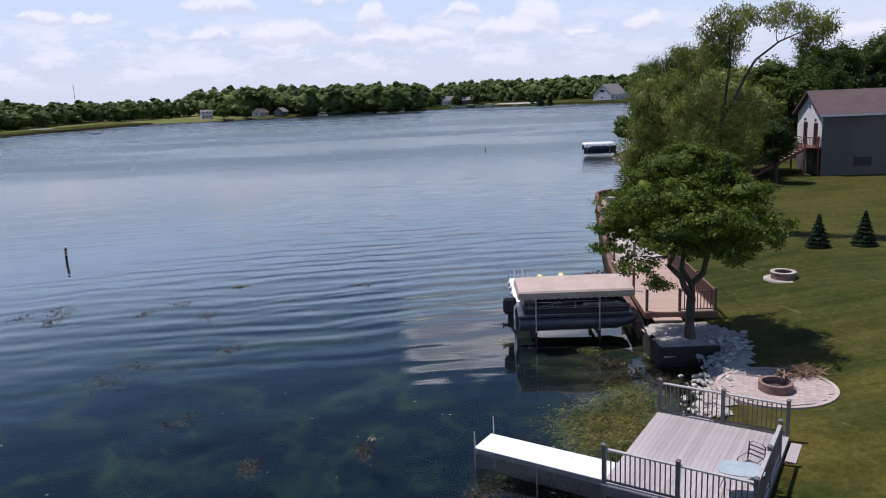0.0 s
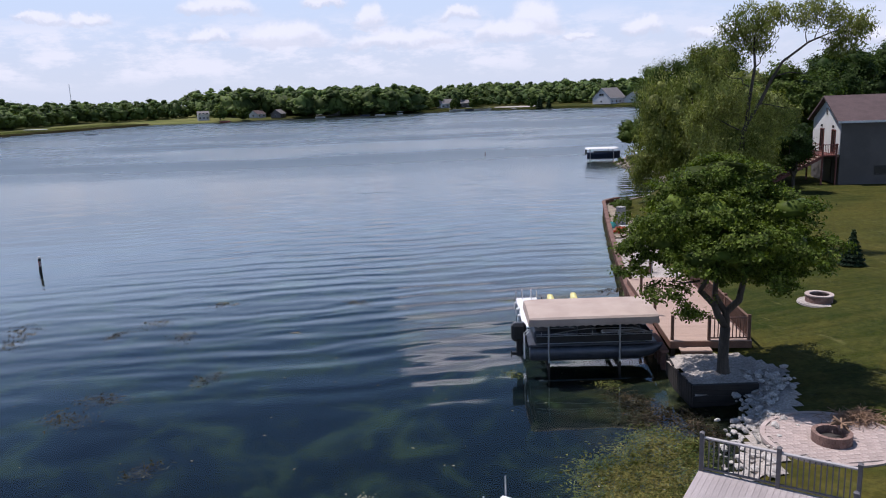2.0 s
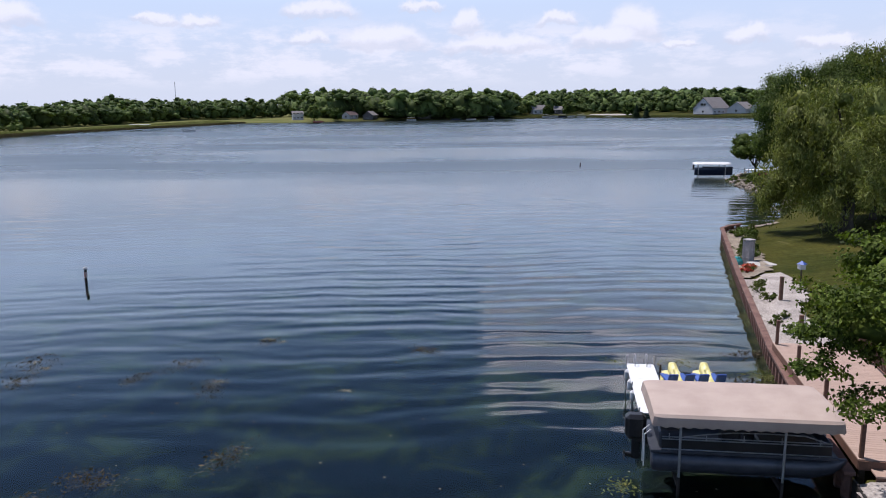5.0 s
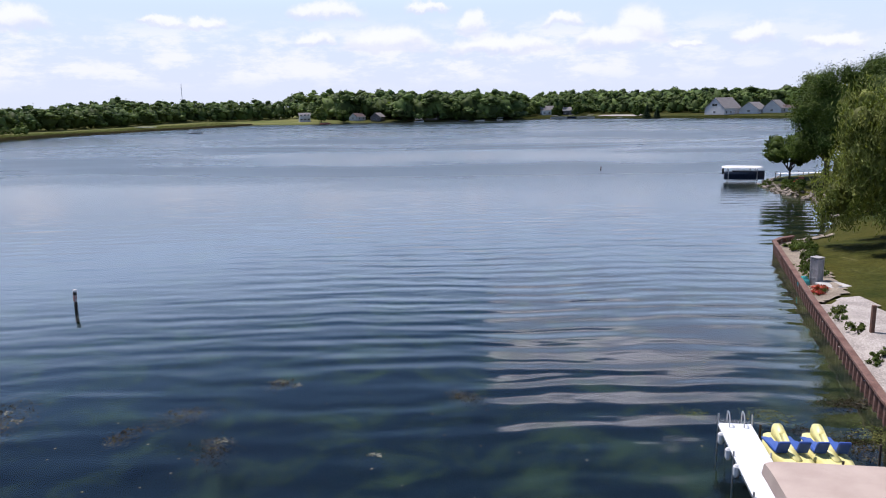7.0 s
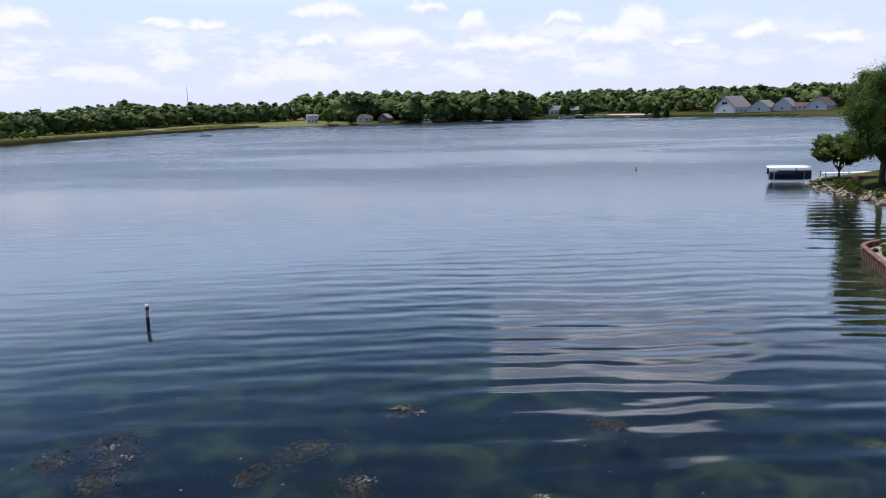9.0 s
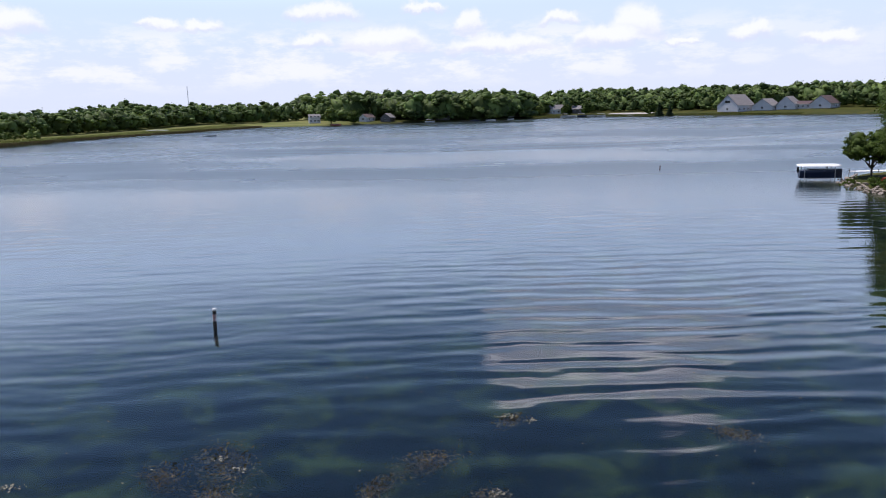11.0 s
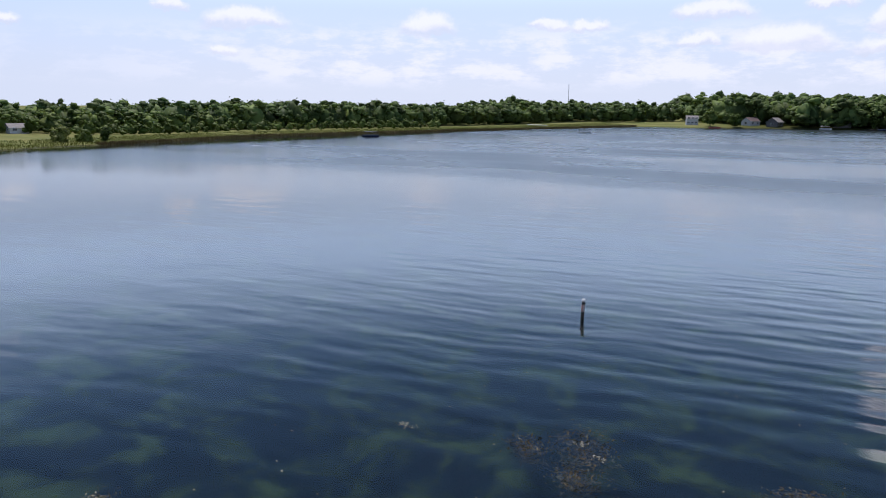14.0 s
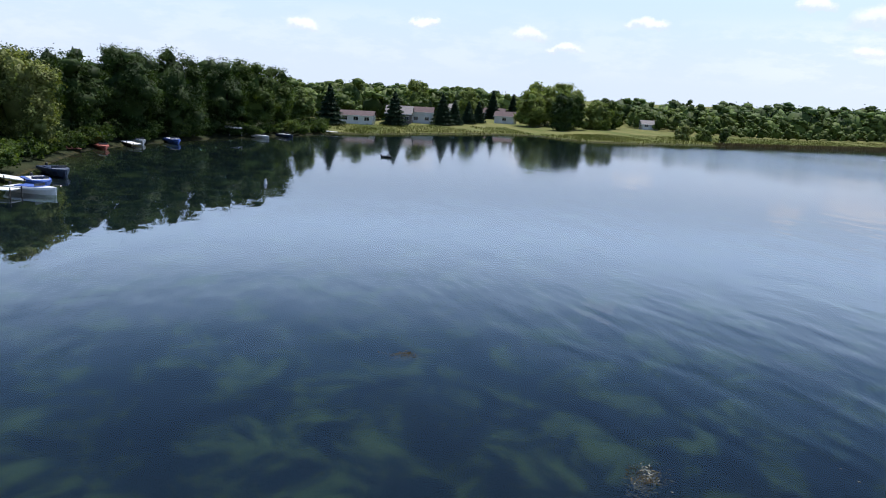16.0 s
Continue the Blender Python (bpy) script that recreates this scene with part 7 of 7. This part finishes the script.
def stone_mesh(seed):
    rs = random.Random(seed)
    bm = bmesh.new()
    bmesh.ops.create_icosphere(bm, subdivisions=1, radius=1.0)
    for v in bm.verts:
        v.co *= rs.uniform(0.72, 1.15)
        v.co.z *= 0.68
    return bm


def stones(owner, spots, material="stone"):
    meshes = []
    for k, (x, y, z, s) in enumerate(spots):
        if len(meshes) < 7:
            ob = part("stone", stone_mesh(k), material, owner)
            meshes.append(ob.data)
        else:
            ob = new("stone", meshes[k % 7])
            ob.parent = owner
        ob.matrix_local = pose(x, y, z, rr.uniform(-25, 25), rr.uniform(-25, 25), rr.uniform(0, 360)) @ Matrix.Diagonal((s * rr.uniform(0.8, 1.3), s, s * rr.uniform(0.7, 1.0), 1))


riprap = tagged(new("riprap"), "bank of tumbled white limestone between gravel and water", "riprap", kind="structure")
spots = []
line = [(13.8, 18.5), (14.3, 19.5), (15.2, 20.9), (15.9, 22.2), (16.7, 23.5), (17.6, 24.4)]
for k in range(300):
    u = rr.random() * (len(line) - 1)
    i = int(u)
    x = line[i][0] + (line[i + 1][0] - line[i][0]) * (u - i) + rr.gauss(0.25, 0.42)
    y = line[i][1] + (line[i + 1][1] - line[i][1]) * (u - i) + rr.gauss(0, 0.36)
    if shore_distance(np.array([x]), np.array([y]))[0] > -0.5:
        s = rr.choice((0.05, 0.07, 0.09, 0.12, 0.16))
        spots.append((x, y, max(height_at(x, y), 0.30 if x > 14.6 else -0.05) + 0.06 + s * 0.35, s))
stones(riprap, spots)
point = tagged(new("riprap"), "bank of pale boulders round the wooded point", "riprap", kind="structure")
spots = []
line = [(34.5, 81), (37.2, 86), (38.9, 93.3), (37.8, 99.6), (38.5, 107), (41, 113.6)]
for k in range(190):
    u = rr.random() * (len(line) - 1)
    i = int(u)
    x = line[i][0] + (line[i + 1][0] - line[i][0]) * (u - i) + rr.gauss(0.5, 0.45)
    y = line[i][1] + (line[i + 1][1] - line[i][1]) * (u - i) + rr.gauss(0, 0.5)
    s = rr.choice((0.14, 0.2, 0.26, 0.34))
    spots.append((x, y, max(height_at(x, y), -0.05) + s * 0.25, s))
stones(point, spots, "boulder")
